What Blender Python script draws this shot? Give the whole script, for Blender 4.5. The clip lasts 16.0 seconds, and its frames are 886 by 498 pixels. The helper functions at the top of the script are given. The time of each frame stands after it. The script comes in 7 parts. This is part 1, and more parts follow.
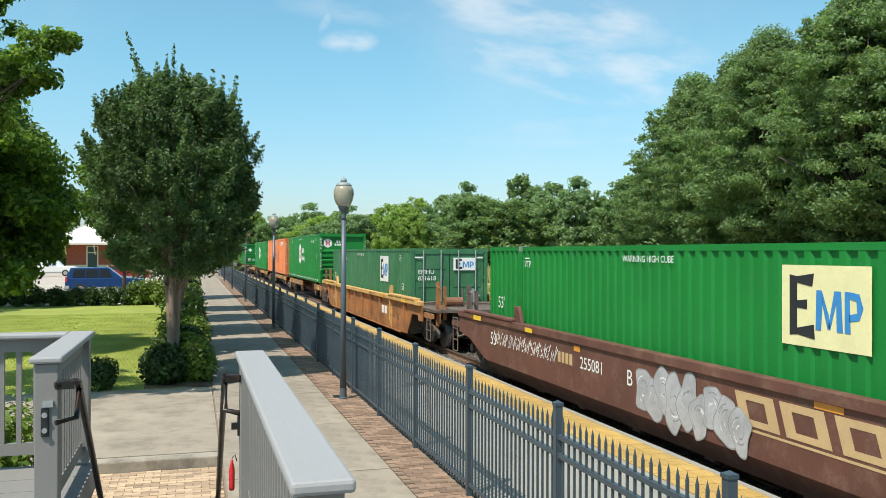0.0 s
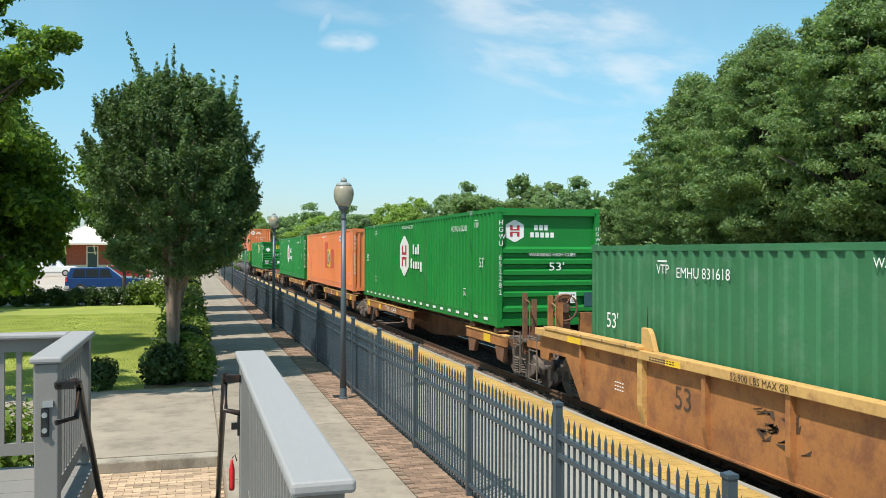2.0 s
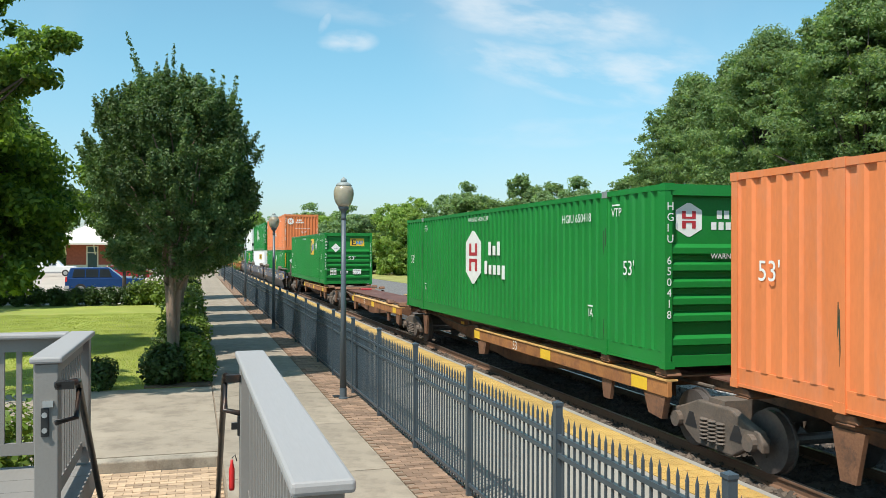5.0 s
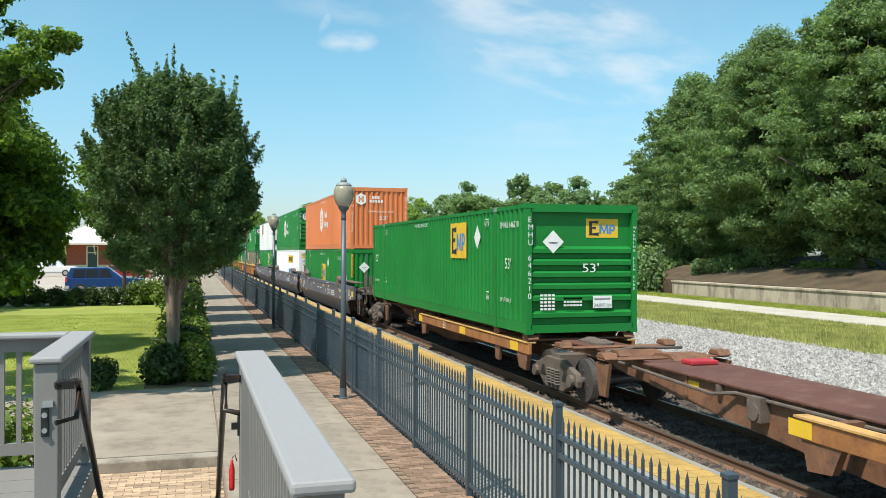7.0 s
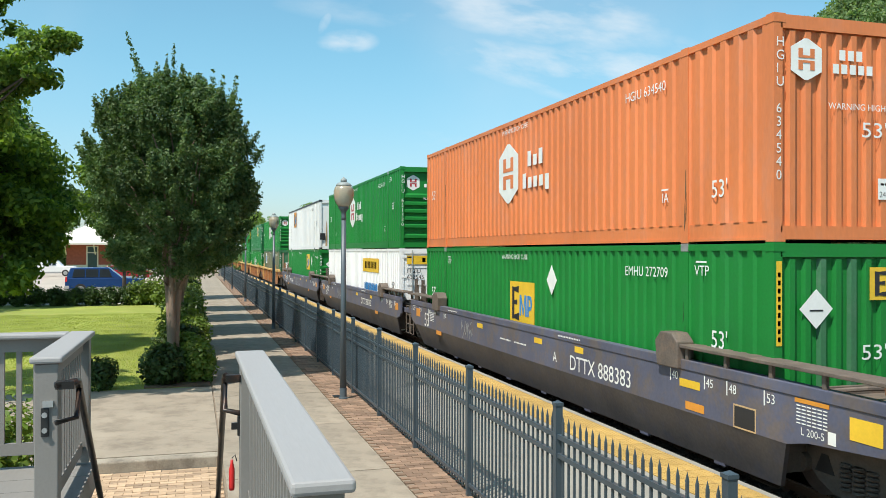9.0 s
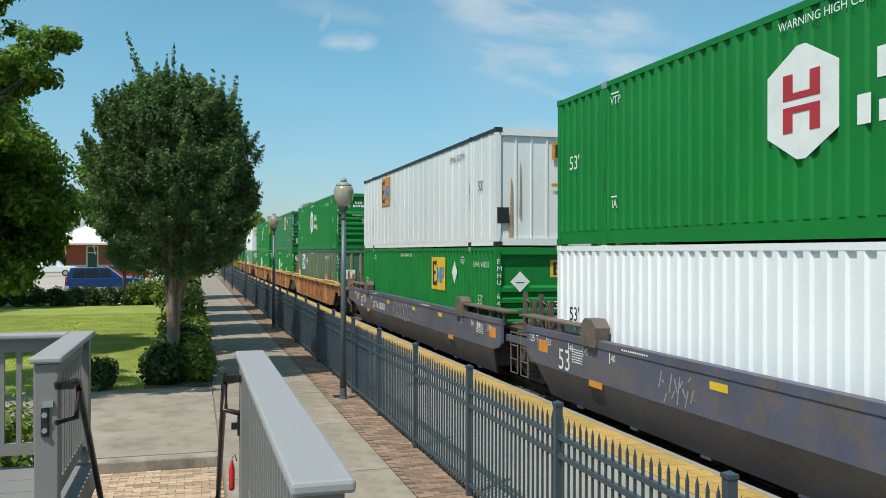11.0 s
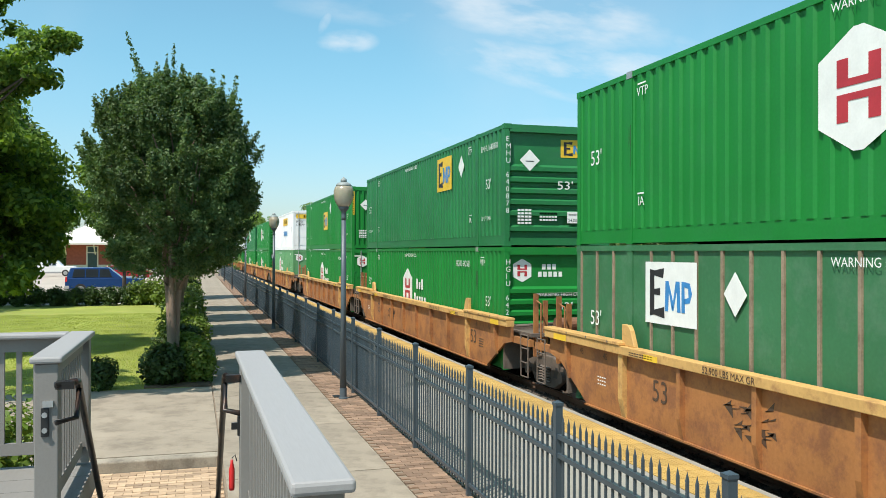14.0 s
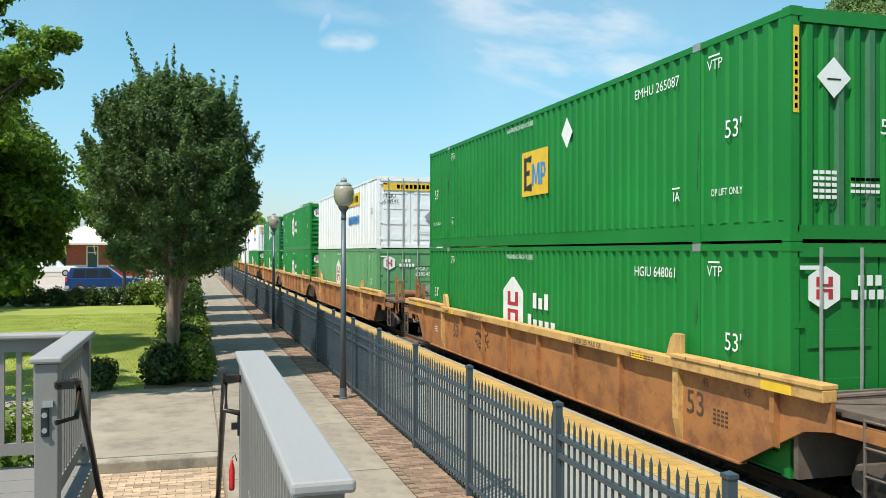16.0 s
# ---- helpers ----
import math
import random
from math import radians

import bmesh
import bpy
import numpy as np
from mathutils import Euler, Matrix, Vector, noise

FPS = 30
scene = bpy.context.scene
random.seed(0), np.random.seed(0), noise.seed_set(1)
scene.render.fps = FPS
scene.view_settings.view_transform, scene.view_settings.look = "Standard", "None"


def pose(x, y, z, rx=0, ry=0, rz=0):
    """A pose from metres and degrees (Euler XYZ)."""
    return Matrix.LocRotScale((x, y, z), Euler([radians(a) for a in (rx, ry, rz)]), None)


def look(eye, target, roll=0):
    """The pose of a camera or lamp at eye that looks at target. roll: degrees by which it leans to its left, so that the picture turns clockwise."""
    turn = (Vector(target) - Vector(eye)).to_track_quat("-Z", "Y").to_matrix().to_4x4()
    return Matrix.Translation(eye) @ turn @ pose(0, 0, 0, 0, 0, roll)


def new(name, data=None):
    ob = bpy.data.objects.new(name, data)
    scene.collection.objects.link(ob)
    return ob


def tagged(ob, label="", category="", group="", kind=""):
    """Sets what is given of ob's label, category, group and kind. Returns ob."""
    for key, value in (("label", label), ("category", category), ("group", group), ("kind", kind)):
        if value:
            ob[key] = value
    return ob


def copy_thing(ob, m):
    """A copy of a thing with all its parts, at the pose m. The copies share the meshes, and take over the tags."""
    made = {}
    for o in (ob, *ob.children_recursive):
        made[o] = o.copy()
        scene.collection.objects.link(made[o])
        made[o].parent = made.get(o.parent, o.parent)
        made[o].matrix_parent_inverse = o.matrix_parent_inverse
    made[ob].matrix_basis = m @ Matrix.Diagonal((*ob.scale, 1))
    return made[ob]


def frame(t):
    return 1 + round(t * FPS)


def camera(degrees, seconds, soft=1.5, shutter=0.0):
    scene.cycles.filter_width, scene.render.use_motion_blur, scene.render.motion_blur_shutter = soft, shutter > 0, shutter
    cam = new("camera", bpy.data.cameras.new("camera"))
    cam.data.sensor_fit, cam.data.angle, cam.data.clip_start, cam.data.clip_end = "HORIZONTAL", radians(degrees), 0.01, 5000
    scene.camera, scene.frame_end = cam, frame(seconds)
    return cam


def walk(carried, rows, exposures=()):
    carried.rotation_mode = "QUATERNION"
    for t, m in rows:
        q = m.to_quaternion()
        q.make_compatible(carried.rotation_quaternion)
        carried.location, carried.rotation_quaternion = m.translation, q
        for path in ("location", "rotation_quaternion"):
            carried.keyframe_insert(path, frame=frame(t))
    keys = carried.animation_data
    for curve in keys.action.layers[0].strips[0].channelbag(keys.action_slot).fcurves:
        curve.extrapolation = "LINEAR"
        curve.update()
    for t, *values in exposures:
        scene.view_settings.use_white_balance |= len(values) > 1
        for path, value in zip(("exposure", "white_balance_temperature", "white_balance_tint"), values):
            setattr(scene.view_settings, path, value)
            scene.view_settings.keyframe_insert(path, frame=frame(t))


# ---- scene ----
# ---------------- camera: stands still on a wooden deck ----------------
EYE = (0.0, 0.0, 2.75)
YAW, PITCH = radians(16.39), radians(0.22)
cam = camera(55.19, 16.0, soft=0.7)
aim = (math.sin(YAW) * math.cos(PITCH), math.cos(YAW) * math.cos(PITCH), EYE[2] + math.sin(PITCH))
walk(cam, [(0.0, look(EYE, aim, 0.13)), (16.0, look(EYE, aim, 0.13))],
     exposures=[(0.0, 0.40, 6500, 10), (9.2, 0.40, 6500, 10), (11.3, 0.0, 6250, 8), (12.6, 0.0, 6250, 8), (13.0, 0.18, 6250, 8), (13.4, 0.42, 6500, 10), (16.0, 0.42, 6500, 10)])

# ---------------- world, sun, exposure ----------------
SUN = Vector((-0.46, -0.36, 1.0)).normalized()
world = bpy.data.worlds.new("sky_world")
scene.world = world
world.use_nodes = True
wn, wl = world.node_tree.nodes, world.node_tree.links
wn.clear()
sky = wn.new("ShaderNodeTexSky")
sky.sky_type, sky.sun_disc = "NISHITA", False
sky.sun_elevation = math.asin(SUN.z)
sky.sun_rotation = math.atan2(SUN.x, SUN.y)
sky.altitude, sky.air_density, sky.dust_density, sky.ozone_density = 200, 1.0, 1.0, 1.6
wbg, wout = wn.new("ShaderNodeBackground"), wn.new("ShaderNodeOutputWorld")
wbg.inputs["Strength"].default_value = 0.13
tint = wn.new("ShaderNodeMix")
tint.data_type, tint.blend_type = "RGBA", "MULTIPLY"
tint.inputs["Factor"].default_value = 1.0
wl.new(sky.outputs[0], tint.inputs["A"])
coord = wn.new("ShaderNodeTexCoord")
# the summer haze: pale and greyish low down, a clear cyan blue above
height, haze_up, haze = wn.new("ShaderNodeSeparateXYZ"), wn.new("ShaderNodeMapRange"), wn.new("ShaderNodeMix")
wl.new(coord.outputs["Generated"], height.inputs[0])
haze_up.interpolation_type = "SMOOTHSTEP"
haze_up.inputs["From Min"].default_value, haze_up.inputs["From Max"].default_value = -0.02, 0.26
wl.new(height.outputs[2], haze_up.inputs["Value"])
haze.data_type = "RGBA"
haze.inputs["A"].default_value, haze.inputs["B"].default_value = (0.75, 0.82, 0.89, 1), (0.69, 1.10, 1.02, 1)
wl.new(haze_up.outputs[0], haze.inputs["Factor"])
wl.new(haze.outputs["Result"], tint.inputs["B"])


def wmath(op, x, y=None, z=None):
    n = wn.new("ShaderNodeMath")
    n.operation, n.use_clamp = op, False
    for i, v in enumerate((x, y, z)):
        if v is None:
            continue
        if isinstance(v, (int, float)):
            n.inputs[i].default_value = v
        else:
            wl.new(v, n.inputs[i])
    return n.outputs[0]


def wdot(v):
    n = wn.new("ShaderNodeVectorMath")
    n.operation = "DOT_PRODUCT"
    wl.new(coord.outputs["Generated"], n.inputs[0])
    n.inputs[1].default_value = v
    return n.outputs["Value"]


def wrange(x, a, b, c, d):
    n = wn.new("ShaderNodeMapRange")
    n.interpolation_type = "SMOOTHSTEP"
    for k, v in zip(("From Min", "From Max", "To Min", "To Max"), (a, b, c, d)):
        n.inputs[k].default_value = v
    wl.new(x, n.inputs["Value"])
    return n.outputs[0]


def cloud(az, el, tilt, long, wide, seed, amount, stretch=3.0):
    """A thin cloud at an azimuth and elevation in degrees, long and wide in degrees."""
    az, el, tilt = radians(az), radians(el), radians(tilt)
    f = Vector((math.sin(az) * math.cos(el), math.cos(az) * math.cos(el), math.sin(el)))
    r = Vector((math.cos(az), -math.sin(az), 0))
    u = r.cross(f)
    p, q = r * math.cos(tilt) + u * math.sin(tilt), u * math.cos(tilt) - r * math.sin(tilt)
    cu, cv = wdot(p), wdot(q)
    x, y = wmath("DIVIDE", cu, radians(long)), wmath("DIVIDE", cv, radians(wide))
    rr = wmath("ADD", wmath("MULTIPLY", x, x), wmath("MULTIPLY", y, y))
    front = wrange(wdot(f), 0.5, 0.7, 0, 1)
    comb = wn.new("ShaderNodeCombineXYZ")
    wl.new(wmath("MULTIPLY", cu, 14.0 / stretch), comb.inputs[0])
    wl.new(wmath("MULTIPLY", cv, 14.0), comb.inputs[1])
    comb.inputs[2].default_value = seed
    nz = wn.new("ShaderNodeTexNoise")
    nz.inputs["Scale"].default_value, nz.inputs["Detail"].default_value, nz.inputs["Roughness"].default_value = 1.6, 7, 0.55
    wl.new(comb.outputs[0], nz.inputs[0])
    body = wrange(nz.outputs[0], 0.32, 0.72, 0, amount)
    return wmath("MULTIPLY", wmath("MULTIPLY", wrange(rr, 0.0, 1.0, 1, 0), body), front)


total = None
for args in ((23.5, 15.5, -9, 10.5, 2.6, 1.3, 0.75), (24.5, 11.8, -14, 10.5, 2.0, 4.1, 0.8), (29.5, 11.5, -8, 8, 3.4, 8.2, 0.75), (9.9, 13.9, 2, 2.4, 0.95, 5.7, 0.8, 2.2), (8.4, 15.0, 62, 1.1, 0.4, 6.2, 0.4, 1.2), (25, 8.2, 2, 14, 1.6, 3.4, 0.3), (11, 15.8, -4, 7, 1.2, 9.4, 0.3)):
    k = cloud(*args)
    total = k if total is None else wmath("MAXIMUM", total, k)
veil = wn.new("ShaderNodeTexNoise")
veil.inputs["Scale"].default_value, veil.inputs["Detail"].default_value = 2.2, 6
wl.new(coord.outputs["Generated"], veil.inputs[0])
total = wmath("MAXIMUM", total, wrange(veil.outputs[0], 0.42, 0.85, 0.04, 0.32))
white = wn.new("ShaderNodeMix")
white.data_type = "RGBA"
white.inputs["B"].default_value = (5.2, 5.5, 5.7, 1)
wl.new(total, white.inputs["Factor"]), wl.new(tint.outputs["Result"], white.inputs["A"])
wl.new(white.outputs["Result"], wbg.inputs[0])
wl.new(wbg.outputs[0], wout.inputs[0])
sun_data = bpy.data.lights.new("sun", "SUN")
sun_data.energy, sun_data.angle, sun_data.color = 4.6, radians(0.53), (1.0, 0.95, 0.87)
sun_ob = new("sun", sun_data)
sun_ob.matrix_world = look(SUN * 50, (0, 0, 0))


# ---------------- materials ----------------
def mat(name, col, rough=0.6, metal=0.0, var=0.25, scale=3.0, fine=40.0, bump=0.15, second=None, amount=0.0,
        stretch=(1, 1, 1), island=0.0, obvar=0.0, spec=0.5, coords="Object", wear_scale=None, thr=0.5):
    m = bpy.data.materials.new(name)
    m.use_nodes = True
    n, l = m.node_tree.nodes, m.node_tree.links
    b = n["Principled BSDF"]
    b.inputs["Roughness"].default_value, b.inputs["Metallic"].default_value = rough, metal
    b.inputs["Specular IOR Level"].default_value = spec
    tc, mp = n.new("ShaderNodeTexCoord"), n.new("ShaderNodeMapping")
    mp.inputs["Scale"].default_value = stretch
    l.new(tc.outputs[coords], mp.inputs[0])
    big, small = n.new("ShaderNodeTexNoise"), n.new("ShaderNodeTexNoise")
    big.inputs["Scale"].default_value, big.inputs["Detail"].default_value = scale, 5
    small.inputs["Scale"].default_value, small.inputs["Detail"].default_value = fine, 4
    for k in (big, small):
        l.new(mp.outputs[0], k.inputs[0])
    add = n.new("ShaderNodeMath")
    add.operation = "MULTIPLY_ADD"
    l.new(small.outputs[0], add.inputs[0])
    add.inputs[1].default_value = 0.5
    l.new(big.outputs[0], add.inputs[2])
    ramp = n.new("ShaderNodeMapRange")
    ramp.inputs["From Min"].default_value, ramp.inputs["From Max"].default_value = 0.45, 1.05
    ramp.inputs["To Min"].default_value, ramp.inputs["To Max"].default_value = 1 - var, 1 + var
    l.new(add.outputs[0], ramp.inputs["Value"])
    shade = ramp.outputs[0]
    if island or obvar:
        src = n.new("ShaderNodeNewGeometry").outputs["Random Per Island"] if island else n.new("ShaderNodeObjectInfo").outputs["Random"]
        k = island or obvar
        r2 = n.new("ShaderNodeMapRange")
        r2.inputs["To Min"].default_value, r2.inputs["To Max"].default_value = 1 - k, 1 + k
        l.new(src, r2.inputs["Value"])
        mul = n.new("ShaderNodeMath")
        mul.operation = "MULTIPLY"
        l.new(shade, mul.inputs[0]), l.new(r2.outputs[0], mul.inputs[1])
        shade = mul.outputs[0]
    vec = n.new("ShaderNodeVectorMath")
    vec.operation = "SCALE"
    l.new(shade, vec.inputs["Scale"])
    if second:
        w = n.new("ShaderNodeTexNoise")
        w.inputs["Scale"].default_value, w.inputs["Detail"].default_value = wear_scale or scale * 2.3, 8
        w.inputs["Roughness"].default_value = 0.7
        l.new(mp.outputs[0], w.inputs[0])
        wr = n.new("ShaderNodeMapRange")
        wr.inputs["From Min"].default_value, wr.inputs["From Max"].default_value = thr, thr + 0.15
        wr.inputs["To Max"].default_value = amount
        l.new(w.outputs[0], wr.inputs["Value"])
        mix = n.new("ShaderNodeMix")
        mix.data_type = "RGBA"
        mix.inputs["A"].default_value, mix.inputs["B"].default_value = (*col, 1), (*second, 1)
        l.new(wr.outputs[0], mix.inputs["Factor"])
        l.new(mix.outputs["Result"], vec.inputs[0])
    else:
        vec.inputs[0].default_value = col
    l.new(vec.outputs[0], b.inputs["Base Color"])
    if bump:
        bp = n.new("ShaderNodeBump")
        bp.inputs["Strength"].default_value, bp.inputs["Distance"].default_value = bump, 0.01
        l.new(small.outputs[0], bp.inputs["Height"])
        l.new(bp.outputs[0], b.inputs["Normal"])
    return m


def leaf_mat(name, col, col2, trans=0.35, rough=0.45):
    m = bpy.data.materials.new(name)
    m.use_nodes = True
    n, l = m.node_tree.nodes, m.node_tree.links
    n.clear()
    out = n.new("ShaderNodeOutputMaterial")
    geo, mix = n.new("ShaderNodeNewGeometry"), n.new("ShaderNodeMix")
    mix.data_type = "RGBA"
    mix.inputs["A"].default_value, mix.inputs["B"].default_value = (*col, 1), (*col2, 1)
    l.new(geo.outputs["Random Per Island"], mix.inputs["Factor"])
    tc, nz = n.new("ShaderNodeTexCoord"), n.new("ShaderNodeTexNoise")
    nz.inputs["Scale"].default_value, nz.inputs["Detail"].default_value = 0.9, 3
    l.new(tc.outputs["Object"], nz.inputs[0])
    r = n.new("ShaderNodeMapRange")
    r.inputs["From Min"].default_value, r.inputs["From Max"].default_value = 0.3, 0.7
    r.inputs["To Min"].default_value, r.inputs["To Max"].default_value = 0.7, 1.3
    l.new(nz.outputs[0], r.inputs["Value"])
    v = n.new("ShaderNodeVectorMath")
    v.operation = "SCALE"
    l.new(mix.outputs["Result"], v.inputs[0]), l.new(r.outputs[0], v.inputs["Scale"])
    pb, tr, ms = n.new("ShaderNodeBsdfPrincipled"), n.new("ShaderNodeBsdfTranslucent"), n.new("ShaderNodeMixShader")
    pb.inputs["Roughness"].default_value, pb.inputs["Specular IOR Level"].default_value = rough, 0.35
    l.new(v.outputs[0], pb.inputs["Base Color"])
    v2 = n.new("ShaderNodeVectorMath")
    v2.operation = "MULTIPLY"
    v2.inputs[1].default_value = (1.35, 1.35, 0.65)
    l.new(v.outputs[0], v2.inputs[0]), l.new(v2.outputs[0], tr.inputs[0])
    ms.inputs[0].default_value = trans
    l.new(pb.outputs[0], ms.inputs[1]), l.new(tr.outputs[0], ms.inputs[2])
    l.new(ms.outputs[0], out.inputs[0])
    return m


GREEN = mat("green_container_paint", (0.010, 0.185, 0.030), 0.5, var=0.14, scale=0.7, fine=25, bump=0.04, second=(0.02, 0.18, 0.045), amount=0.4, spec=0.3)
GREEN_DULL = mat("faded_green_container_paint", (0.035, 0.15, 0.06), 0.55, var=0.18, scale=0.8, fine=20, bump=0.05, second=(0.09, 0.19, 0.11), amount=0.5)
GREEN_DARK = mat("dark_green_container_paint", (0.014, 0.160, 0.046), 0.5, var=0.18, scale=0.7, fine=25, bump=0.04, second=(0.03, 0.13, 0.06), amount=0.5)
GREEN_PALE = mat("pale_green_container_paint", (0.10, 0.28, 0.11), 0.6, var=0.14, scale=0.8, fine=20, bump=0.05, second=(0.16, 0.32, 0.17), amount=0.5)
ORANGE = mat("faded_orange_container_paint", (0.66, 0.195, 0.062), 0.55, var=0.14, scale=0.8, fine=20, bump=0.05, second=(0.58, 0.22, 0.11), amount=0.6, stretch=(1, 1, 0.35))
WHITE_BOX = mat("dirty_white_container_paint", (0.72, 0.72, 0.70), 0.5, var=0.08, scale=0.7, fine=18, bump=0.03, second=(0.42, 0.36, 0.28), amount=0.5, stretch=(1, 1, 0.25), thr=0.6)
WHITE_CLEAN = mat("white_container_paint", (0.80, 0.80, 0.79), 0.4, var=0.05, scale=0.7, fine=18, bump=0.02)
RUST_STRIP = mat("dusty_brown_ribs", (0.27, 0.20, 0.135), 0.75, var=0.3, scale=2, fine=30, second=(0.15, 0.10, 0.06), amount=0.7)
BROWN = mat("brown_well_car_paint", (0.118, 0.046, 0.031), 0.65, var=0.28, scale=1.2, fine=25, bump=0.1, second=(0.2, 0.12, 0.08), amount=0.5)
YELLOW = mat("weathered_yellow_well_car_paint", (0.35, 0.145, 0.045), 0.65, var=0.25, scale=1.1, fine=22, bump=0.1, second=(0.19, 0.075, 0.035), amount=0.75, thr=0.46)
YELLOW_CHORD = mat("faded_yellow_chord_paint", (0.56, 0.33, 0.11), 0.6, var=0.2, scale=1.5, fine=22, bump=0.08, second=(0.27, 0.12, 0.05), amount=0.7, thr=0.52)
BLUEGREY = mat("blue_grey_well_car_paint", (0.085, 0.09, 0.132), 0.6, var=0.25, scale=1.0, fine=20, bump=0.08, second=(0.125, 0.10, 0.088), amount=0.85, thr=0.47)
BLUE_GRIMY = mat("road_grimed_blue_grey_paint", (0.092, 0.077, 0.072), 0.75, var=0.35, scale=1.2, fine=20, bump=0.1, second=(0.07, 0.068, 0.088), amount=0.7, thr=0.5)
RUST = mat("rusty_brown_steel", (0.19, 0.088, 0.045), 0.8, var=0.4, scale=2, fine=30, bump=0.25, second=(0.08, 0.045, 0.032), amount=0.8)
GRIME = mat("grimy_truck_steel", (0.115, 0.09, 0.072), 0.75, var=0.35, scale=3, fine=40, bump=0.25, second=(0.17, 0.115, 0.08), amount=0.6)
WHEEL = mat("worn_wheel_steel", (0.16, 0.14, 0.13), 0.45, 0.6, var=0.3, scale=4, fine=30)
DECAL_W = mat("white_lettering", (0.76, 0.76, 0.72), 0.5, var=0.08, scale=4, fine=30, bump=0.0)
DECAL_Y = mat("yellow_decal", (0.75, 0.47, 0.03), 0.5, var=0.12, scale=3, fine=30, bump=0.0)
DECAL_PALE = mat("sun_bleached_yellow_decal", (0.75, 0.68, 0.36), 0.5, var=0.1, scale=3, fine=30, bump=0.0)
DECAL_OR = mat("orange_decal", (0.62, 0.25, 0.03), 0.5, var=0.15, scale=3, fine=30, bump=0.0)
DECAL_K = mat("black_decal", (0.02, 0.02, 0.022), 0.5, var=0.2, scale=4, fine=30, bump=0.0)
DECAL_STENCIL = mat("worn_dark_stencil", (0.075, 0.045, 0.028), 0.6, var=0.3, scale=4, fine=30, bump=0.0)
DECAL_B = mat("blue_decal", (0.04, 0.22, 0.5), 0.5, var=0.15, scale=4, fine=30, bump=0.0)
DECAL_R = mat("red_decal", (0.42, 0.03, 0.04), 0.5, var=0.15, scale=4, fine=30, bump=0.0)
DECAL_RO = mat("red_orange_decal", (0.62, 0.08, 0.035), 0.5, var=0.12, scale=4, fine=30, bump=0.0)
DECAL_G = mat("grey_decal", (0.28, 0.28, 0.27), 0.6, var=0.2, scale=4, fine=30, bump=0.0)
DECAL_TEAL = mat("dark_teal_plate", (0.02, 0.07, 0.08), 0.5, var=0.2, scale=4, fine=30, bump=0.0)
DECAL_TAN = mat("faded_tan_lettering", (0.50, 0.34, 0.17), 0.6, var=0.15, scale=3, fine=30, bump=0.0)
BANK = mat("leaf_strewn_bank", (0.085, 0.055, 0.032), 0.95, var=0.45, scale=0.8, fine=6, bump=1.0, second=(0.05, 0.07, 0.02), amount=0.7)
STREAK = mat("rust_streak", (0.38, 0.24, 0.13), 0.7, var=0.3, scale=3, fine=20, bump=0.0)
STREAK_DARK = mat("dark_grime_streak", (0.035, 0.055, 0.03), 0.7, var=0.3, scale=3, fine=20, bump=0.0)
LEAF_TALL = leaf_mat("tall_dry_weed", (0.33, 0.33, 0.12), (0.5, 0.44, 0.2), 0.4, 0.8)
SILVER = mat("silver_spray_paint", (0.45, 0.45, 0.47), 0.4, 0.3, var=0.25, scale=3, fine=20, bump=0.0)
GALV = mat("galvanised_bar", (0.5, 0.5, 0.48), 0.45, 0.7, var=0.15, scale=6, fine=40)

FENCE_PAINT = mat("blue_grey_fence_paint", (0.045, 0.065, 0.08), 0.4, var=0.15, scale=3, fine=60, bump=0.04)
LAMP_PAINT = mat("dark_grey_lamp_paint", (0.075, 0.095, 0.11), 0.4, var=0.15, scale=3, fine=60, bump=0.04)
GLOBE = mat("frosted_acrylic_globe", (0.52, 0.46, 0.34), 0.22, var=0.12, scale=3, fine=20, bump=0.0)
GLOBE.node_tree.nodes["Principled BSDF"].inputs["Transmission Weight"].default_value = 0.45
FINIAL = mat("weathered_grey_cap", (0.25, 0.28, 0.27), 0.5, var=0.2, scale=5, fine=40)
DECK = mat("grey_painted_wood", (0.205, 0.192, 0.175), 0.6, var=0.1, scale=2, fine=60, bump=0.15, stretch=(1, 0.15, 1))
DECK_CAP = mat("pale_grey_painted_cap", (0.32, 0.305, 0.295), 0.5, var=0.07, scale=2, fine=70, bump=0.12, stretch=(1, 0.12, 1))
BLACK_PIPE = mat("worn_black_pipe", (0.02, 0.018, 0.017), 0.35, 0.3, var=0.3, scale=6, fine=40, second=(0.09, 0.04, 0.02), amount=0.7)
HINGE = mat("black_hardware", (0.03, 0.03, 0.03), 0.4, 0.4, var=0.2, scale=6, fine=40)
BRIGHT = mat("worn_bright_steel", (0.5, 0.5, 0.5), 0.35, 0.9, var=0.2, scale=6, fine=40)
RED_PLASTIC = mat("red_plastic", (0.55, 0.02, 0.02), 0.35, var=0.1, scale=4, fine=30, bump=0.0)
CONCRETE = mat("walk_concrete", (0.29, 0.242, 0.182), 0.85, var=0.2, scale=0.9, fine=60, bump=0.15, second=(0.19, 0.155, 0.115), amount=0.75, obvar=0.08, thr=0.47)
PLATFORM_CON = mat("platform_concrete", (0.265, 0.25, 0.215), 0.85, var=0.16, scale=0.8, fine=60, bump=0.1)
KERB_CON = mat("kerb_concrete", (0.31, 0.27, 0.21), 0.9, var=0.3, scale=2, fine=50, bump=0.25, second=(0.16, 0.13, 0.10), amount=0.7, thr=0.48)
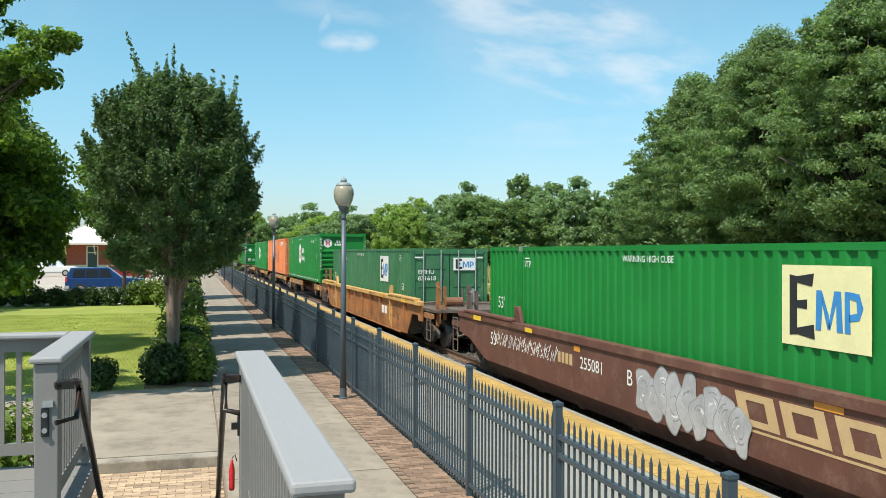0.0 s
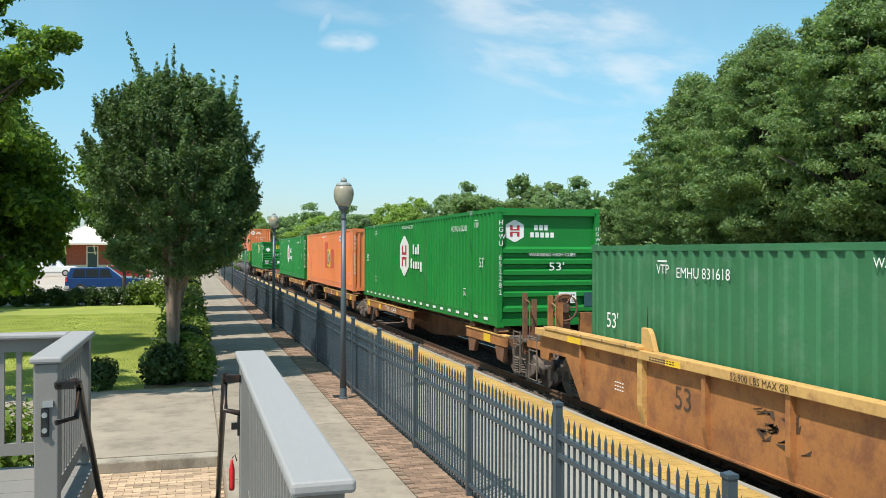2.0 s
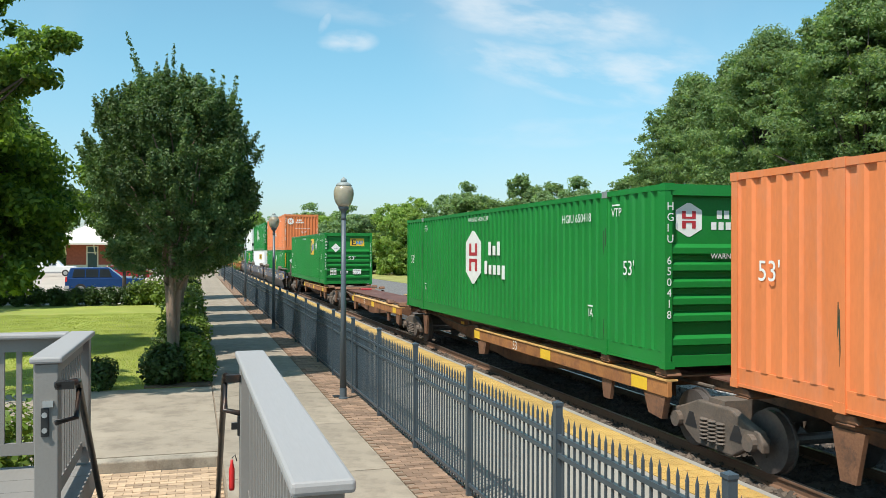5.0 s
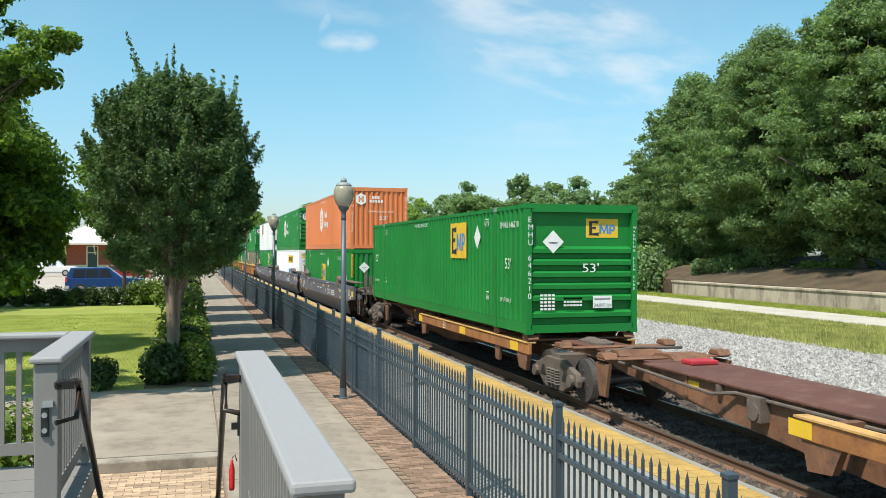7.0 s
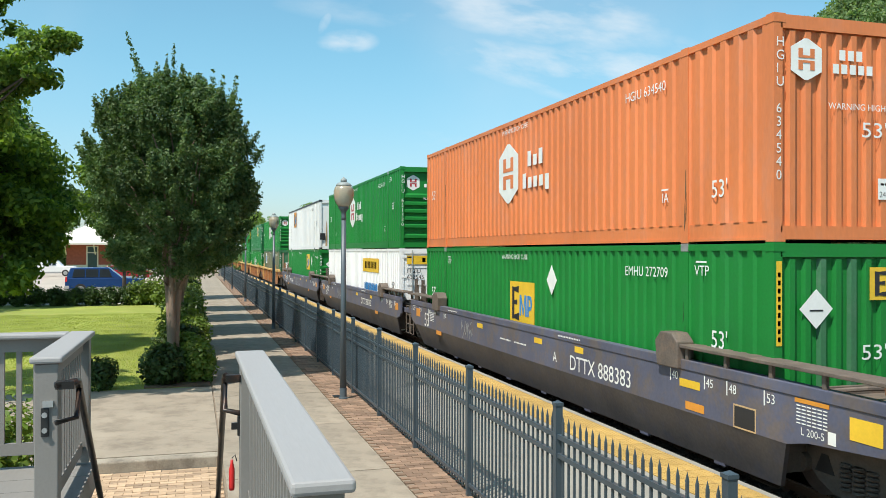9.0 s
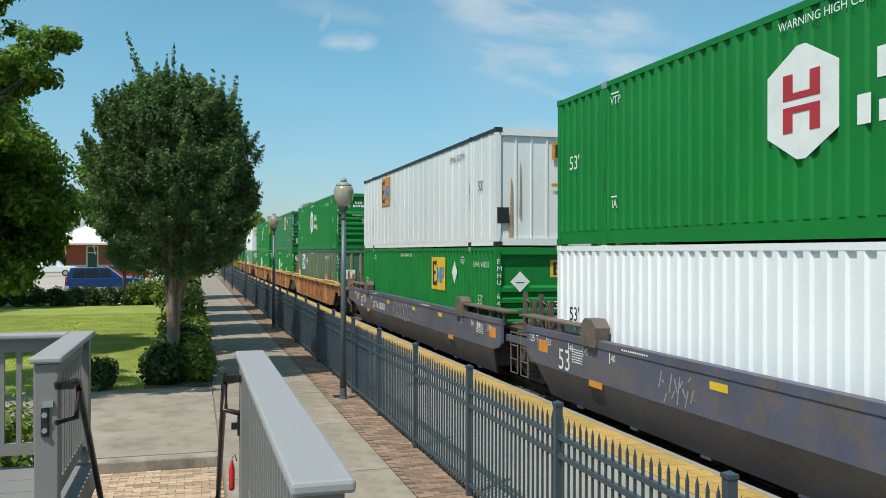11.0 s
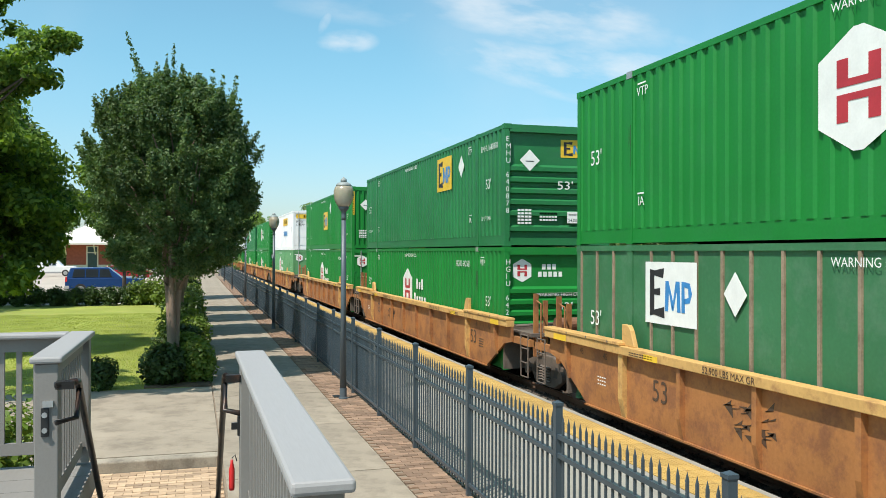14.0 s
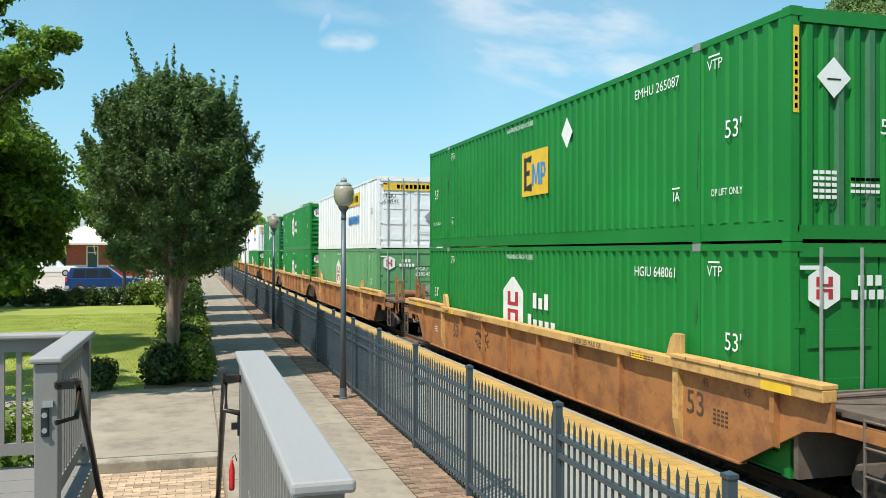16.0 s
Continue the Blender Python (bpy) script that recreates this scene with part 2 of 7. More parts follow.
BRICK = mat("red_brown_paver", (0.25, 0.16, 0.105), 0.85, var=0.2, scale=6, fine=60, bump=0.2, obvar=0.35)
BRICK_TAN = mat("tan_paver", (0.45, 0.315, 0.20), 0.85, var=0.25, scale=6, fine=60, bump=0.25, obvar=0.3)
BRICK_STUFF = mat("red_brown_pavers", (0.25, 0.16, 0.105), 0.85, var=0.2, scale=6, fine=60, bump=0.2, island=0.3)
JOINT = mat("sandy_joint", (0.22, 0.17, 0.12), 0.95, var=0.2, scale=8, fine=60)
TACTILE = mat("yellow_tactile_tile", (0.43, 0.275, 0.078), 0.75, var=0.22, scale=2, fine=45, bump=0.3, second=(0.33, 0.22, 0.09), amount=0.5, obvar=0.12)
BALLAST = mat("grey_ballast", (0.15, 0.147, 0.142), 0.95, var=0.5, scale=6, fine=22, bump=1.0)
# oily stone, with the shade under the train put into its colour too
BALLAST_DARK = mat("oily_shaded_ballast", (0.05, 0.04, 0.033), 0.95, var=0.5, scale=5, fine=24, bump=1.0)
STONES = mat("grey_stones", (0.29, 0.28, 0.26), 0.9, var=0.2, scale=5, fine=40, island=0.5)
SLEEPER = mat("weathered_sleeper_wood", (0.11, 0.085, 0.065), 0.9, var=0.3, scale=3, fine=30, bump=0.3, obvar=0.3)
RAIL = mat("rusty_rail_steel", (0.21, 0.12, 0.075), 0.6, 0.3, var=0.25, scale=3, fine=40, stretch=(1, 0.1, 1))
RAIL_TOP = mat("polished_rail_head", (0.5, 0.46, 0.42), 0.3, 0.9, var=0.1, scale=3, fine=40)
LAWN = mat("mown_grass", (0.245, 0.285, 0.045), 0.9, var=0.22, scale=0.35, fine=30, bump=0.6, second=(0.34, 0.31, 0.09), amount=0.55, wear_scale=0.9)
WEEDY = mat("dry_weedy_grass", (0.25, 0.25, 0.065), 0.95, var=0.3, scale=0.5, fine=12, bump=0.8, second=(0.38, 0.33, 0.15), amount=0.6)
MULCH = mat("brown_mulch", (0.12, 0.075, 0.045), 0.95, var=0.35, scale=3, fine=30, bump=0.6)
ROAD_PALE = mat("pale_gravel_road", (0.46, 0.42, 0.35), 0.95, var=0.18, scale=0.8, fine=15, bump=0.4)
LOT = mat("parking_lot_concrete", (0.42, 0.36, 0.30), 0.9, var=0.15, scale=0.3, fine=10, bump=0.2)
EARTH = mat("shady_leaf_litter", (0.085, 0.07, 0.04), 0.95, var=0.4, scale=0.6, fine=8, bump=0.8, second=(0.07, 0.11, 0.03), amount=0.8)
WALL_CON = mat("stained_wall_concrete", (0.43, 0.36, 0.27), 0.9, var=0.22, scale=0.6, fine=15, bump=0.2, second=(0.16, 0.125, 0.09), amount=0.75, stretch=(1, 1, 0.3), thr=0.47)
BRICK_WALL = mat("red_brick_wall", (0.30, 0.085, 0.06), 0.85, var=0.2, scale=3, fine=20, bump=0.3)
ROOF = mat("cream_metal_roof", (0.72, 0.66, 0.56), 0.5, var=0.06, scale=1, fine=15, bump=0.05)
TRIM_W = mat("cream_trim_paint", (0.62, 0.58, 0.50), 0.5, var=0.06, scale=2, fine=20)
DOOR_TEAL = mat("dark_teal_door_paint", (0.025, 0.06, 0.065), 0.4, var=0.15, scale=2, fine=20)
BARK_SMOOTH = mat("grey_brown_crape_bark", (0.22, 0.155, 0.11), 0.8, var=0.25, scale=4, fine=30, bump=0.3, second=(0.34, 0.26, 0.2), amount=0.6, stretch=(1, 1, 0.3))
BARK = mat("dark_tree_bark", (0.075, 0.058, 0.045), 0.9, var=0.35, scale=4, fine=20, bump=0.5, stretch=(1, 1, 0.25))
LEAF_CRAPE = leaf_mat("crape_myrtle_leaf", (0.045, 0.105, 0.036), (0.125, 0.185, 0.065), 0.4, 0.55)
LEAF_MAPLE = leaf_mat("maple_leaf", (0.05, 0.12, 0.022), (0.21, 0.32, 0.045), 0.45, 0.6)
LEAF_OAK = leaf_mat("oak_leaf", (0.10, 0.185, 0.075), (0.225, 0.305, 0.115), 0.48, 0.6)
# distance haze is mixed into this leaf colour, hence its paleness
LEAF_HAZY = leaf_mat("hazed_distant_leaf", (0.16, 0.26, 0.13), (0.27, 0.37, 0.18), 0.5, 0.65)
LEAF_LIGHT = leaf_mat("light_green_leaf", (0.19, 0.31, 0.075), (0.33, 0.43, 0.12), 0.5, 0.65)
LEAF_BOX = leaf_mat("boxwood_leaf", (0.08, 0.14, 0.018), (0.19, 0.26, 0.04), 0.3)
LEAF_DARKBOX = leaf_mat("dark_hedge_leaf", (0.025, 0.055, 0.012), (0.06, 0.10, 0.022), 0.25)
LEAF_WEED = leaf_mat("tall_weed_leaf", (0.26, 0.30, 0.085), (0.48, 0.44, 0.18), 0.4, 0.8)
BLADE = leaf_mat("grass_blade", (0.25, 0.32, 0.055), (0.38, 0.40, 0.10), 0.4, 0.8)
CAR_BLUE = mat("dark_blue_car_paint", (0.012, 0.045, 0.15), 0.25, 0.1, var=0.05, scale=1, fine=10, bump=0.0)
CAR_WHITE = mat("white_car_paint", (0.75, 0.75, 0.74), 0.25, var=0.04, scale=1, fine=10, bump=0.0)
CAR_RED = mat("red_car_paint", (0.32, 0.02, 0.03), 0.25, 0.1, var=0.05, scale=1, fine=10, bump=0.0)
CAR_GLASS = mat("tinted_car_glass", (0.02, 0.025, 0.03), 0.06, var=0.05, scale=1, fine=10, bump=0.0, spec=0.8)
RUBBER = mat("tyre_rubber", (0.02, 0.02, 0.02), 0.8, var=0.2, scale=4, fine=30)
PLASTIC_GREY = mat("grey_plastic_trim", (0.3, 0.3, 0.3), 0.5, var=0.1, scale=3, fine=30, bump=0.0)
WIRE = mat("galvanised_wire", (0.3, 0.31, 0.31), 0.5, 0.6, var=0.1, scale=3, fine=30, bump=0.0)


# ---------------- mesh helpers ----------------
class Mesh:
    """Gathers plain solids into one mesh."""

    def __init__(self):
        self.v, self.f = [], []

    def add(self, verts, faces):
        k = len(self.v)
        self.v += [tuple(p) for p in verts]
        self.f += [tuple(i + k for i in f) for f in faces]
        return self

    def box(self, x0, x1, y0, y1, z0, z1):
        return self.add([(x, y, z) for z in (z0, z1) for y in (y0, y1) for x in (x0, x1)],
                        [(0, 2, 3, 1), (4, 5, 7, 6), (0, 1, 5, 4), (2, 6, 7, 3), (0, 4, 6, 2), (1, 3, 7, 5)])

    def prism(self, poly, a0, a1, axis="x"):
        """A polygon drawn across an axis: (y, z) for x, (x, z) for y, (x, y) for z."""
        n = len(poly)
        put = {"x": lambda a, p: (a, p[0], p[1]), "y": lambda a, p: (p[0], a, p[1]), "z": lambda a, p: (p[0], p[1], a)}[axis]
        return self.add([put(a, p) for a in (a0, a1) for p in poly],
                        [tuple(range(n))[::-1], tuple(range(n, 2 * n))] + [(i, (i + 1) % n, n + (i + 1) % n, n + i) for i in range(n)])

    def tube(self, path, radii, sides=8, caps=True):
        rings = []
        for i, p in enumerate(path):
            p = Vector(p)
            d = (Vector(path[min(i + 1, len(path) - 1)]) - Vector(path[max(i - 1, 0)])).normalized()
            a = d.orthogonal().normalized() if abs(d.z) < 0.95 else Vector((1, 0, 0))
            a = (a - d * a.dot(d)).normalized()
            b = d.cross(a)
            r = radii[i] if hasattr(radii, "__len__") else radii
            rings.append([p + (a * math.cos(2 * math.pi * j / sides) + b * math.sin(2 * math.pi * j / sides)) * r for j in range(sides)])
        faces = [(i * sides + j, i * sides + (j + 1) % sides, (i + 1) * sides + (j + 1) % sides, (i + 1) * sides + j)
                 for i in range(len(path) - 1) for j in range(sides)]
        if caps:
            faces += [tuple(range(sides))[::-1], tuple(range((len(path) - 1) * sides, len(path) * sides))]
        return self.add([q for r in rings for q in r], faces)

    def lathe(self, profile, centre=(0, 0, 0), sides=20):
        """A profile of (radius, z), turned round the z axis."""
        cx, cy, cz = centre
        vs = [(cx + r * math.cos(2 * math.pi * j / sides), cy + r * math.sin(2 * math.pi * j / sides), cz + z) for r, z in profile for j in range(sides)]
        n = len(profile)
        fs = [(i * sides + j, i * sides + (j + 1) % sides, (i + 1) * sides + (j + 1) % sides, (i + 1) * sides + j) for i in range(n - 1) for j in range(sides)]
        fs += [tuple(range(sides))[::-1], tuple(range((n - 1) * sides, n * sides))]
        return self.add(vs, fs)

    def disc_x(self, x0, x1, y, z, r, sides=24):
        return self.prism([(y + r * math.cos(2 * math.pi * j / sides), z + r * math.sin(2 * math.pi * j / sides)) for j in range(sides)], x0, x1, "x")

    def data(self, name, smooth=False):
        me = bpy.data.meshes.new(name)
        me.from_pydata(self.v, [], self.f)
        if smooth:
            me.polygons.foreach_set("use_smooth", [True] * len(me.polygons))
        me.update()
        return me


def part(name, m, material, parent=None, label="", smooth=False, bevel=0.0):
    me = m.data(name, smooth) if isinstance(m, Mesh) else m
    if not me.materials:
        me.materials.append(material)
    ob = new(name, me)
    if parent:
        ob.parent = parent
    if label:
        tagged(ob, label)
    if bevel:
        b = ob.modifiers.new("bevel", "BEVEL")
        b.width, b.segments, b.limit_method = bevel, 2, "ANGLE"
    return ob


def thing(name, label, category, group="", kind=""):
    return tagged(new(name), label, category, group, kind)


def solid(name, m, material, label, category="", group="", kind="", smooth=False, bevel=0.0):
    return tagged(part(name, m, material, None, "", smooth, bevel), label, category, group, kind)


# ---------------- the ground and the paved strips ----------------
S = dict(kind="structure")
XC = 8.18          # middle of the track
RAIL_Z = -0.19     # top of the rails
solid("ground", Mesh().box(-1500, 1500, -800, 2500, -1.0, -0.55), EARTH, "wide ground under trees and lots", "ground", **S)
solid("lawn", Mesh().box(-60, -0.02, 17.95, 47.5, -0.6, 0.0), LAWN, "mown green lawn with dry patches", "lawn", **S)
solid("hedge_bed", Mesh().box(-0.95, 0.34, 18.0, 60, -0.3, 0.03), MULCH, "brown mulch bed beside the walkway", "planting bed", **S)
solid("parking_lot", Mesh().box(-140, -0.5, 47.5, 130, -0.6, -0.02), LOT, "pale concrete parking lot beyond the lawn", "parking lot", **S)
solid("far_verge", Mesh().box(-200, 0.3, 130, 900, -0.6, -0.03), WEEDY, "rough grass beyond the station", "grass", **S)
apron = Mesh().box(-9, 0.355, 12.12, 17.94, -0.5, 0.0)
solid("pavement", apron, CONCRETE, "worn concrete apron before the lawn", "pavement", **S)
kerb = solid("kerb", Mesh().box(-9, 0.37, 11.86, 12.11, -0.5, -0.004), KERB_CON, "weathered concrete kerb with a joint", "kerb", bevel=0.02, **S)
street = solid("brick_street", Mesh().box(-9, 0.37, -6, 11.85, -0.5, -0.17), JOINT, "brick paved street below the deck", "street", **S)
walkway = solid("walkway", Mesh().box(0.36, 2.42, -6, 400, -0.5, -0.02), JOINT, "long concrete walkway beside the fence", "walkway", **S)
brick_strip = solid("brick_strip", Mesh().box(2.43, 3.06, -6, 400, -0.5, -0.015), JOINT, "strip of red brick pavers along the fence", "paving", **S)
solid("platform", Mesh().box(3.07, 5.47, -30, 400, -0.8, -0.004), PLATFORM_CON, "pale concrete station platform behind the fence", "platform", **S)
tactile = solid("tactile_strip", Mesh().box(5.475, 6.235, -30, 400, -0.8, -0.012), JOINT, "yellow tactile warning strip on the platform edge", "tactile paving", **S)
solid("platform_edge", Mesh().box(6.24, 6.34, -30, 400, -0.8, 0.0), PLATFORM_CON, "pale concrete platform edge", "platform edge", **S)
bed = Mesh().prism([(6.345, -0.9), (6.345, -0.36), (9.9, -0.36), (10.9, -0.5), (10.9, -0.9)], -60, 700, "y")
solid("track_bed", bed, BALLAST_DARK, "oily ballast under the track, darkened for the train's shade", "ballast", **S)
solid("gravel_lot", Mesh().box(10.95, 20.6, -60, 400, -0.9, -0.42), BALLAST, "grey crushed stone beside the track", "gravel", **S)
solid("grass_strip", Mesh().box(20.65, 27.9, -60, 400, -0.9, -0.40), WEEDY, "yellow green weedy grass strip", "grass", **S)
solid("dirt_road", Mesh().box(27.95, 32.3, -60, 400, -0.9, -0.41), ROAD_PALE, "pale gravel service road", "road", **S)
solid("grass_verge", Mesh().box(32.35, 34.6, -60, 400, -0.9, -0.40), WEEDY, "grass verge below the retaining wall", "grass", **S)
bank = Mesh().prism([(35.3, -0.9), (35.3, 0.7), (39, 1.7), (60, 3.0), (140, 4.0), (140, -0.9)], -60, 62, "y")
solid("bank", bank, BANK, "shady bank of brown earth and leaf litter", "bank", **S)
wall_ob = solid("retaining_wall", Mesh().box(34.65, 35.25, -60, 56.5, -0.9, 0.52), WALL_CON, "stained pale concrete retaining wall", "retaining wall", **S)
part("wall_coping", Mesh().box(34.58, 35.32, -60, 56.56, 0.52, 0.66), WALL_CON, wall_ob, bevel=0.03)

# ---------------- track ----------------
for side in (-1, 1):
    x = XC + side * 0.7525
    rail = solid("rail", Mesh().prism([(x - 0.07, -0.355), (x + 0.07, -0.355), (x + 0.07, -0.34), (x + 0.012, -0.32), (x + 0.012, -0.235), (x + 0.034, -0.225),
                                       (x + 0.034, -0.196), (x - 0.034, -0.196), (x - 0.034, -0.225), (x - 0.012, -0.235), (x - 0.012, -0.32), (x - 0.07, -0.34)], -40, 700, "y"),
                 RAIL, "rusty steel running rail", "rail", "rails of the track", "structure")
    part("rail_head", Mesh().box(x - 0.026, x + 0.026, -40, 700, -0.1955, RAIL_Z), RAIL_TOP, rail)
sleeper_me = Mesh().box(-1.3, 1.3, -0.115, 0.115, -0.17, 0.0).data("sleeper")
sleeper_me.materials.append(SLEEPER)
track = thing("track_sleepers", "weathered wooden sleepers under the rails", "railway track", kind="structure")
for i in range(120):
    sl = part("sleeper", sleeper_me, SLEEPER, track)
    sl.location = (XC + random.uniform(-0.03, 0.03), -2 + i * 0.52, -0.345 + random.uniform(-0.008, 0.004))

# ---------------- containers ----------------
W, H, L = 2.64, 2.82, 16.15
WORDS = {}


def words(text):
    """The outline of a text as a flat mesh: vertices, faces and width, in letters 1 high."""
    if text not in WORDS:
        cu = bpy.data.curves.new("lettering", "FONT")
        cu.body, cu.size, cu.resolution_u = text, 1.38, 3
        ob = bpy.data.objects.new("lettering", cu)
        me = bpy.data.meshes.new_from_object(ob)
        vs, fs = [v.co.copy() for v in me.vertices], [tuple(p.vertices) for p in me.polygons]
        bpy.data.objects.remove(ob)
        bpy.data.meshes.remove(me)
        WORDS[text] = vs, fs, max(v.x for v in vs)
    return WORDS[text]


class Decals:
    """Flat paint and stickers, gathered by material, on a side (facing -x) or an end (facing -y)."""

    def __init__(self, plane, at):
        self.plane, self.at, self.sets = plane, at, {}

    def put(self, u, v, lift=0.0):
        return (self.at - lift, -u, v) if self.plane == "side" else (u, self.at - lift, v)

    def poly(self, m, pts, lift=0.0):
        n = len(pts)
        self.sets.setdefault(m.name, (m, Mesh()))[1].add([self.put(u, v, 0.003 + lift) for u, v in pts] + [self.put(u, v, lift) for u, v in pts],
                                                        [tuple(range(n))] + [(i, i + n, (i + 1) % n + n, (i + 1) % n) for i in range(n)])

    def rect(self, m, u, v, w, h, lift=0.0):
        self.poly(m, [(u, v), (u + w, v), (u + w, v + h), (u, v + h)], lift)

    def text(self, m, body, u, v, size, squeeze=1.0, vertical=False, lift=0.0):
        vs, fs, wide = words(body)
        me = self.sets.setdefault(m.name, (m, Mesh()))[1]
        me.add([self.put(u + p.x * size * squeeze, v + p.y * size, 0.004 + lift) for p in vs], fs)

    def bars(self, m, u, v, n, w, h, gap, vertical=False):
        for i in range(n):
            a = i * ((h if vertical else w) + gap)
            self.rect(m, u if vertical else u + a, v - a if vertical else v, w, h)

    def attach(self, parent, name="decal"):
        for m, me in self.sets.values():
            tagged(part(name, me, m, parent), kind="stuff")


def logo_block(d, u, v, w, h, ground, black, blue):
    """A coloured panel with a dark three-toothed comb and two blue figures."""
    d.rect(ground, u, v, w, h)
    k = 0.005

    def lay(m, pts):
        d.poly(m, [(u + a * w, v + b * h) for a, b in pts], k)
    lay(black, ((0.10, 0.12), (0.19, 0.14), (0.19, 0.86), (0.10, 0.88)))
    lay(black, ((0.19, 0.78), (0.37, 0.74), (0.39, 0.90), (0.19, 0.86)))
    lay(black, ((0.19, 0.47), (0.31, 0.46), (0.31, 0.58), (0.19, 0.56)))
    lay(black, ((0.19, 0.14), (0.40, 0.10), (0.39, 0.28), (0.19, 0.22)))
    lay(blue, ((0.41, 0.22), (0.47, 0.22), (0.49, 0.58), (0.48, 0.70), (0.42, 0.70)))
    lay(blue, ((0.48, 0.70), (0.49, 0.52), (0.545, 0.24), (0.575, 0.24), (0.56, 0.40)))
    lay(blue, ((0.555, 0.28), (0.575, 0.24), (0.64, 0.56), (0.66, 0.70), (0.62, 0.70)))
    lay(blue, ((0.64, 0.56), (0.645, 0.22), (0.71, 0.22), (0.69, 0.70), (0.66, 0.70)))
    lay(blue, ((0.73, 0.22), (0.79, 0.22), (0.78, 0.70), (0.73, 0.70)))
    lay(blue, ((0.78, 0.62), (0.85, 0.60), (0.86, 0.46), (0.78, 0.44), (0.78, 0.36), (0.88, 0.38), (0.92, 0.52), (0.88, 0.68), (0.78, 0.70)))


def logo_hex(d, u, v, w, h, words_w, white, red, cut=0.0):
    """A white hexagon with red bars, and two rows of white blocks beside it."""
    if cut:
        d.poly(white, [(u, v), (u + w, v), (u + w, v + 0.78 * h), (u + w * 0.5, v + h), (u, v + 0.78 * h)])
    else:
        d.poly(white, [(u, v + 0.22 * h), (u + 0.44 * w, v), (u + 0.56 * w, v), (u + w, v + 0.22 * h), (u + w, v + 0.78 * h), (u + 0.56 * w, v + h), (u + 0.44 * w, v + h), (u, v + 0.78 * h)])
    k = 0.005
    for a in (0.24, 0.62):
        d.rect(red, u + a * w, v + 0.24 * h, 0.14 * w, 0.23 * h, k)
        d.rect(red, u + a * w, v + 0.53 * h, 0.14 * w, 0.23 * h, k)
    d.rect(red, u + 0.38 * w, v + 0.53 * h, 0.24 * w, 0.06 * h, k)
    d.rect(red, u + 0.38 * w, v + 0.41 * h, 0.24 * w, 0.06 * h, k)
    if words_w:
        x0, s = u + w * 1.22, words_w / 5.0
        for bx, bz, tall in ((x0 + 0.9 * s, v + 0.54 * h, (1.0, 0.7, 1.0)), (x0, v + 0.20 * h, (1.0, 0.7, 0.7, 0.7, 0.7))):
            for i, q in enumerate(tall):
                low = -0.07 * h if i == 4 else 0.0
                d.rect(white, bx + i * 0.98 * s, bz + low, 0.62 * s, q * 0.24 * h - low)


def corrugated(m, ys, x_out, x_in, z0, z1, pitch=0.278):
    """Trapezoid sheets from ys[i][0] to ys[i][1]."""
    for y0, y1 in ys:
        n = max(1, round((y1 - y0) / pitch))
        p = (y1 - y0) / n
        prof = []
        for i in range(n):
            a = y0 + i * p
            prof += [(a, x_out), (a + 0.38 * p, x_out), (a + 0.5 * p, x_in), (a + 0.88 * p, x_in)]
        prof.append((y1, x_out))
        vs = [(x, y, z) for z in (z0, z1) for y, x in prof]
        k = len(prof)
        m.add(vs, [(i, i + 1, k + i + 1, k + i) for i in range(k - 1)])


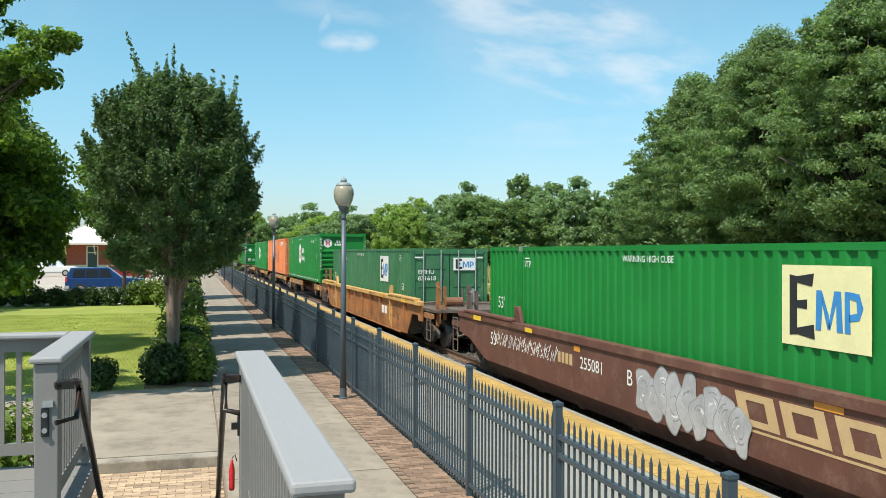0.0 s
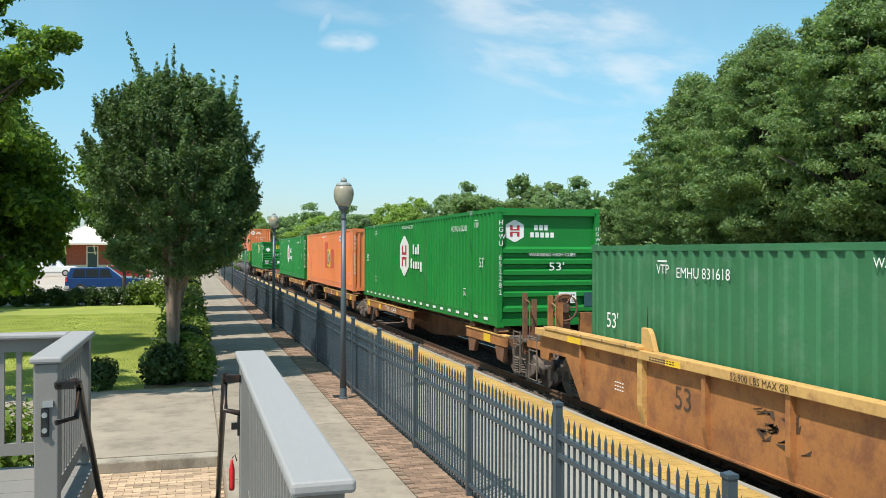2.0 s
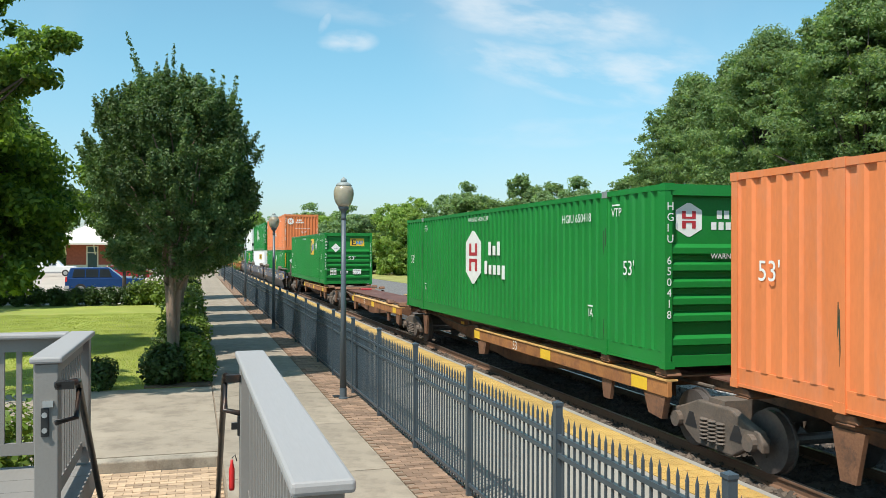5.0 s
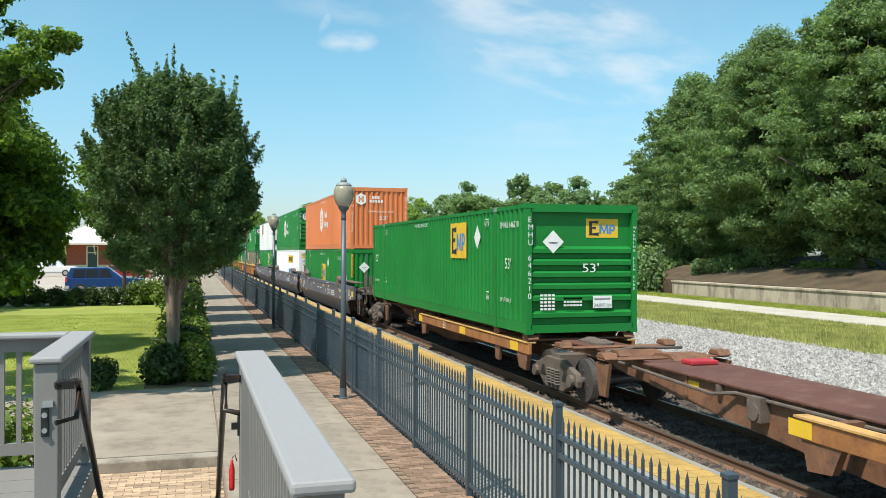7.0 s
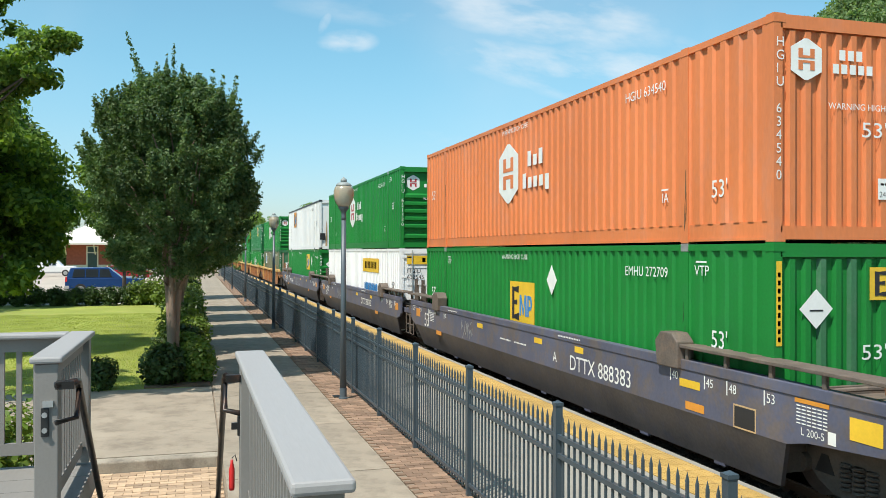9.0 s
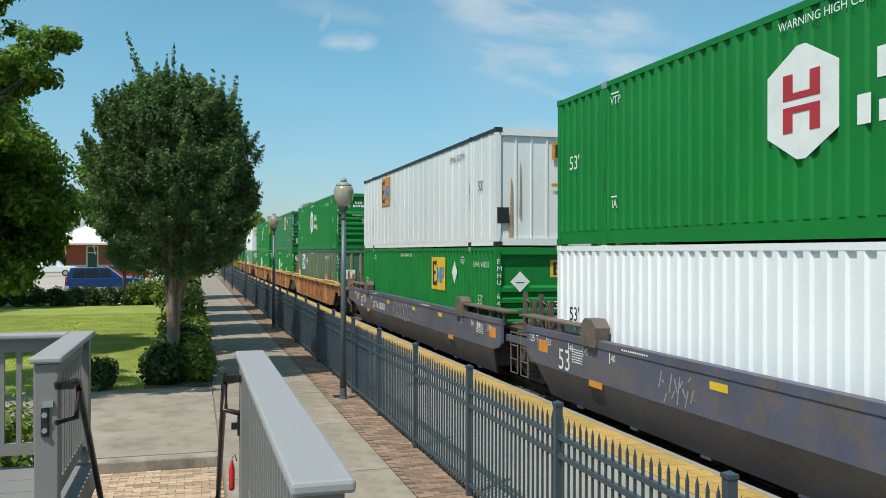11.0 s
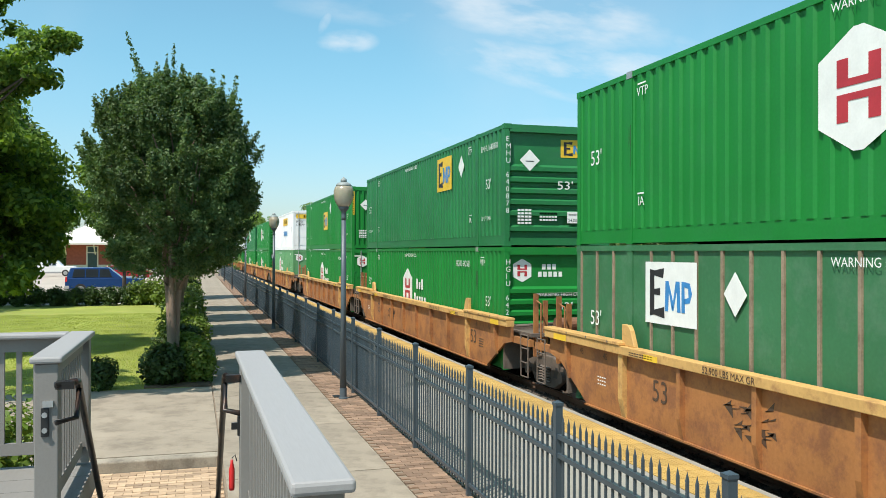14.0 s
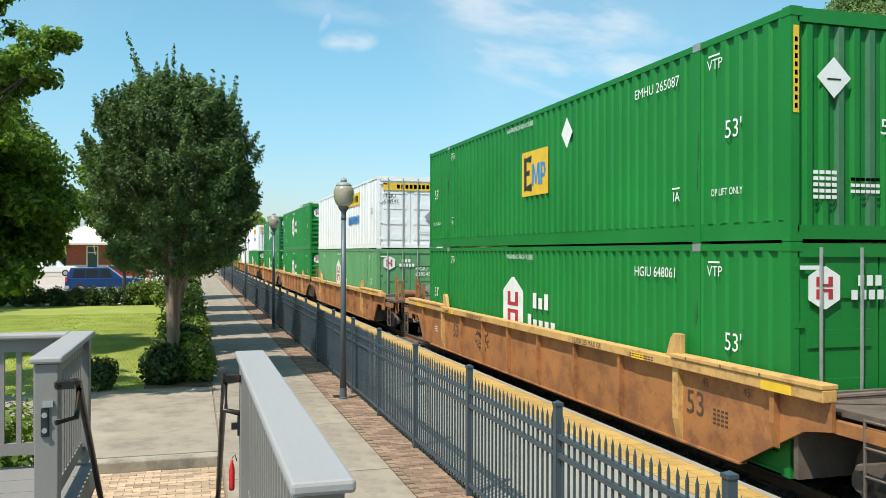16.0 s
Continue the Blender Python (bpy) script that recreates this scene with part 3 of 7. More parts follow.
def container(s, z, paint, label, end="ribs", logo="block", strips=None, dirty=None, sheet=False, placard=False, yellow_post=False, dashes=False, code="", logo_v=1.55, logo_u=None, pale=False, group="containers of the train", plain=False):
    c = thing("container", label, "shipping container", group)
    hx, t = W / 2, 0.036
    bays = [(0.12, 1.90), (2.04, 14.11), (14.25, 16.03)]
    for sgn in (-1, 1):
        m = Mesh()
        if sheet:
            for y0, y1 in bays:
                m.box(min(sgn * (hx - 0.02), sgn * (hx - 0.05)), max(sgn * (hx - 0.02), sgn * (hx - 0.05)), y0, y1, 0.16, H - 0.08)
        elif strips:
            for y0, y1 in bays:
                m.box(min(sgn * (hx - 0.03), sgn * (hx - 0.06)), max(sgn * (hx - 0.03), sgn * (hx - 0.06)), y0, y1, 0.16, H - 0.08)
        else:
            corrugated(m, bays, sgn * hx, sgn * (hx - t), 0.26, H - 0.085)
        part("side_panel", m, paint, c)
        if sgn == -1 and (sheet or strips):
            seam = Mesh()
            for i in range(26):
                y = 0.5 + i * 0.62
                if not (1.8 < y < 2.15 or 14.0 < y < 14.35):
                    seam.box(-hx, -hx + 0.03, y - (0.026 if strips else 0.02), y + (0.026 if strips else 0.02), 0.16, H - 0.08)
            part("panel_rib", seam, strips or paint, c)
        a, b = sorted((sgn * (hx + 0.004), sgn * (hx - 0.07)))
        part("top_rail", Mesh().box(a, b, 0, L, H - 0.09, H), dirty or paint, c)
        a, b = sorted((sgn * (hx - 0.012), sgn * (hx - 0.07)))
        low = Mesh().box(a, b, 0.1, L - 0.1, 0.02, 0.262)
        a, b = sorted((sgn * (hx + 0.002), sgn * (hx - 0.07)))
        low.box(a, b, 0.1, L - 0.1, 0.02, 0.06)
        part("bottom_rail", low, paint, c)
        for y0, y1 in ((0, 0.13), (1.89, 2.05), (14.10, 14.26), (L - 0.13, L)):
            a, b = sorted((sgn * (hx + 0.006), sgn * (hx - 0.12)))
            part("corner_post" if y0 in (0, L - 0.13) else "lifting_post", Mesh().box(a, b, y0, y1, 0.1, H - 0.1), paint, c)
            a, b = sorted((sgn * (hx + 0.012), sgn * (hx - 0.16)))
            part("corner_casting", Mesh().box(a, b, y0 - 0.006, y1 + 0.02, 0, 0.118), dirty or paint, c)
            part("corner_casting", Mesh().box(a, b, y0 - 0.006, y1 + 0.02, H - 0.1, H + 0.012), GALV if y0 > 1 and y0 < 15 and paint is GREEN and s < 260 else dirty or paint, c)
    part("roof", Mesh().box(-hx + 0.05, hx - 0.05, 0.05, L - 0.05, H - 0.06, H - 0.015), paint, c)
    part("floor", Mesh().box(-hx + 0.06, hx - 0.06, 0.05, L - 0.05, 0.06, 0.2), GRIME, c)
    stain = Decals("side", -hx - 0.007)
    rd = random.Random(int(s * 7 + z * 31))
    for y in (1.97, 14.18) if not plain and paint not in (WHITE_CLEAN,) else ():
        for k in range(3):
            u, w, top = -y + rd.uniform(-0.05, 0.04), rd.uniform(0.012, 0.03), rd.uniform(0.5, 2.3)
            stain.poly(STREAK_DARK, [(u, top - rd.uniform(0.3, 0.5)), (u + w, top - 0.25), (u + w * 0.7, top), (u + w * 0.3, top)])
    stain.attach(c, "grime_streak")
    # near end
    deep = 0.11 if end == "ribs" else 0.06
    part("end_wall", Mesh().box(-hx + 0.1, hx - 0.1, deep, deep + 0.04, 0.15, H - 0.1), paint, c)
    part("end_header", Mesh().box(-hx + 0.1, hx - 0.1, 0.0, 0.1, H - 0.17, H), paint, c)
    part("end_sill", Mesh().box(-hx + 0.1, hx - 0.1, 0.0, 0.1, 0.03, 0.2), paint, c)
    part("back_wall", Mesh().box(-hx + 0.1, hx - 0.1, L - 0.1, L - 0.02, 0.05, H - 0.02), paint, c)
    if end == "ribs":
        for zz in (0.36, 0.72, 0.98, 1.24, 1.50, 1.76):
            part("end_rib", Mesh().prism([(0.11, zz - 0.03), (0.02, zz + 0.0), (0.02, zz + 0.09), (0.11, zz + 0.15)], -hx + 0.13, hx - 0.13, "x"), paint, c)
    elif end == "vert":
        n = 5 if strips else 10
        for i in range(n):
            x = -hx + 0.16 + (i + 0.2) * (W - 0.32) / n
            part("end_rib", Mesh().prism([(x, 0.06), (x + 0.03, 0.01), (x + 0.11, 0.01), (x + 0.14, 0.06)], 0.2, H - 0.19, "z"), strips or (GREEN_DULL if i in (2, 4) and yellow_post else paint), c)
    elif end == "doors":
        for k in (-1, 1):
            x0 = -hx + 0.13 if k < 0 else 0.015
            leaf = Mesh().box(x0, x0 + W / 2 - 0.145, 0.025, 0.06, 0.16, H - 0.15)
            for zz in (0.35, 0.95, 1.55, 2.15):
                leaf.box(x0 + 0.12, x0 + W / 2 - 0.27, 0.008, 0.03, zz, zz + 0.22)
            door = part("door", leaf, paint, c)
            for xx in (0.28, 0.88):
                part("lock_bar", Mesh().tube([(x0 + xx, -0.03, 0.1), (x0 + xx, -0.03, H - 0.05)], 0.022, 8), GALV, door)
            for zz in (0.35, 1.0, 1.8, 2.5):
                xx = -hx + 0.12 if k < 0 else hx - 0.12
                part("hinge", Mesh().box(xx - 0.07, xx + 0.07, -0.005, 0.03, zz, zz + 0.07), dirty or paint, door)
    else:
        for i in range(5):
            x = -hx + 0.12 + (i + 1) * (W - 0.24) / 6
            part("end_rib", Mesh().box(x - 0.02, x + 0.02, 0.035, 0.06, 0.2, H - 0.19), paint, c)
    # paint and stickers: u runs from the far end (-16.15) to the near end (0) on the side
    d = Decals("side", -hx - 0.004)
    ink = DECAL_K if paint in (WHITE_BOX, WHITE_CLEAN) else DECAL_W
    if not plain:
        d.text(ink, "53'", -1.32, 0.62 if paint is ORANGE else 1.40, 0.25, 0.95)
        if not sheet:
            d.text(ink, "53'", -15.6, 1.42, 0.27)
        if paint not in (WHITE_BOX, WHITE_CLEAN):
            d.text(ink, "WARNING HIGH CUBE", -9.6, 2.55, 0.11)
            vtp = -2.75 if end == "ribs" and logo == "block" else -1.72
            if paint is not ORANGE:
                d.text(ink, "VTP", vtp, 2.38, 0.15)
                d.rect(ink, vtp + 0.03, 2.56, 0.26, 0.025)
            d.text(ink, "IA", -2.6, 0.62, 0.15), d.rect(ink, -2.62, 0.80, 0.2, 0.025)
            if paint is not ORANGE and not strips:
                d.text(ink, "VTP", -13.95, 2.38, 0.15), d.rect(ink, -13.92, 2.56, 0.26, 0.025)
                d.text(ink, "IA", -13.9, 0.62, 0.15), d.rect(ink, -13.92, 0.80, 0.2, 0.025)
            if logo == "block":
                d.text(ink, "DP LIFT ONLY", -15.75, 0.64, 0.10, 0.9)
                d.text(ink, "DP LIFT ONLY", -1.62, 0.64, 0.10, 0.8)
        if code and logo != "orange_block":
            near_bay = end == "ribs" and logo == "block"
            d.text(ink, code, -13.4 if end == "doors" and logo == "block" else -1.66 if near_bay else -3.75, 2.33, 0.145 if near_bay else 0.16)
    if logo == "block":
        u = -5.55 if logo_u is None else logo_u
        logo_block(d, u - 0.06, logo_v + 0.06, 1.42, 0.95, DECAL_W if pale is True else DECAL_PALE if pale else DECAL_Y, DECAL_K, DECAL_B)
        if placard:
            d.poly(DECAL_W, [(u + 2.0, 2.15), (u + 2.25, 1.85), (u + 2.5, 2.15), (u + 2.25, 2.45)])
    elif logo == "orange_block":
        d.rect(DECAL_RO, -8.6, 0.95, 1.0, 1.35)
        d.rect(DECAL_RO, -6.55, 0.95, 1.05, 0.95, 0.0)
        logo_block(d, -7.6, 1.0, 1.05, 0.92, DECAL_Y, DECAL_K, DECAL_B)
        d.rect(DECAL_W, -3.9, 2.3, 0.8, 0.25), d.rect(DECAL_W, -3.0, 2.3, 1.0, 0.25)
        d.text(DECAL_K, "EMHU", -3.8, 2.34, 0.17, lift=0.005), d.text(DECAL_K, "201718", -2.95, 2.34, 0.17, lift=0.005)
    elif logo == "hex":
        logo_hex(d, -9.8, 0.97, 1.22, 1.35, 1.55, DECAL_W, DECAL_R if paint is not ORANGE else ORANGE)
    elif logo == "hex_cut":
        logo_hex(d, -9.8, 0.80, 1.22, 1.35, 1.55, DECAL_W, DECAL_R)
    elif logo == "sign":
        d.rect(DECAL_Y, -6.8, 1.9, 3.2, 0.55)
        d.bars(DECAL_K, -6.3, 2.04, 8, 0.2, 0.28, 0.09)
        d.bars(DECAL_B, -6.4, 1.1, 9, 0.2, 0.36, 0.09)
    elif logo == "small_block":
        logo_block(d, -12.7 if logo_u is None else logo_u, 1.58, 1.38, 1.05, DECAL_OR, DECAL_K, DECAL_B)
    if dashes:
        d.bars(DECAL_W, -15.6, 0.12, 20, 0.3, 0.07, 0.47)
    d.attach(c)
    d = Decals("end", 0.106 if end == "ribs" else 0.001 if end in ("vert", "plain") else -0.012)
    if logo in ("block", "orange_block", "small_block"):
        logo_block(d, 0.12, 2.1, 0.78, 0.42, DECAL_OR if sheet else (DECAL_PALE if strips else DECAL_W if pale is True else DECAL_Y), DECAL_K, DECAL_B)
    elif logo in ("hex", "hex_cut"):
        logo_hex(d, -1.08, 2.02, 0.46, 0.52, 0.0, DECAL_W, DECAL_R if paint is not ORANGE else ORANGE)
        d.bars(DECAL_W, -0.35, 2.3, 3, 0.09, 0.13, 0.04), d.bars(DECAL_W, -0.45, 2.13, 5, 0.09, 0.12, 0.04)
    elif logo == "sign":
        d.rect(DECAL_Y, -1.1, 2.28, 2.2, 0.3)
        d.bars(DECAL_K, -0.55, 2.35, 8, 0.12, 0.16, 0.05)
    d.attach(c)
    d = Decals("end", 0.016 if end == "ribs" else 0.001 if end in ("vert", "plain") else -0.012)
    if end in ("ribs", "vert"):
        if not strips:
            d.text(DECAL_W, "53'", -0.02, 1.34, 0.2, 1.3)
        if logo in ("hex", "hex_cut"):
            d.text(DECAL_W, "WARNING HIGH CUBE", -0.52, 1.68, 0.085)
        d.rect(DECAL_W, 0.25, 0.55, 0.46, 0.27)
        d.text(DECAL_K, "24,000 lbs", 0.27, 0.58, 0.075)
        d.bars(DECAL_R, 0.29, 0.73, 6, 0.05, 0.03, 0.015)
        if logo == "hex":
            d.rect(DECAL_TEAL, 0.92, 0.46, 0.22, 0.34)
        for r in range(5 if logo == "block" else 0):
            d.bars(DECAL_W, -1.0, 0.52 + r * 0.075, 4, 0.07, 0.045, 0.02), d.bars(DECAL_W, -0.45, 0.6 + min(r, 2) * 0.075, 6, 0.06, 0.04, 0.015)
    if placard and strips:
        d.rect(DECAL_W, -0.86, 1.33, 0.5, 0.48), d.poly(DECAL_G, [(-0.84, 1.57), (-0.61, 1.35), (-0.38, 1.57), (-0.61, 1.79)], 0.004), d.poly(DECAL_W, [(-0.81, 1.57), (-0.61, 1.38), (-0.41, 1.57), (-0.61, 1.76)], 0.006)
    elif placard and end != "doors":
        d.poly(DECAL_W, [(-0.95, 2.0), (-0.7, 1.75), (-0.45, 2.0), (-0.7, 2.25)])
        d.rect(DECAL_K, -0.8, 1.97, 0.2, 0.02, 0.004)
    if end == "doors":
        d.rect(DECAL_W, -1.2, 2.5, 0.3, 0.05), d.rect(DECAL_W, 0.9, 2.5, 0.25, 0.05)
        d.text(DECAL_W if paint is not WHITE_CLEAN else DECAL_K, (code or "HGIU 638545").split()[0], 0.2 if logo in ("hex", "hex_cut") else -1.1, 1.98, 0.15, lift=0.004), d.text(DECAL_W if paint is not WHITE_CLEAN else DECAL_K, (code or "HGIU 638545").split()[1], 0.2 if logo in ("hex", "hex_cut") else -1.1, 1.77, 0.15, lift=0.004)
        d.poly(DECAL_G, [(0.55, 1.25), (0.8, 1.0), (1.05, 1.25), (0.8, 1.5)], 0.03)
        d.bars(DECAL_W, 0.3, 0.7, 8, 0.08, 0.06, 0.03), d.bars(DECAL_W, 0.3, 0.58, 7, 0.08, 0.06, 0.03)
    d.attach(c)
    d = Decals("end", -0.003)
    if end != "doors" and not sheet:
        if yellow_post:
            d.rect(DECAL_Y, -hx + 0.03, 1.55, 0.08, 1.05)
            d.bars(DECAL_K, -hx + 0.05, 2.4, 9, 0.04, 0.06, 0.04, True)
        else:
            for k, ch in enumerate(code):
                if ch != " ":
                    d.text(DECAL_W, ch, -hx + 0.02, 2.42 - k * 0.165, 0.125)
                    if logo == "hex":
                        d.text(DECAL_W, ch, hx - 0.11, 2.3 - k * 0.13, 0.095)
            if logo == "block" and end == "ribs":
                for k, ch in enumerate("WARNING HIGH CUBE"):
                    if ch != " ":
                        d.text(DECAL_W, ch, hx - 0.1, 2.3 - k * 0.085, 0.06)
    if sheet and paint is WHITE_BOX:
        for x, w, z0, z1 in ((-0.98, 0.1, 0.2, 1.5), (-0.72, 0.05, 0.7, 1.9), (0.72, 0.08, 0.3, 2.0), (0.62, 0.04, 0.2, 0.9), (-1.24, 0.06, 0.15, 2.3), (1.2, 0.05, 0.15, 0.8)):
            d.poly(STREAK, [(x, z0), (x + w, z0), (x + w * 0.8, z1), (x + w * 0.5, z1 + 0.15)], -0.03)
        d.rect(DECAL_K, -1.29, 0.55, 0.3, 0.38), d.rect(DECAL_OR, 0.1, 1.45, 0.22, 0.08)
    if sheet:
        for k, ch in enumerate("EMHU"):
            d.text(DECAL_K, ch, hx - 0.27, 2.3 - k * 0.14, 0.11)
        for k, ch in enumerate("637719"):
            d.text(DECAL_K, ch, hx - 0.15, 2.3 - k * 0.14, 0.11)
    d.attach(c)
    TRAIN.append((c, s, z))
    return c


# ---------------- railway cars ----------------
TRAIN = []
AXLE, WHEELS = [], []


def truck(car, y, paint=GRIME):
    """A two-axle truck at y along the car."""
    for sgn in (-1, 1):
        a, b = sorted((sgn * 0.93, sgn * 1.06))
        prof = [(-1.08, 0.30), (-1.10, 0.44), (-1.02, 0.58), (-0.80, 0.64), (-0.40, 0.78), (0.40, 0.78), (0.80, 0.64), (1.02, 0.58), (1.10, 0.44), (1.08, 0.30), (0.96, 0.36), (0.80, 0.36), (0.68, 0.26), (0.42, 0.13), (-0.42, 0.13), (-0.68, 0.26), (-0.80, 0.36), (-0.96, 0.36)]
        f = part("side_frame", Mesh().prism([(y + p, q) for p, q in prof], a, b, "x"), paint, car, bevel=0.025)
        # black plates on the solid frame stand in for its dark openings
        for q in (-0.55, 0.55):
            hole = Mesh()
            hole.prism([(y + q - 0.16, 0.36), (y + q + 0.16, 0.36), (y + q + 0.05, 0.58), (y + q - 0.05, 0.58)], *sorted((sgn * 1.055, sgn * 1.066)), "x")
            part("frame_opening", hole, DECAL_K, f)
        for q in (-0.2, 0, 0.2):
            coil = Mesh()
            for k in range(6):
                coil.lathe([(0.07, 0.0), (0.085, 0.02), (0.07, 0.04)], (sgn * 1.06, y + q, 0.24 + k * 0.055), 10)
            part("spring", coil, paint, f)
        for q in (-0.88, 0.88):
            part("bearing_cap", Mesh().disc_x(*sorted((sgn * 1.05, sgn * 1.14)), y + q, 0.42, 0.12, 12), paint, f)
    for q in (-0.88, 0.88):
        if not AXLE:
            ax = Mesh().disc_x(-0.95, 0.95, 0, 0, 0.08, 10)
            for sgn in (-1, 1):
                ax.disc_x(*sorted((sgn * 0.70, sgn * 0.82)), 0, 0, 0.42, 28)
                ax.disc_x(*sorted((sgn * 0.68, sgn * 0.715)), 0, 0, 0.45, 28)
                for k in range(3):
                    ax.disc_x(*sorted((sgn * 0.81, sgn * 0.835)), 0.2 * math.cos(k * 2.1), 0.2 * math.sin(k * 2.1), 0.035, 6)
            AXLE.append(ax.data("wheelset"))
        w = part("wheelset", AXLE[0], WHEEL, car)
        w.location = (0, y + q, 0.42)
        WHEELS.append((w, y + q))
    part("bolster", Mesh().box(-1.0, 1.0, y - 0.2, y + 0.2, 0.5, 0.85), paint, car)


def stand(car, y, x, paint):
    """An end platform stanchion with a grab rail."""
    part("stanchion", Mesh().box(x - 0.05, x + 0.05, y - 0.03, y + 0.03, 0.7, 2.05).box(x + 0.17, x + 0.27, y - 0.03, y + 0.03, 0.9, 1.9), paint, car)
    part("grab_rail", Mesh().tube([(x, y - 0.05, 0.75), (x, y - 0.28, 0.8), (x, y - 0.28, 1.85), (x, y - 0.05, 1.9)], 0.018, 6), paint, car)


def brake_wheel(car, y, x, paint):
    """A hand brake: a spoked wheel on a gear box and stand."""
    wheel = Mesh().tube([(x + 0.29 * math.cos(a), y, 1.72 + 0.29 * math.sin(a)) for a in [k * math.pi / 12 for k in range(25)]], 0.024, 6)
    for k in range(6):
        a = k * math.pi / 3
        wheel.tube([(x, y + 0.04, 1.72), (x + 0.29 * math.cos(a), y, 1.72 + 0.29 * math.sin(a))], 0.018, 5)
    box = part("brake_stand", Mesh().box(x - 0.16, x + 0.16, y + 0.05, y + 0.2, 1.2, 2.0), paint, car, bevel=0.02)
    part("brake_wheel", wheel, paint, box, "rusty spoked hand brake wheel")
    part("wheel_hub", Mesh().prism([(x + 0.11 * math.cos(k * 0.524), 1.72 + 0.11 * math.sin(k * 0.524)) for k in range(12)], y - 0.03, y + 0.05, "y"), paint, box)


def ladder(car, y, x, paint):
    m = Mesh().tube([(x, y - 0.2, 0.3), (x, y - 0.2, 1.2)], 0.018, 6).tube([(x, y + 0.2, 0.3), (x, y + 0.2, 1.2)], 0.018, 6)
    for z in (0.3, 0.6, 0.9, 1.18):
        m.tube([(x, y - 0.2, z), (x, y + 0.2, z)], 0.016, 6)
    part("ladder", m, paint, car)


def coupler(car, y0, y1):
    part("coupler", Mesh().box(-0.12, 0.12, min(y0, y1), max(y0, y1), 0.72, 0.98).box(-0.2, 0.2, y1 - 0.15, y1 + 0.15, 0.68, 1.0), GRIME, car)
    m = Mesh()
    for k in (-0.5, 0.45):
        m.tube([(k, y0, 0.75), (k, (y0 + y1) / 2, 0.4), (k * 0.5, y1, 0.55)], 0.035, 7)
    part("air_hose", m, GRIME, car)


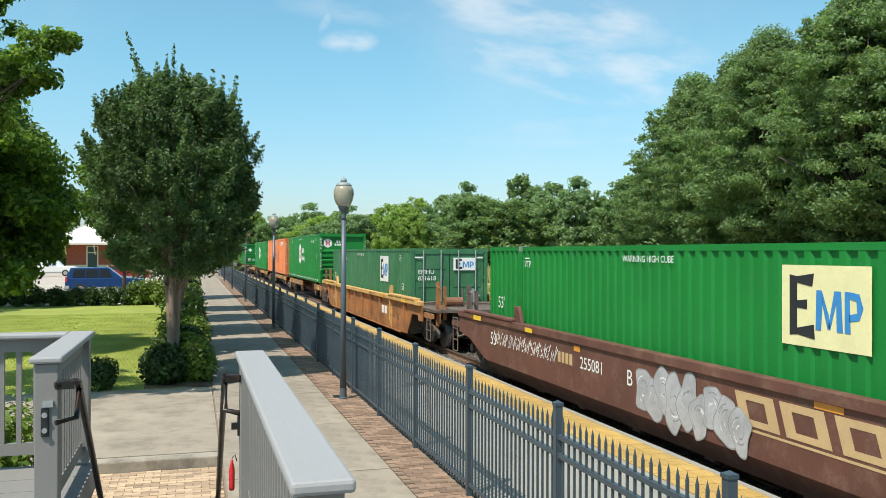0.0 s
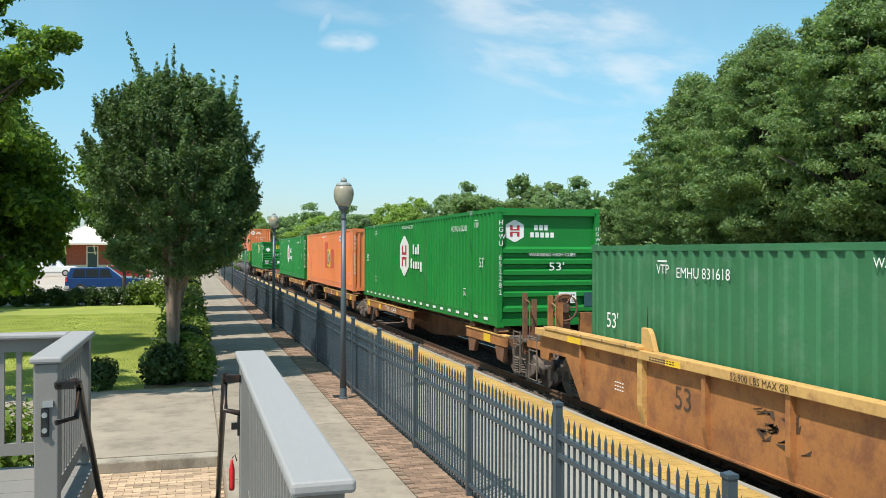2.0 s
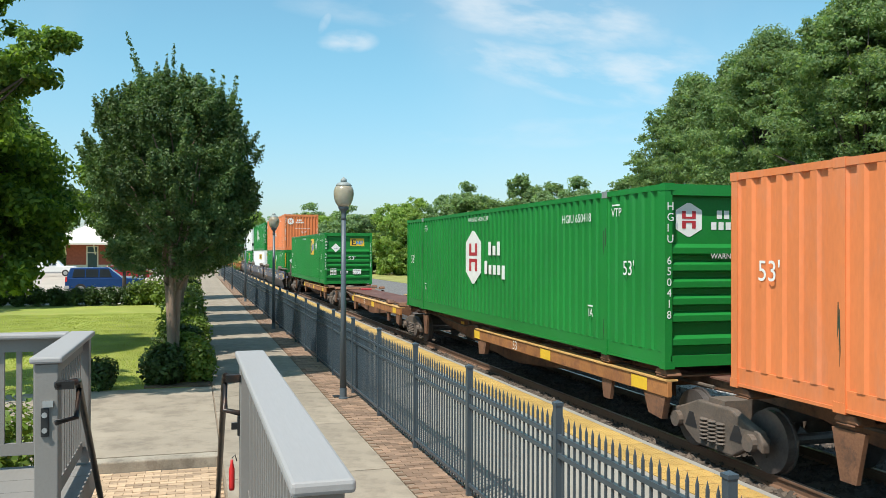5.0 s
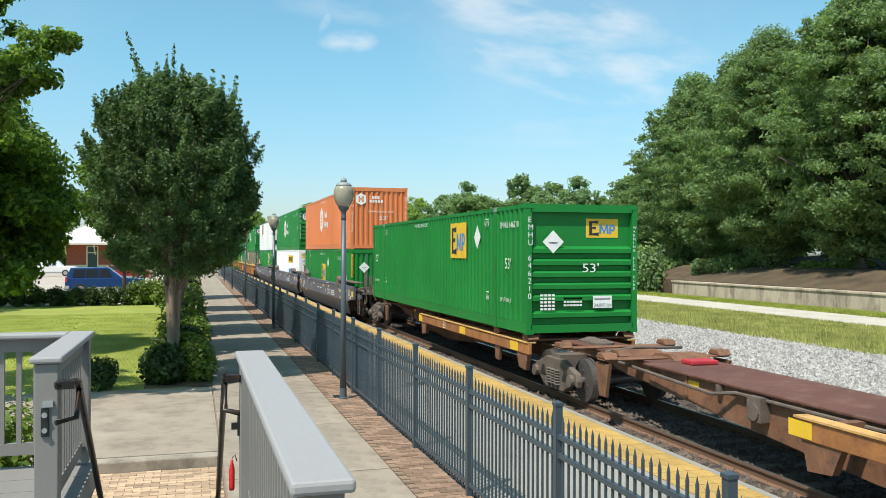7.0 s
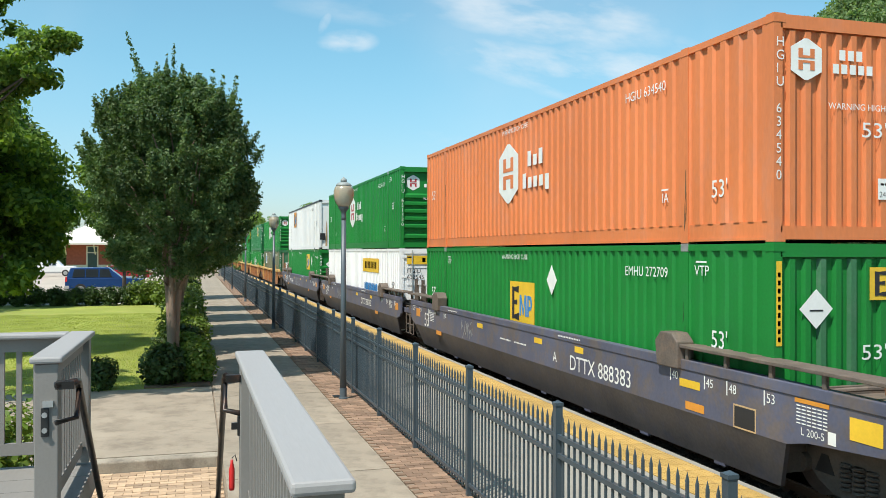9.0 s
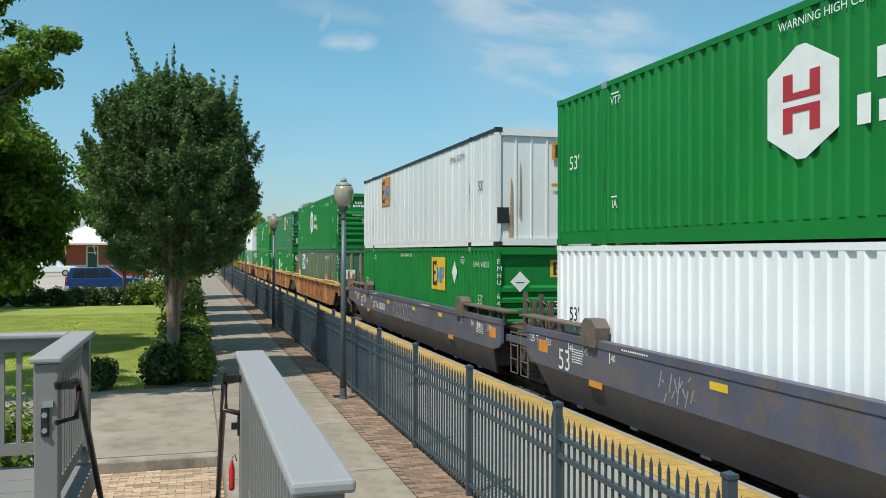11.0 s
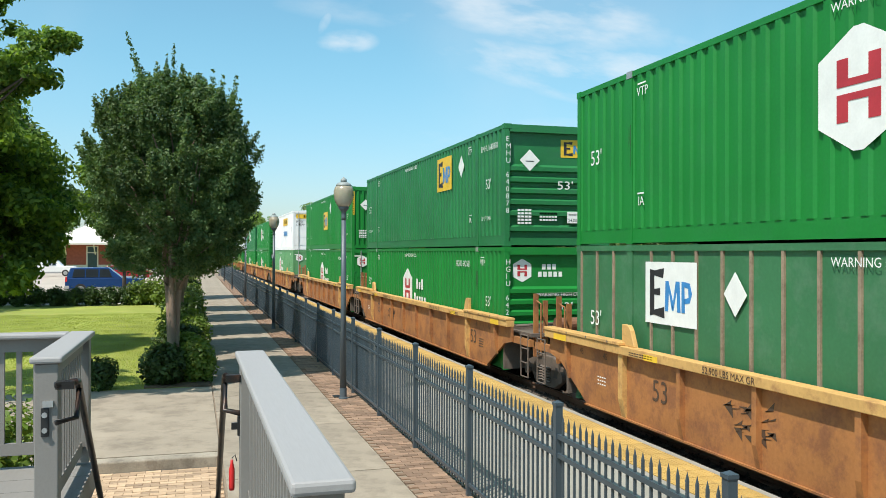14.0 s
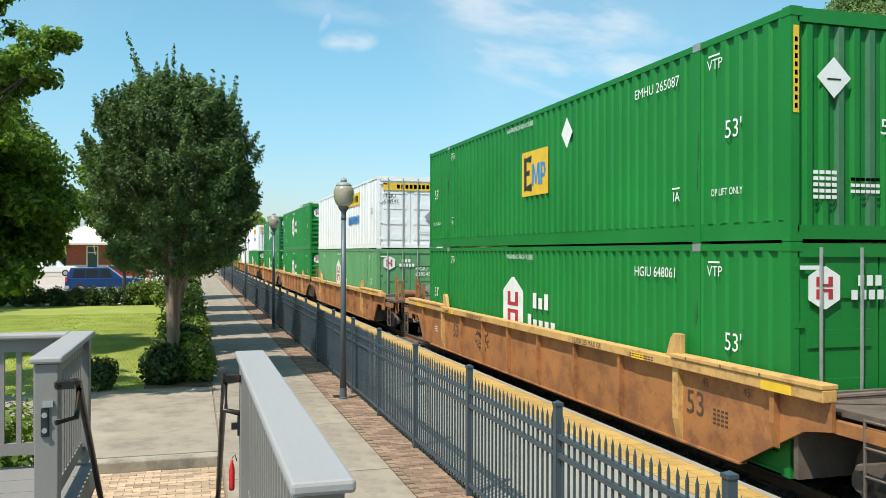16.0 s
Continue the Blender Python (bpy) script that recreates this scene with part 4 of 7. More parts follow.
def well_car(s, style, label, near="joint", far="joint", truck_near=True, truck_far=False, mark=False):
    """A well unit round a container whose near end is at s. near and far: joint, or coupler for the end of the car."""
    car = thing("well_car", label, "railway well car", "cars of the train")
    paint, chord = {"yellow": (YELLOW, YELLOW_CHORD), "brown": (BROWN, BROWN), "blue": (BLUEGREY, BLUEGREY)}[style]
    ends = [-9.85 if near == "joint" else -10.9, 9.85 if far == "joint" else 10.9]
    bot = 0.28 if style == "yellow" else 0.12
    reach = 8.25 if style == "blue" else 7.3
    tip = {"yellow": 10.05, "brown": 9.8, "blue": 10.3}[style]
    for sgn in (-1, 1):
        def xs(a, b):
            return sorted((sgn * a, sgn * b))
        far_end, near_end = (tip if kind == "coupler" else 8.95 if style == "yellow" else 9.1 for kind in (far, near))
        prof = [(near_end, 1.30)]
        if near == "coupler":
            prof += [(near_end, 0.82), (near_end - 0.4, 0.82), (near_end - 0.45, 0.98), (8.85, 0.98), (8.2, bot)]
        else:
            prof += [(near_end, 0.98), (8.5, 0.9), (7.35, bot)]
        prof = [(-p, q) for p, q in prof]
        tail_end = [(far_end, 0.82), (far_end - 0.4, 0.82), (far_end - 0.45, 0.98), (8.85, 0.98), (8.2, bot)] if far == "coupler" else [(far_end, 0.98), (8.5, 0.9), (7.35, bot)]
        prof += tail_end[::-1] + [(far_end, 1.30)]
        if style == "yellow":
            side = part("well_side", Mesh().prism(prof, *xs(1.44, 1.49), "x"), paint, car)
            for y in (-8.05, -5.95, -4.25, -2.55, -0.85, 0.85, 2.55, 4.25, 5.95, 8.05):
                low = bot if abs(y) < 7.3 else 0.62
                wide = 0.075 if abs(y) == 5.95 else 0.045
                part("side_rib", Mesh().prism([(sgn * 1.488, low), (sgn * 1.51, low), (sgn * 1.575, low + 0.3), (sgn * 1.575, 1.30), (sgn * 1.488, 1.30)], y - wide, y + wide, "y"), YELLOW_CHORD if abs(y) == 5.95 else paint, side)
            part("bottom_flange", Mesh().box(*xs(1.40, 1.53), -7.35, 7.35, bot - 0.03, bot - 0.002), paint, side)
        else:
            kz = 0.42 if style == "brown" else 0.72
            ky = 7.8 if style == "brown" else 8.6
            up = [(-near_end, 1.30), (-near_end, 0.90), (-8.95, 0.80), (-ky, kz), (ky, kz), (8.95, 0.80), (far_end, 0.90), (far_end, 1.30)]
            side = part("well_side", Mesh().prism(up, *xs(1.50, 1.56), "x"), paint, car)
            part("lower_side", Mesh().add([(sgn * 1.56, -ky, kz + 0.002), (sgn * 1.56, ky, kz + 0.002), (sgn * 1.36, reach, bot), (sgn * 1.36, -reach, bot),
                                           (sgn * 1.5, -ky, kz + 0.002), (sgn * 1.5, ky, kz + 0.002), (sgn * 1.3, reach, bot), (sgn * 1.3, -reach, bot)],
                                          [(0, 1, 2, 3), (7, 6, 5, 4), (0, 3, 7, 4), (1, 5, 6, 2), (3, 2, 6, 7), (0, 4, 5, 1)]), BLUE_GRIMY if style == "blue" else paint, side, "road-grimed lower side sheet")
        out = {"yellow": 1.61, "brown": 1.60, "blue": 1.575}[style]
        part("top_chord", Mesh().box(*xs(1.42, out), -near_end, far_end, 1.302, 1.44), chord, car, bevel=0.01)
        for q in (-1, 1):
            long = (near_end if q < 0 else far_end) - (0.5 if (near, far)[q > 0] == "coupler" and style != "blue" else 0.0)
            if style == "blue":
                # a raised walkway on short posts, and a dark corner guide at its inner end
                walkway_bar = Mesh().box(*xs(1.24, 1.60), *sorted((q * 6.35, q * (long + 0.35))), 1.60, 1.645)
                walk_part = part("end_walkway", walkway_bar, GRIME, car, "grey steel grating walkway", bevel=0.008)
                for y in (6.5, 7.4, 8.3, 9.2):
                    part("walkway_post", Mesh().box(*xs(1.50, 1.55), q * y - 0.03, q * y + 0.03, 1.442, 1.60), GRIME, walk_part)
                part("guide", Mesh().prism([(q * 6.4, 1.30), (q * 5.85, 1.30), (q * 5.8, 1.66), (q * 5.95, 1.80), (q * 6.25, 1.80), (q * 6.4, 1.68)][::q], *xs(1.36, 1.64), "x"), GRIME, car, "dark steel corner guide", bevel=0.02)
            else:
                a, b = sorted((q * long, q * 5.9))
                part("end_chord", Mesh().box(*xs(1.40, out + 0.02), a, b, 1.444, 1.50), chord, car, bevel=0.01)
                part("guide", Mesh().prism([(q * 6.0, 1.44), (q * 5.6, 1.44), (q * 5.72, 1.70), (q * 5.8, 1.78), (q * 6.0, 1.78)][::q], *xs(1.44, 1.52), "x"), chord, car, bevel=0.01)
            if style == "yellow":
                # dark discs on the unpierced chord imitate the shade inside its holes
                for y in (6.3, 7.1, 7.9):
                    part("chord_hole", Mesh().disc_x(*xs(out + 0.018, out + 0.023), q * y, 1.472, 0.022, 10), GRIME, car)
    for y in range(-7, 8, 2):
        part("cross_member", Mesh().box(-1.36, 1.36, y - 0.12, y + 0.12, bot - 0.04, bot + 0.08), paint, car)
    d = Decals("side", -1.578 if style == "blue" else -1.612)
    for q in (-1, 1) if style != "blue" else ():
        u = -q * 8.2
        d.rect(DECAL_Y, u - 0.3, 1.305, 0.55, 0.11)
        d.rect(DECAL_Y, -q * 4.95 - 0.2, 1.305, 0.4, 0.09)
    if style == "yellow":
        for u in (-3.6, 2.6):
            d.text(DECAL_STENCIL, "52,900 LBS MAX GR", u, 1.325, 0.095)
        for u in (-5.6, 4.7):
            [d.bars(DECAL_STENCIL, u, 1.33 + r * 0.035, 9, 0.06, 0.014, 0.02) for r in range(2)]
    elif style == "blue":
        d.bars(DECAL_W, -5.0, 1.36, 12, 0.04, 0.03, 0.03), d.bars(DECAL_W, 2.2, 1.36, 14, 0.04, 0.03, 0.03)
    d.attach(car, "stencil")
    d = Decals("side", -1.493 if style == "yellow" else -1.562)
    if style == "yellow":
        mark and d.bars(DECAL_W, 3.85, 0.72, 3, 0.36, 0.28, 0.12)
        for u in (-5.1, 6.1):
            d.text(DECAL_STENCIL, "53", u, 0.70, 0.34)
        for u in (-7.6, -6.7, 6.5, 7.4):
            d.text(DECAL_STENCIL, "45", u, 1.13, 0.11)
        # faded dark scrawls and a grey patch
        rg = random.Random(int(s))
        for k in range(26):
            u, v = -3.3 + 0.9 * rg.random(), 0.62 + 0.4 * rg.random()
            d.poly(DECAL_STENCIL, [(u, v), (u + 0.02, v - 0.01), (u + 0.18, v + rg.uniform(-0.15, 0.15)), (u + 0.16, v + 0.02)])
        [d.bars(DECAL_W, -6.9, 0.68 + r * 0.06, 4, 0.05, 0.02, 0.03) for r in range(3)]
        [d.bars(DECAL_STENCIL, 6.75, 0.65 + r * 0.06, 4, 0.06, 0.03, 0.03) for r in range(4)]
        d.attach(car, "stencil")
    elif style == "blue":
        if near == "coupler":
            d.text(DECAL_W, "DTTX 888383", 2.68, 0.80, 0.28), d.text(DECAL_W, "A", 1.93, 0.86, 0.2)
        else:
            d.text(DECAL_W, "DTTX 888383", -5.0 if far == "coupler" else 2.2, 0.84, 0.25)
        d.text(DECAL_W, "53", -7.5, 0.76, 0.4)
        d.rect(DECAL_OR if near == "joint" else DECAL_Y, 8.3 if near == "joint" else 9.6, 0.98, 0.45, 0.24), d.rect(DECAL_OR, -8.45, 0.98, 0.45, 0.24)
        for u, w, v in ((-6.2, 0.5, 0.62), (-2.6, 0.4, 1.12), (1.0, 0.4, 1.12), (2.9, 0.35, 1.14), (6.35, 0.5, 1.06), (6.5, 0.45, 0.76)) if near == "coupler" else ((-6.2, 0.5, 0.62), (-2.6, 0.4, 1.12), (1.0, 0.4, 1.12), (4.0, 0.35, 1.14), (5.0, 0.45, 0.62)):
            d.rect(DECAL_Y if v > 1 else DECAL_OR, u, v, w, 0.11)
        for u, body in ((6.15, "40"), (7.0, "45"), (7.5, "48"), (8.25, "53"), (-5.4, "40"), (-6.4, "45"), (-7.0, "48"), (-8.0, "53")):
            d.text(DECAL_W, body, u, 1.14, 0.12), d.rect(DECAL_W, u - 0.05, 1.10, 0.02, 0.18)
        d.text(DECAL_W, "125 T", -8.95, 1.14, 0.15)
        for r in range(6):
            d.bars(DECAL_W, 7.35 if near == "joint" else 8.78, 1.0 + r * 0.04, 6, 0.065, 0.014, 0.02), d.bars(DECAL_W, -6.9, 0.95 + r * 0.045, 5, 0.07, 0.018, 0.02)
        if near == "coupler":
            for x0, x1, y0, y1 in ((7.6, 8.05, 0.72, 0.74), (7.6, 8.05, 1.0, 1.02), (7.6, 7.62, 0.74, 1.0), (8.03, 8.05, 0.74, 1.0)):
                d.rect(DECAL_TAN, x0, y0, x1 - x0, y1 - y0)
            d.rect(DECAL_K, 7.62, 0.74, 0.41, 0.26), d.rect(DECAL_W, 9.28, 0.86, 0.12, 0.14), d.text(DECAL_W, "L 200-5", 8.85, 0.88, 0.09)
            d.rect(DECAL_OR, 8.75, 1.24, 0.55, 0.05)
            [d.bars(DECAL_W, -1.0 + 0.9 * r, 1.0, 9, 0.05, 0.03, 0.025) for r in range(2)]
        if far == "coupler":
            for i, (u, r) in enumerate(((-1.3, 0.26), (-0.8, 0.22), (-0.35, 0.24), (0.15, 0.27), (0.6, 0.22))):
                for k in range(15):
                    p0, p1 = k * 0.42 + i, k * 0.42 + i + 0.42
                    q = [(u + r * f * math.cos(p), 0.98 + r * f * 1.05 * math.sin(p)) for f in (1.0, 0.9) for p in (p0, p1)]
                    d.poly(DECAL_G, [q[0], q[1], q[3], q[2]])
        else:
            for i in range(14):
                u = -3.9 + i * 0.07
                d.poly(DECAL_G, [(u, 0.95 + 0.2 * math.sin(i * 2.4)), (u + 0.03, 0.95 + 0.2 * math.sin(i * 2.4)), (u + 0.1, 1.05 + 0.16 * math.cos(i * 1.7)), (u + 0.07, 1.05 + 0.16 * math.cos(i * 1.7))])
        d.attach(car, "stencil")
    else:
        d.text(DECAL_W, "53", -7.4, 0.82, 0.3), d.text(DECAL_W, "B", -0.95, 0.84, 0.26)
        d.text(DECAL_W, "255081", -2.65, 0.88, 0.22), d.bars(DECAL_TAN, -3.6, 0.88, 4, 0.12, 0.2, 0.05)
        for u in (2.0, 2.85, 3.75, 4.65):
            for lo, hi, f0, f1 in ((0.80, 1.20, 0.0, 0.17), (0.80, 1.20, 0.50, 0.67), (1.11, 1.20, 0.17, 0.50), (0.80, 0.88, 0.17, 0.50)):
                d.poly(DECAL_TAN, [(u + f0 * 1.1 + (p - 0.8) * -0.35, p) if e == 0 else (u + f1 * 1.1 + (p - 0.8) * -0.35, p) for e, p in ((0, lo), (1, lo), (1, hi), (0, hi))])
        d.poly(DECAL_TAN, [(2.2, 0.735), (5.4, 0.735), (5.5, 0.765), (2.2, 0.765)])
        d.rect(DECAL_OR, 3.3, 1.22, 0.45, 0.1), d.rect(DECAL_OR, -2.9, 1.16, 0.25, 0.1)
        for i in range(64):
            u, p, q = -7.2 + i * 0.055, 0.98 + 0.13 * math.sin(i * 2.1), 1.0 + 0.15 * math.cos(i * 1.3)
            d.poly(DECAL_W, [(u, p), (u + 0.014, p - 0.012), (u + 0.09, q), (u + 0.076, q + 0.012)])
        for i in range(9):
            u = -6.9 + i * 0.4
            ring = [(u + 0.1 * math.cos(k * 0.7), 1.0 + 0.12 * math.sin(k * 0.7 + i)) for k in range(9)]
            for (p0, q0), (p1, q1) in zip(ring, ring[1:]):
                d.poly(DECAL_W, [(p0, q0), (p0 + 0.014, q0), (p1 + 0.014, q1), (p1, q1)])
        rg = random.Random(12)
        for i, (u, v, r) in enumerate(((-0.42, 0.84, 0.30), (-0.12, 0.74, 0.27), (0.16, 0.92, 0.26), (0.46, 0.78, 0.31), (0.82, 0.86, 0.30), (1.10, 0.70, 0.26), (1.40, 0.88, 0.27), (1.72, 0.76, 0.29), (2.0, 0.68, 0.24))):
            ring = [(u + r * (0.85 + 0.22 * math.cos(3 * a + 2.1 * i)) * math.cos(a), v + r * (1.2 + 0.2 * math.cos(2 * a + i)) * math.sin(a)) for a in [k * math.pi / 14 for k in range(28)]]
            d.poly(DECAL_G, [(u + (p - u) * 1.07, v + (q - v) * 1.06) for p, q in ring], 0.002 * i)
            d.poly(SILVER, ring, 0.002 * i + 0.001)
            for k in range(7):
                a0, f = rg.uniform(0, 6.28), rg.uniform(0.2, 0.75)
                p = [(u + r * f * math.cos(a0 + j * 0.35), v + r * 1.1 * f * math.sin(a0 + j * 0.35)) for j in range(4)]
                for (p0, q0), (p1, q1) in zip(p, p[1:]):
                    d.poly(DECAL_W if k % 2 else DECAL_G, [(p0, q0 - 0.012), (p1, q1 - 0.012), (p1, q1 + 0.012), (p0, q0 + 0.012)], 0.002 * i + 0.0015)
        d.attach(car, "graffiti")
    for q, e, kind in ((-1, ends[0], near), (1, ends[1], far)):
        a, b = sorted((q * 8.25, q * 8.33))
        part("bulkhead", Mesh().box(-1.42, 1.42, a, b, 0.3, 1.3), GRIME, car)
        a, b = sorted((q * 8.34, e - q * (0.35 if kind == "joint" else 0.15)))
        part("end_platform", Mesh().box(-1.25, 1.25, a, b, 1.12, 1.2).box(-0.35, 0.35, a, b, 0.7, 1.12), GRIME, car)
        stand(car, e - q * 0.45, -1.1, paint if style == "yellow" else GRIME), stand(car, e - q * 0.45, 0.75, paint if style == "yellow" else GRIME)
        brake_wheel(car, e - q * 0.35, 0.35, RUST) if kind == "coupler" and q > 0 else None
        ladder(car, e - q * 0.3, -1.42, GRIME)
        part("side_sill", Mesh().box(-1.43, -1.33, *sorted((q * 8.4, e)), 0.96, 1.1), paint, car)
        pipe = Mesh().tube([(-1.2, q * 8.5, 1.28), (-0.6, q * 8.8, 1.35), (0.3, q * 8.7, 1.3), (1.1, q * 9.0, 1.28)], 0.03, 7)
        pipe.tube([(0.2, q * 8.9, 1.2), (0.2, q * 8.9, 1.75)], 0.03, 7)
        part("brake_pipe", pipe, GRIME, car)
        part("brake_cylinder", Mesh().disc_x(-0.5, 0.1, q * 9.1, 1.36, 0.14, 14), RUST, car)
        if kind == "coupler":
            coupler(car, e - q * 0.7, e + q * 0.25)
    if truck_near:
        truck(car, ends[0] if near == "joint" else -9.2)
    if truck_far:
        truck(car, ends[1] if far == "joint" else 9.2)
    TRAIN.append((car, s + L / 2, RAIL_Z))
    return car


def spine_car(c, label, near="joint", far="joint", truck_far=False, wheel=False):
    """A spine unit centred at c."""
    car = thing("spine_car", label, "railway spine car", "cars of the train")
    ends = (-8.95, 8.95)
    sill = [(-5.5, 0.99), (-5.5, 0.66), (-4.9, 0.62), (-0.4, 0.27), (0.4, 0.27), (4.9, 0.62), (5.5, 0.66), (5.5, 0.99)]
    part("centre_sill", Mesh().prism(sill, -0.62, 0.62, "x"), RUST, car)
    part("deck_plate", Mesh().box(-0.69, 0.69, -5.6, 5.6, 0.992, 1.03), BROWN, car, bevel=0.008)
    part("web_stiffener", Mesh().box(-0.645, -0.62, 4.3, 4.38, 0.62, 0.99).box(-0.645, -0.62, -4.38, -4.3, 0.62, 0.99), RUST, car)
    for q in (-1, 1):
        # the narrow arm over the truck, with its draft plates and centre pin
        arm = part("end_arm", Mesh().prism([(q * 5.45, 0.60), (q * 6.6, 0.66), (q * 7.4, 0.80), (q * 8.8, 0.84), (q * 8.8, 1.0), (q * 7.2, 1.0), (q * 5.45, 0.985)][::q], -0.44, 0.44, "x"), RUST, car, bevel=0.02)
        part("arm_flange", Mesh().box(-0.50, 0.50, *sorted((q * 5.62, q * 8.75)), 1.002, 1.03), BROWN, arm)
        part("centre_pin", Mesh().lathe([(0.26, 1.03), (0.26, 1.07), (0.16, 1.10), (0.1, 1.13)], (0, q * 8.5, 0), 16), GRIME, arm)
        part("lock_plate", Mesh().prism([(q * 5.7, 1.03), (q * 6.5, 1.03), (q * 6.35, 1.10), (q * 5.9, 1.12)][::q], 0.0, 0.75, "x"), RUST, arm)
        part("lock_plate", Mesh().prism([(q * 6.5, 1.03), (q * 7.3, 1.03), (q * 7.2, 1.09), (q * 6.6, 1.13)][::q], -0.65, 0.2, "x"), RUST, arm)
        part("lock_lever", Mesh().tube([(-0.75, q * 6.9, 1.06), (-0.2, q * 6.8, 1.15), (0.5, q * 6.9, 1.12), (0.95, q * 7.0, 1.1)], 0.03, 7), GRIME, arm)
        part("red_block", Mesh().box(-0.1, 0.42, *sorted((q * 5.0, q * 5.35)), 1.032, 1.11), DECAL_R, arm, "faded red painted block", bevel=0.02)
    for sgn in (-1, 1):
        a, b = sorted((sgn * 1.28, sgn * 1.2))
        for y0, y1 in (((0.2, 7.8), (-8.5, -5.6)) if near == "coupler" else ((-8.1, 1.0),)):
            a, b = sorted((sgn * 1.28, sgn * 1.2))
            part("side_rail", Mesh().box(a, b, y0, y1, 0.74, 0.98), YELLOW, car, bevel=0.01)
            a, b = sorted((sgn * 1.3, sgn * 1.1))
            part("side_rail_flange", Mesh().box(a, b, y0, y1, 0.984, 1.01), YELLOW_CHORD, car)
            part("rail_bracket", Mesh().prism([(y0 + 0.1, 0.74), (y0 + 0.75, 0.74), (y0 + 0.6, 0.42), (y0 + 0.2, 0.38)], *sorted((sgn * 1.16, sgn * 1.26)), "x"), RUST, car)
            part("rail_bracket", Mesh().prism([(y1 - 0.75, 0.74), (y1 - 0.1, 0.74), (y1 - 0.2, 0.38), (y1 - 0.6, 0.42)], *sorted((sgn * 1.16, sgn * 1.26)), "x"), RUST, car)
        for y in ((6.8, 3.5, 0.6, -6.2, -8.0) if near == "coupler" else (-7.2, -4.5, -1.8, 0.6)):
            part("outrigger", Mesh().prism([(sgn * 0.62, 0.6), (sgn * 0.62, 0.98), (sgn * 1.2, 0.97), (sgn * 1.2, 0.8)][::-sgn], y - 0.07, y + 0.07, "y"), RUST, car)
    for y in (-7.9, -6.05, 6.05, 7.9):
        part("container_bolster", Mesh().box(-1.28, 1.28, y - 0.14, y + 0.14, 1.032, 1.06), RUST, car, bevel=0.02)
        for sgn in (-1, 1):
            a, b = sorted((sgn * 1.28, sgn * 1.02))
            part("pedestal", Mesh().prism([(y - 0.2, 1.062), (y + 0.2, 1.062), (y + 0.12, 1.165), (y - 0.12, 1.165)], a, b, "x"), RUST, car, bevel=0.02)
            if abs(y) < 7:
                part("bolster_bracket", Mesh().prism([(y - 0.25, 0.98), (y + 0.25, 0.98), (y + 0.12, 0.4), (y - 0.12, 0.4)], *sorted((sgn * 1.18, sgn * 1.24)), "x"), RUST, car)
    part("guard_plate", Mesh().prism([(1.0, 1.03), (1.04, 1.03), (1.16, 1.2), (1.12, 1.2)], -7.6, -0.4, "y"), YELLOW, car)
    for y in (-3.4, 3.4):
        part("pipe_clamp", Mesh().box(-0.70, -0.62, y - 0.05, y + 0.05, 0.86, 0.98), GRIME, car)
    part("brake_pipe", Mesh().tube([(-0.67, -8.4, 0.92), (-0.67, 3.0, 0.92), (-0.8, 3.4, 0.85), (-0.67, 6.5, 0.93)], 0.028, 7), GRIME, car)
    part("valve", Mesh().box(-0.78, -0.625, 2.3, 2.6, 0.62, 0.96).disc_x(-0.8, -0.625, 2.45, 0.75, 0.12, 12), GRIME, car)
    d = Decals("side", -1.283)
    d.rect(DECAL_Y, 7.0, 0.76, 0.5, 0.2), d.rect(DECAL_Y, -7.6 if near == "coupler" else 3.2, 0.76, 0.5, 0.2), d.rect(DECAL_Y, -1.1 if near != "coupler" else -5.4, 0.76, 0.4, 0.2)
    near == "coupler" and d.text(DECAL_W, "TTAX", -4.2, 0.77, 0.19), d.text(DECAL_W, "653434" if near == "coupler" else "53", -3.3 if near == "coupler" else 1.6, 0.77, 0.2)
    d.attach(car, "stencil")
    d = Decals("side", -0.623)
    d.rect(DECAL_Y, -4.4, 0.8, 0.4, 0.12), d.rect(DECAL_Y, -1.5, 0.78, 0.35, 0.12)
    d.attach(car, "stencil")
    if near == "coupler":
        coupler(car, -8.7, -10.2)
        part("end_platform", Mesh().box(-1.25, 1.25, -9.7, -8.72, 0.98, 1.04), GRIME, car)
        brake_wheel(car, -9.65, -0.3, RUST)
        part("box_plate", Mesh().box(0.1, 0.55, -9.6, -9.5, 1.04, 1.6), YELLOW, car)
        ladder(car, -9.3, -1.3, GRIME), stand(car, -9.4, -1.15, RUST)
    truck(car, ends[0] + 0.0)
    if truck_far:
        truck(car, ends[1])
    if far == "coupler":
        coupler(car, 8.7, 9.9)
    TRAIN.append((car, c, RAIL_Z))
    return car


LOW, UP, FLAT = 0.05, 2.89, 0.98
well_car(3.1, "brown", "rusty brown well car with silver and white graffiti", "coupler", "coupler", True, True)
container(3.1, LOW, GREEN, "bright green corrugated container with yellow logo panel", "ribs", "block", pale="faded", code="EMHU 646102")
well_car(27.0, "yellow", "weathered yellow well car with ribbed sides", "coupler", "coupler", True, True, True)
container(27.0, LOW, GREEN_DULL, "faded green container with white logo panel and doors", "doors", "block", logo_u=-4.75, pale=True, code="EMHU 831618")
SPINE = "rusty spine car with yellow side rails"
for k, c in enumerate((56.2, 75.0, 92.8, 110.2, 127.7)):
    spine_car(c, SPINE + (" and no load" if k == 3 else ""), "coupler" if k == 0 else "joint", "coupler" if k == 4 else "joint", k == 4)
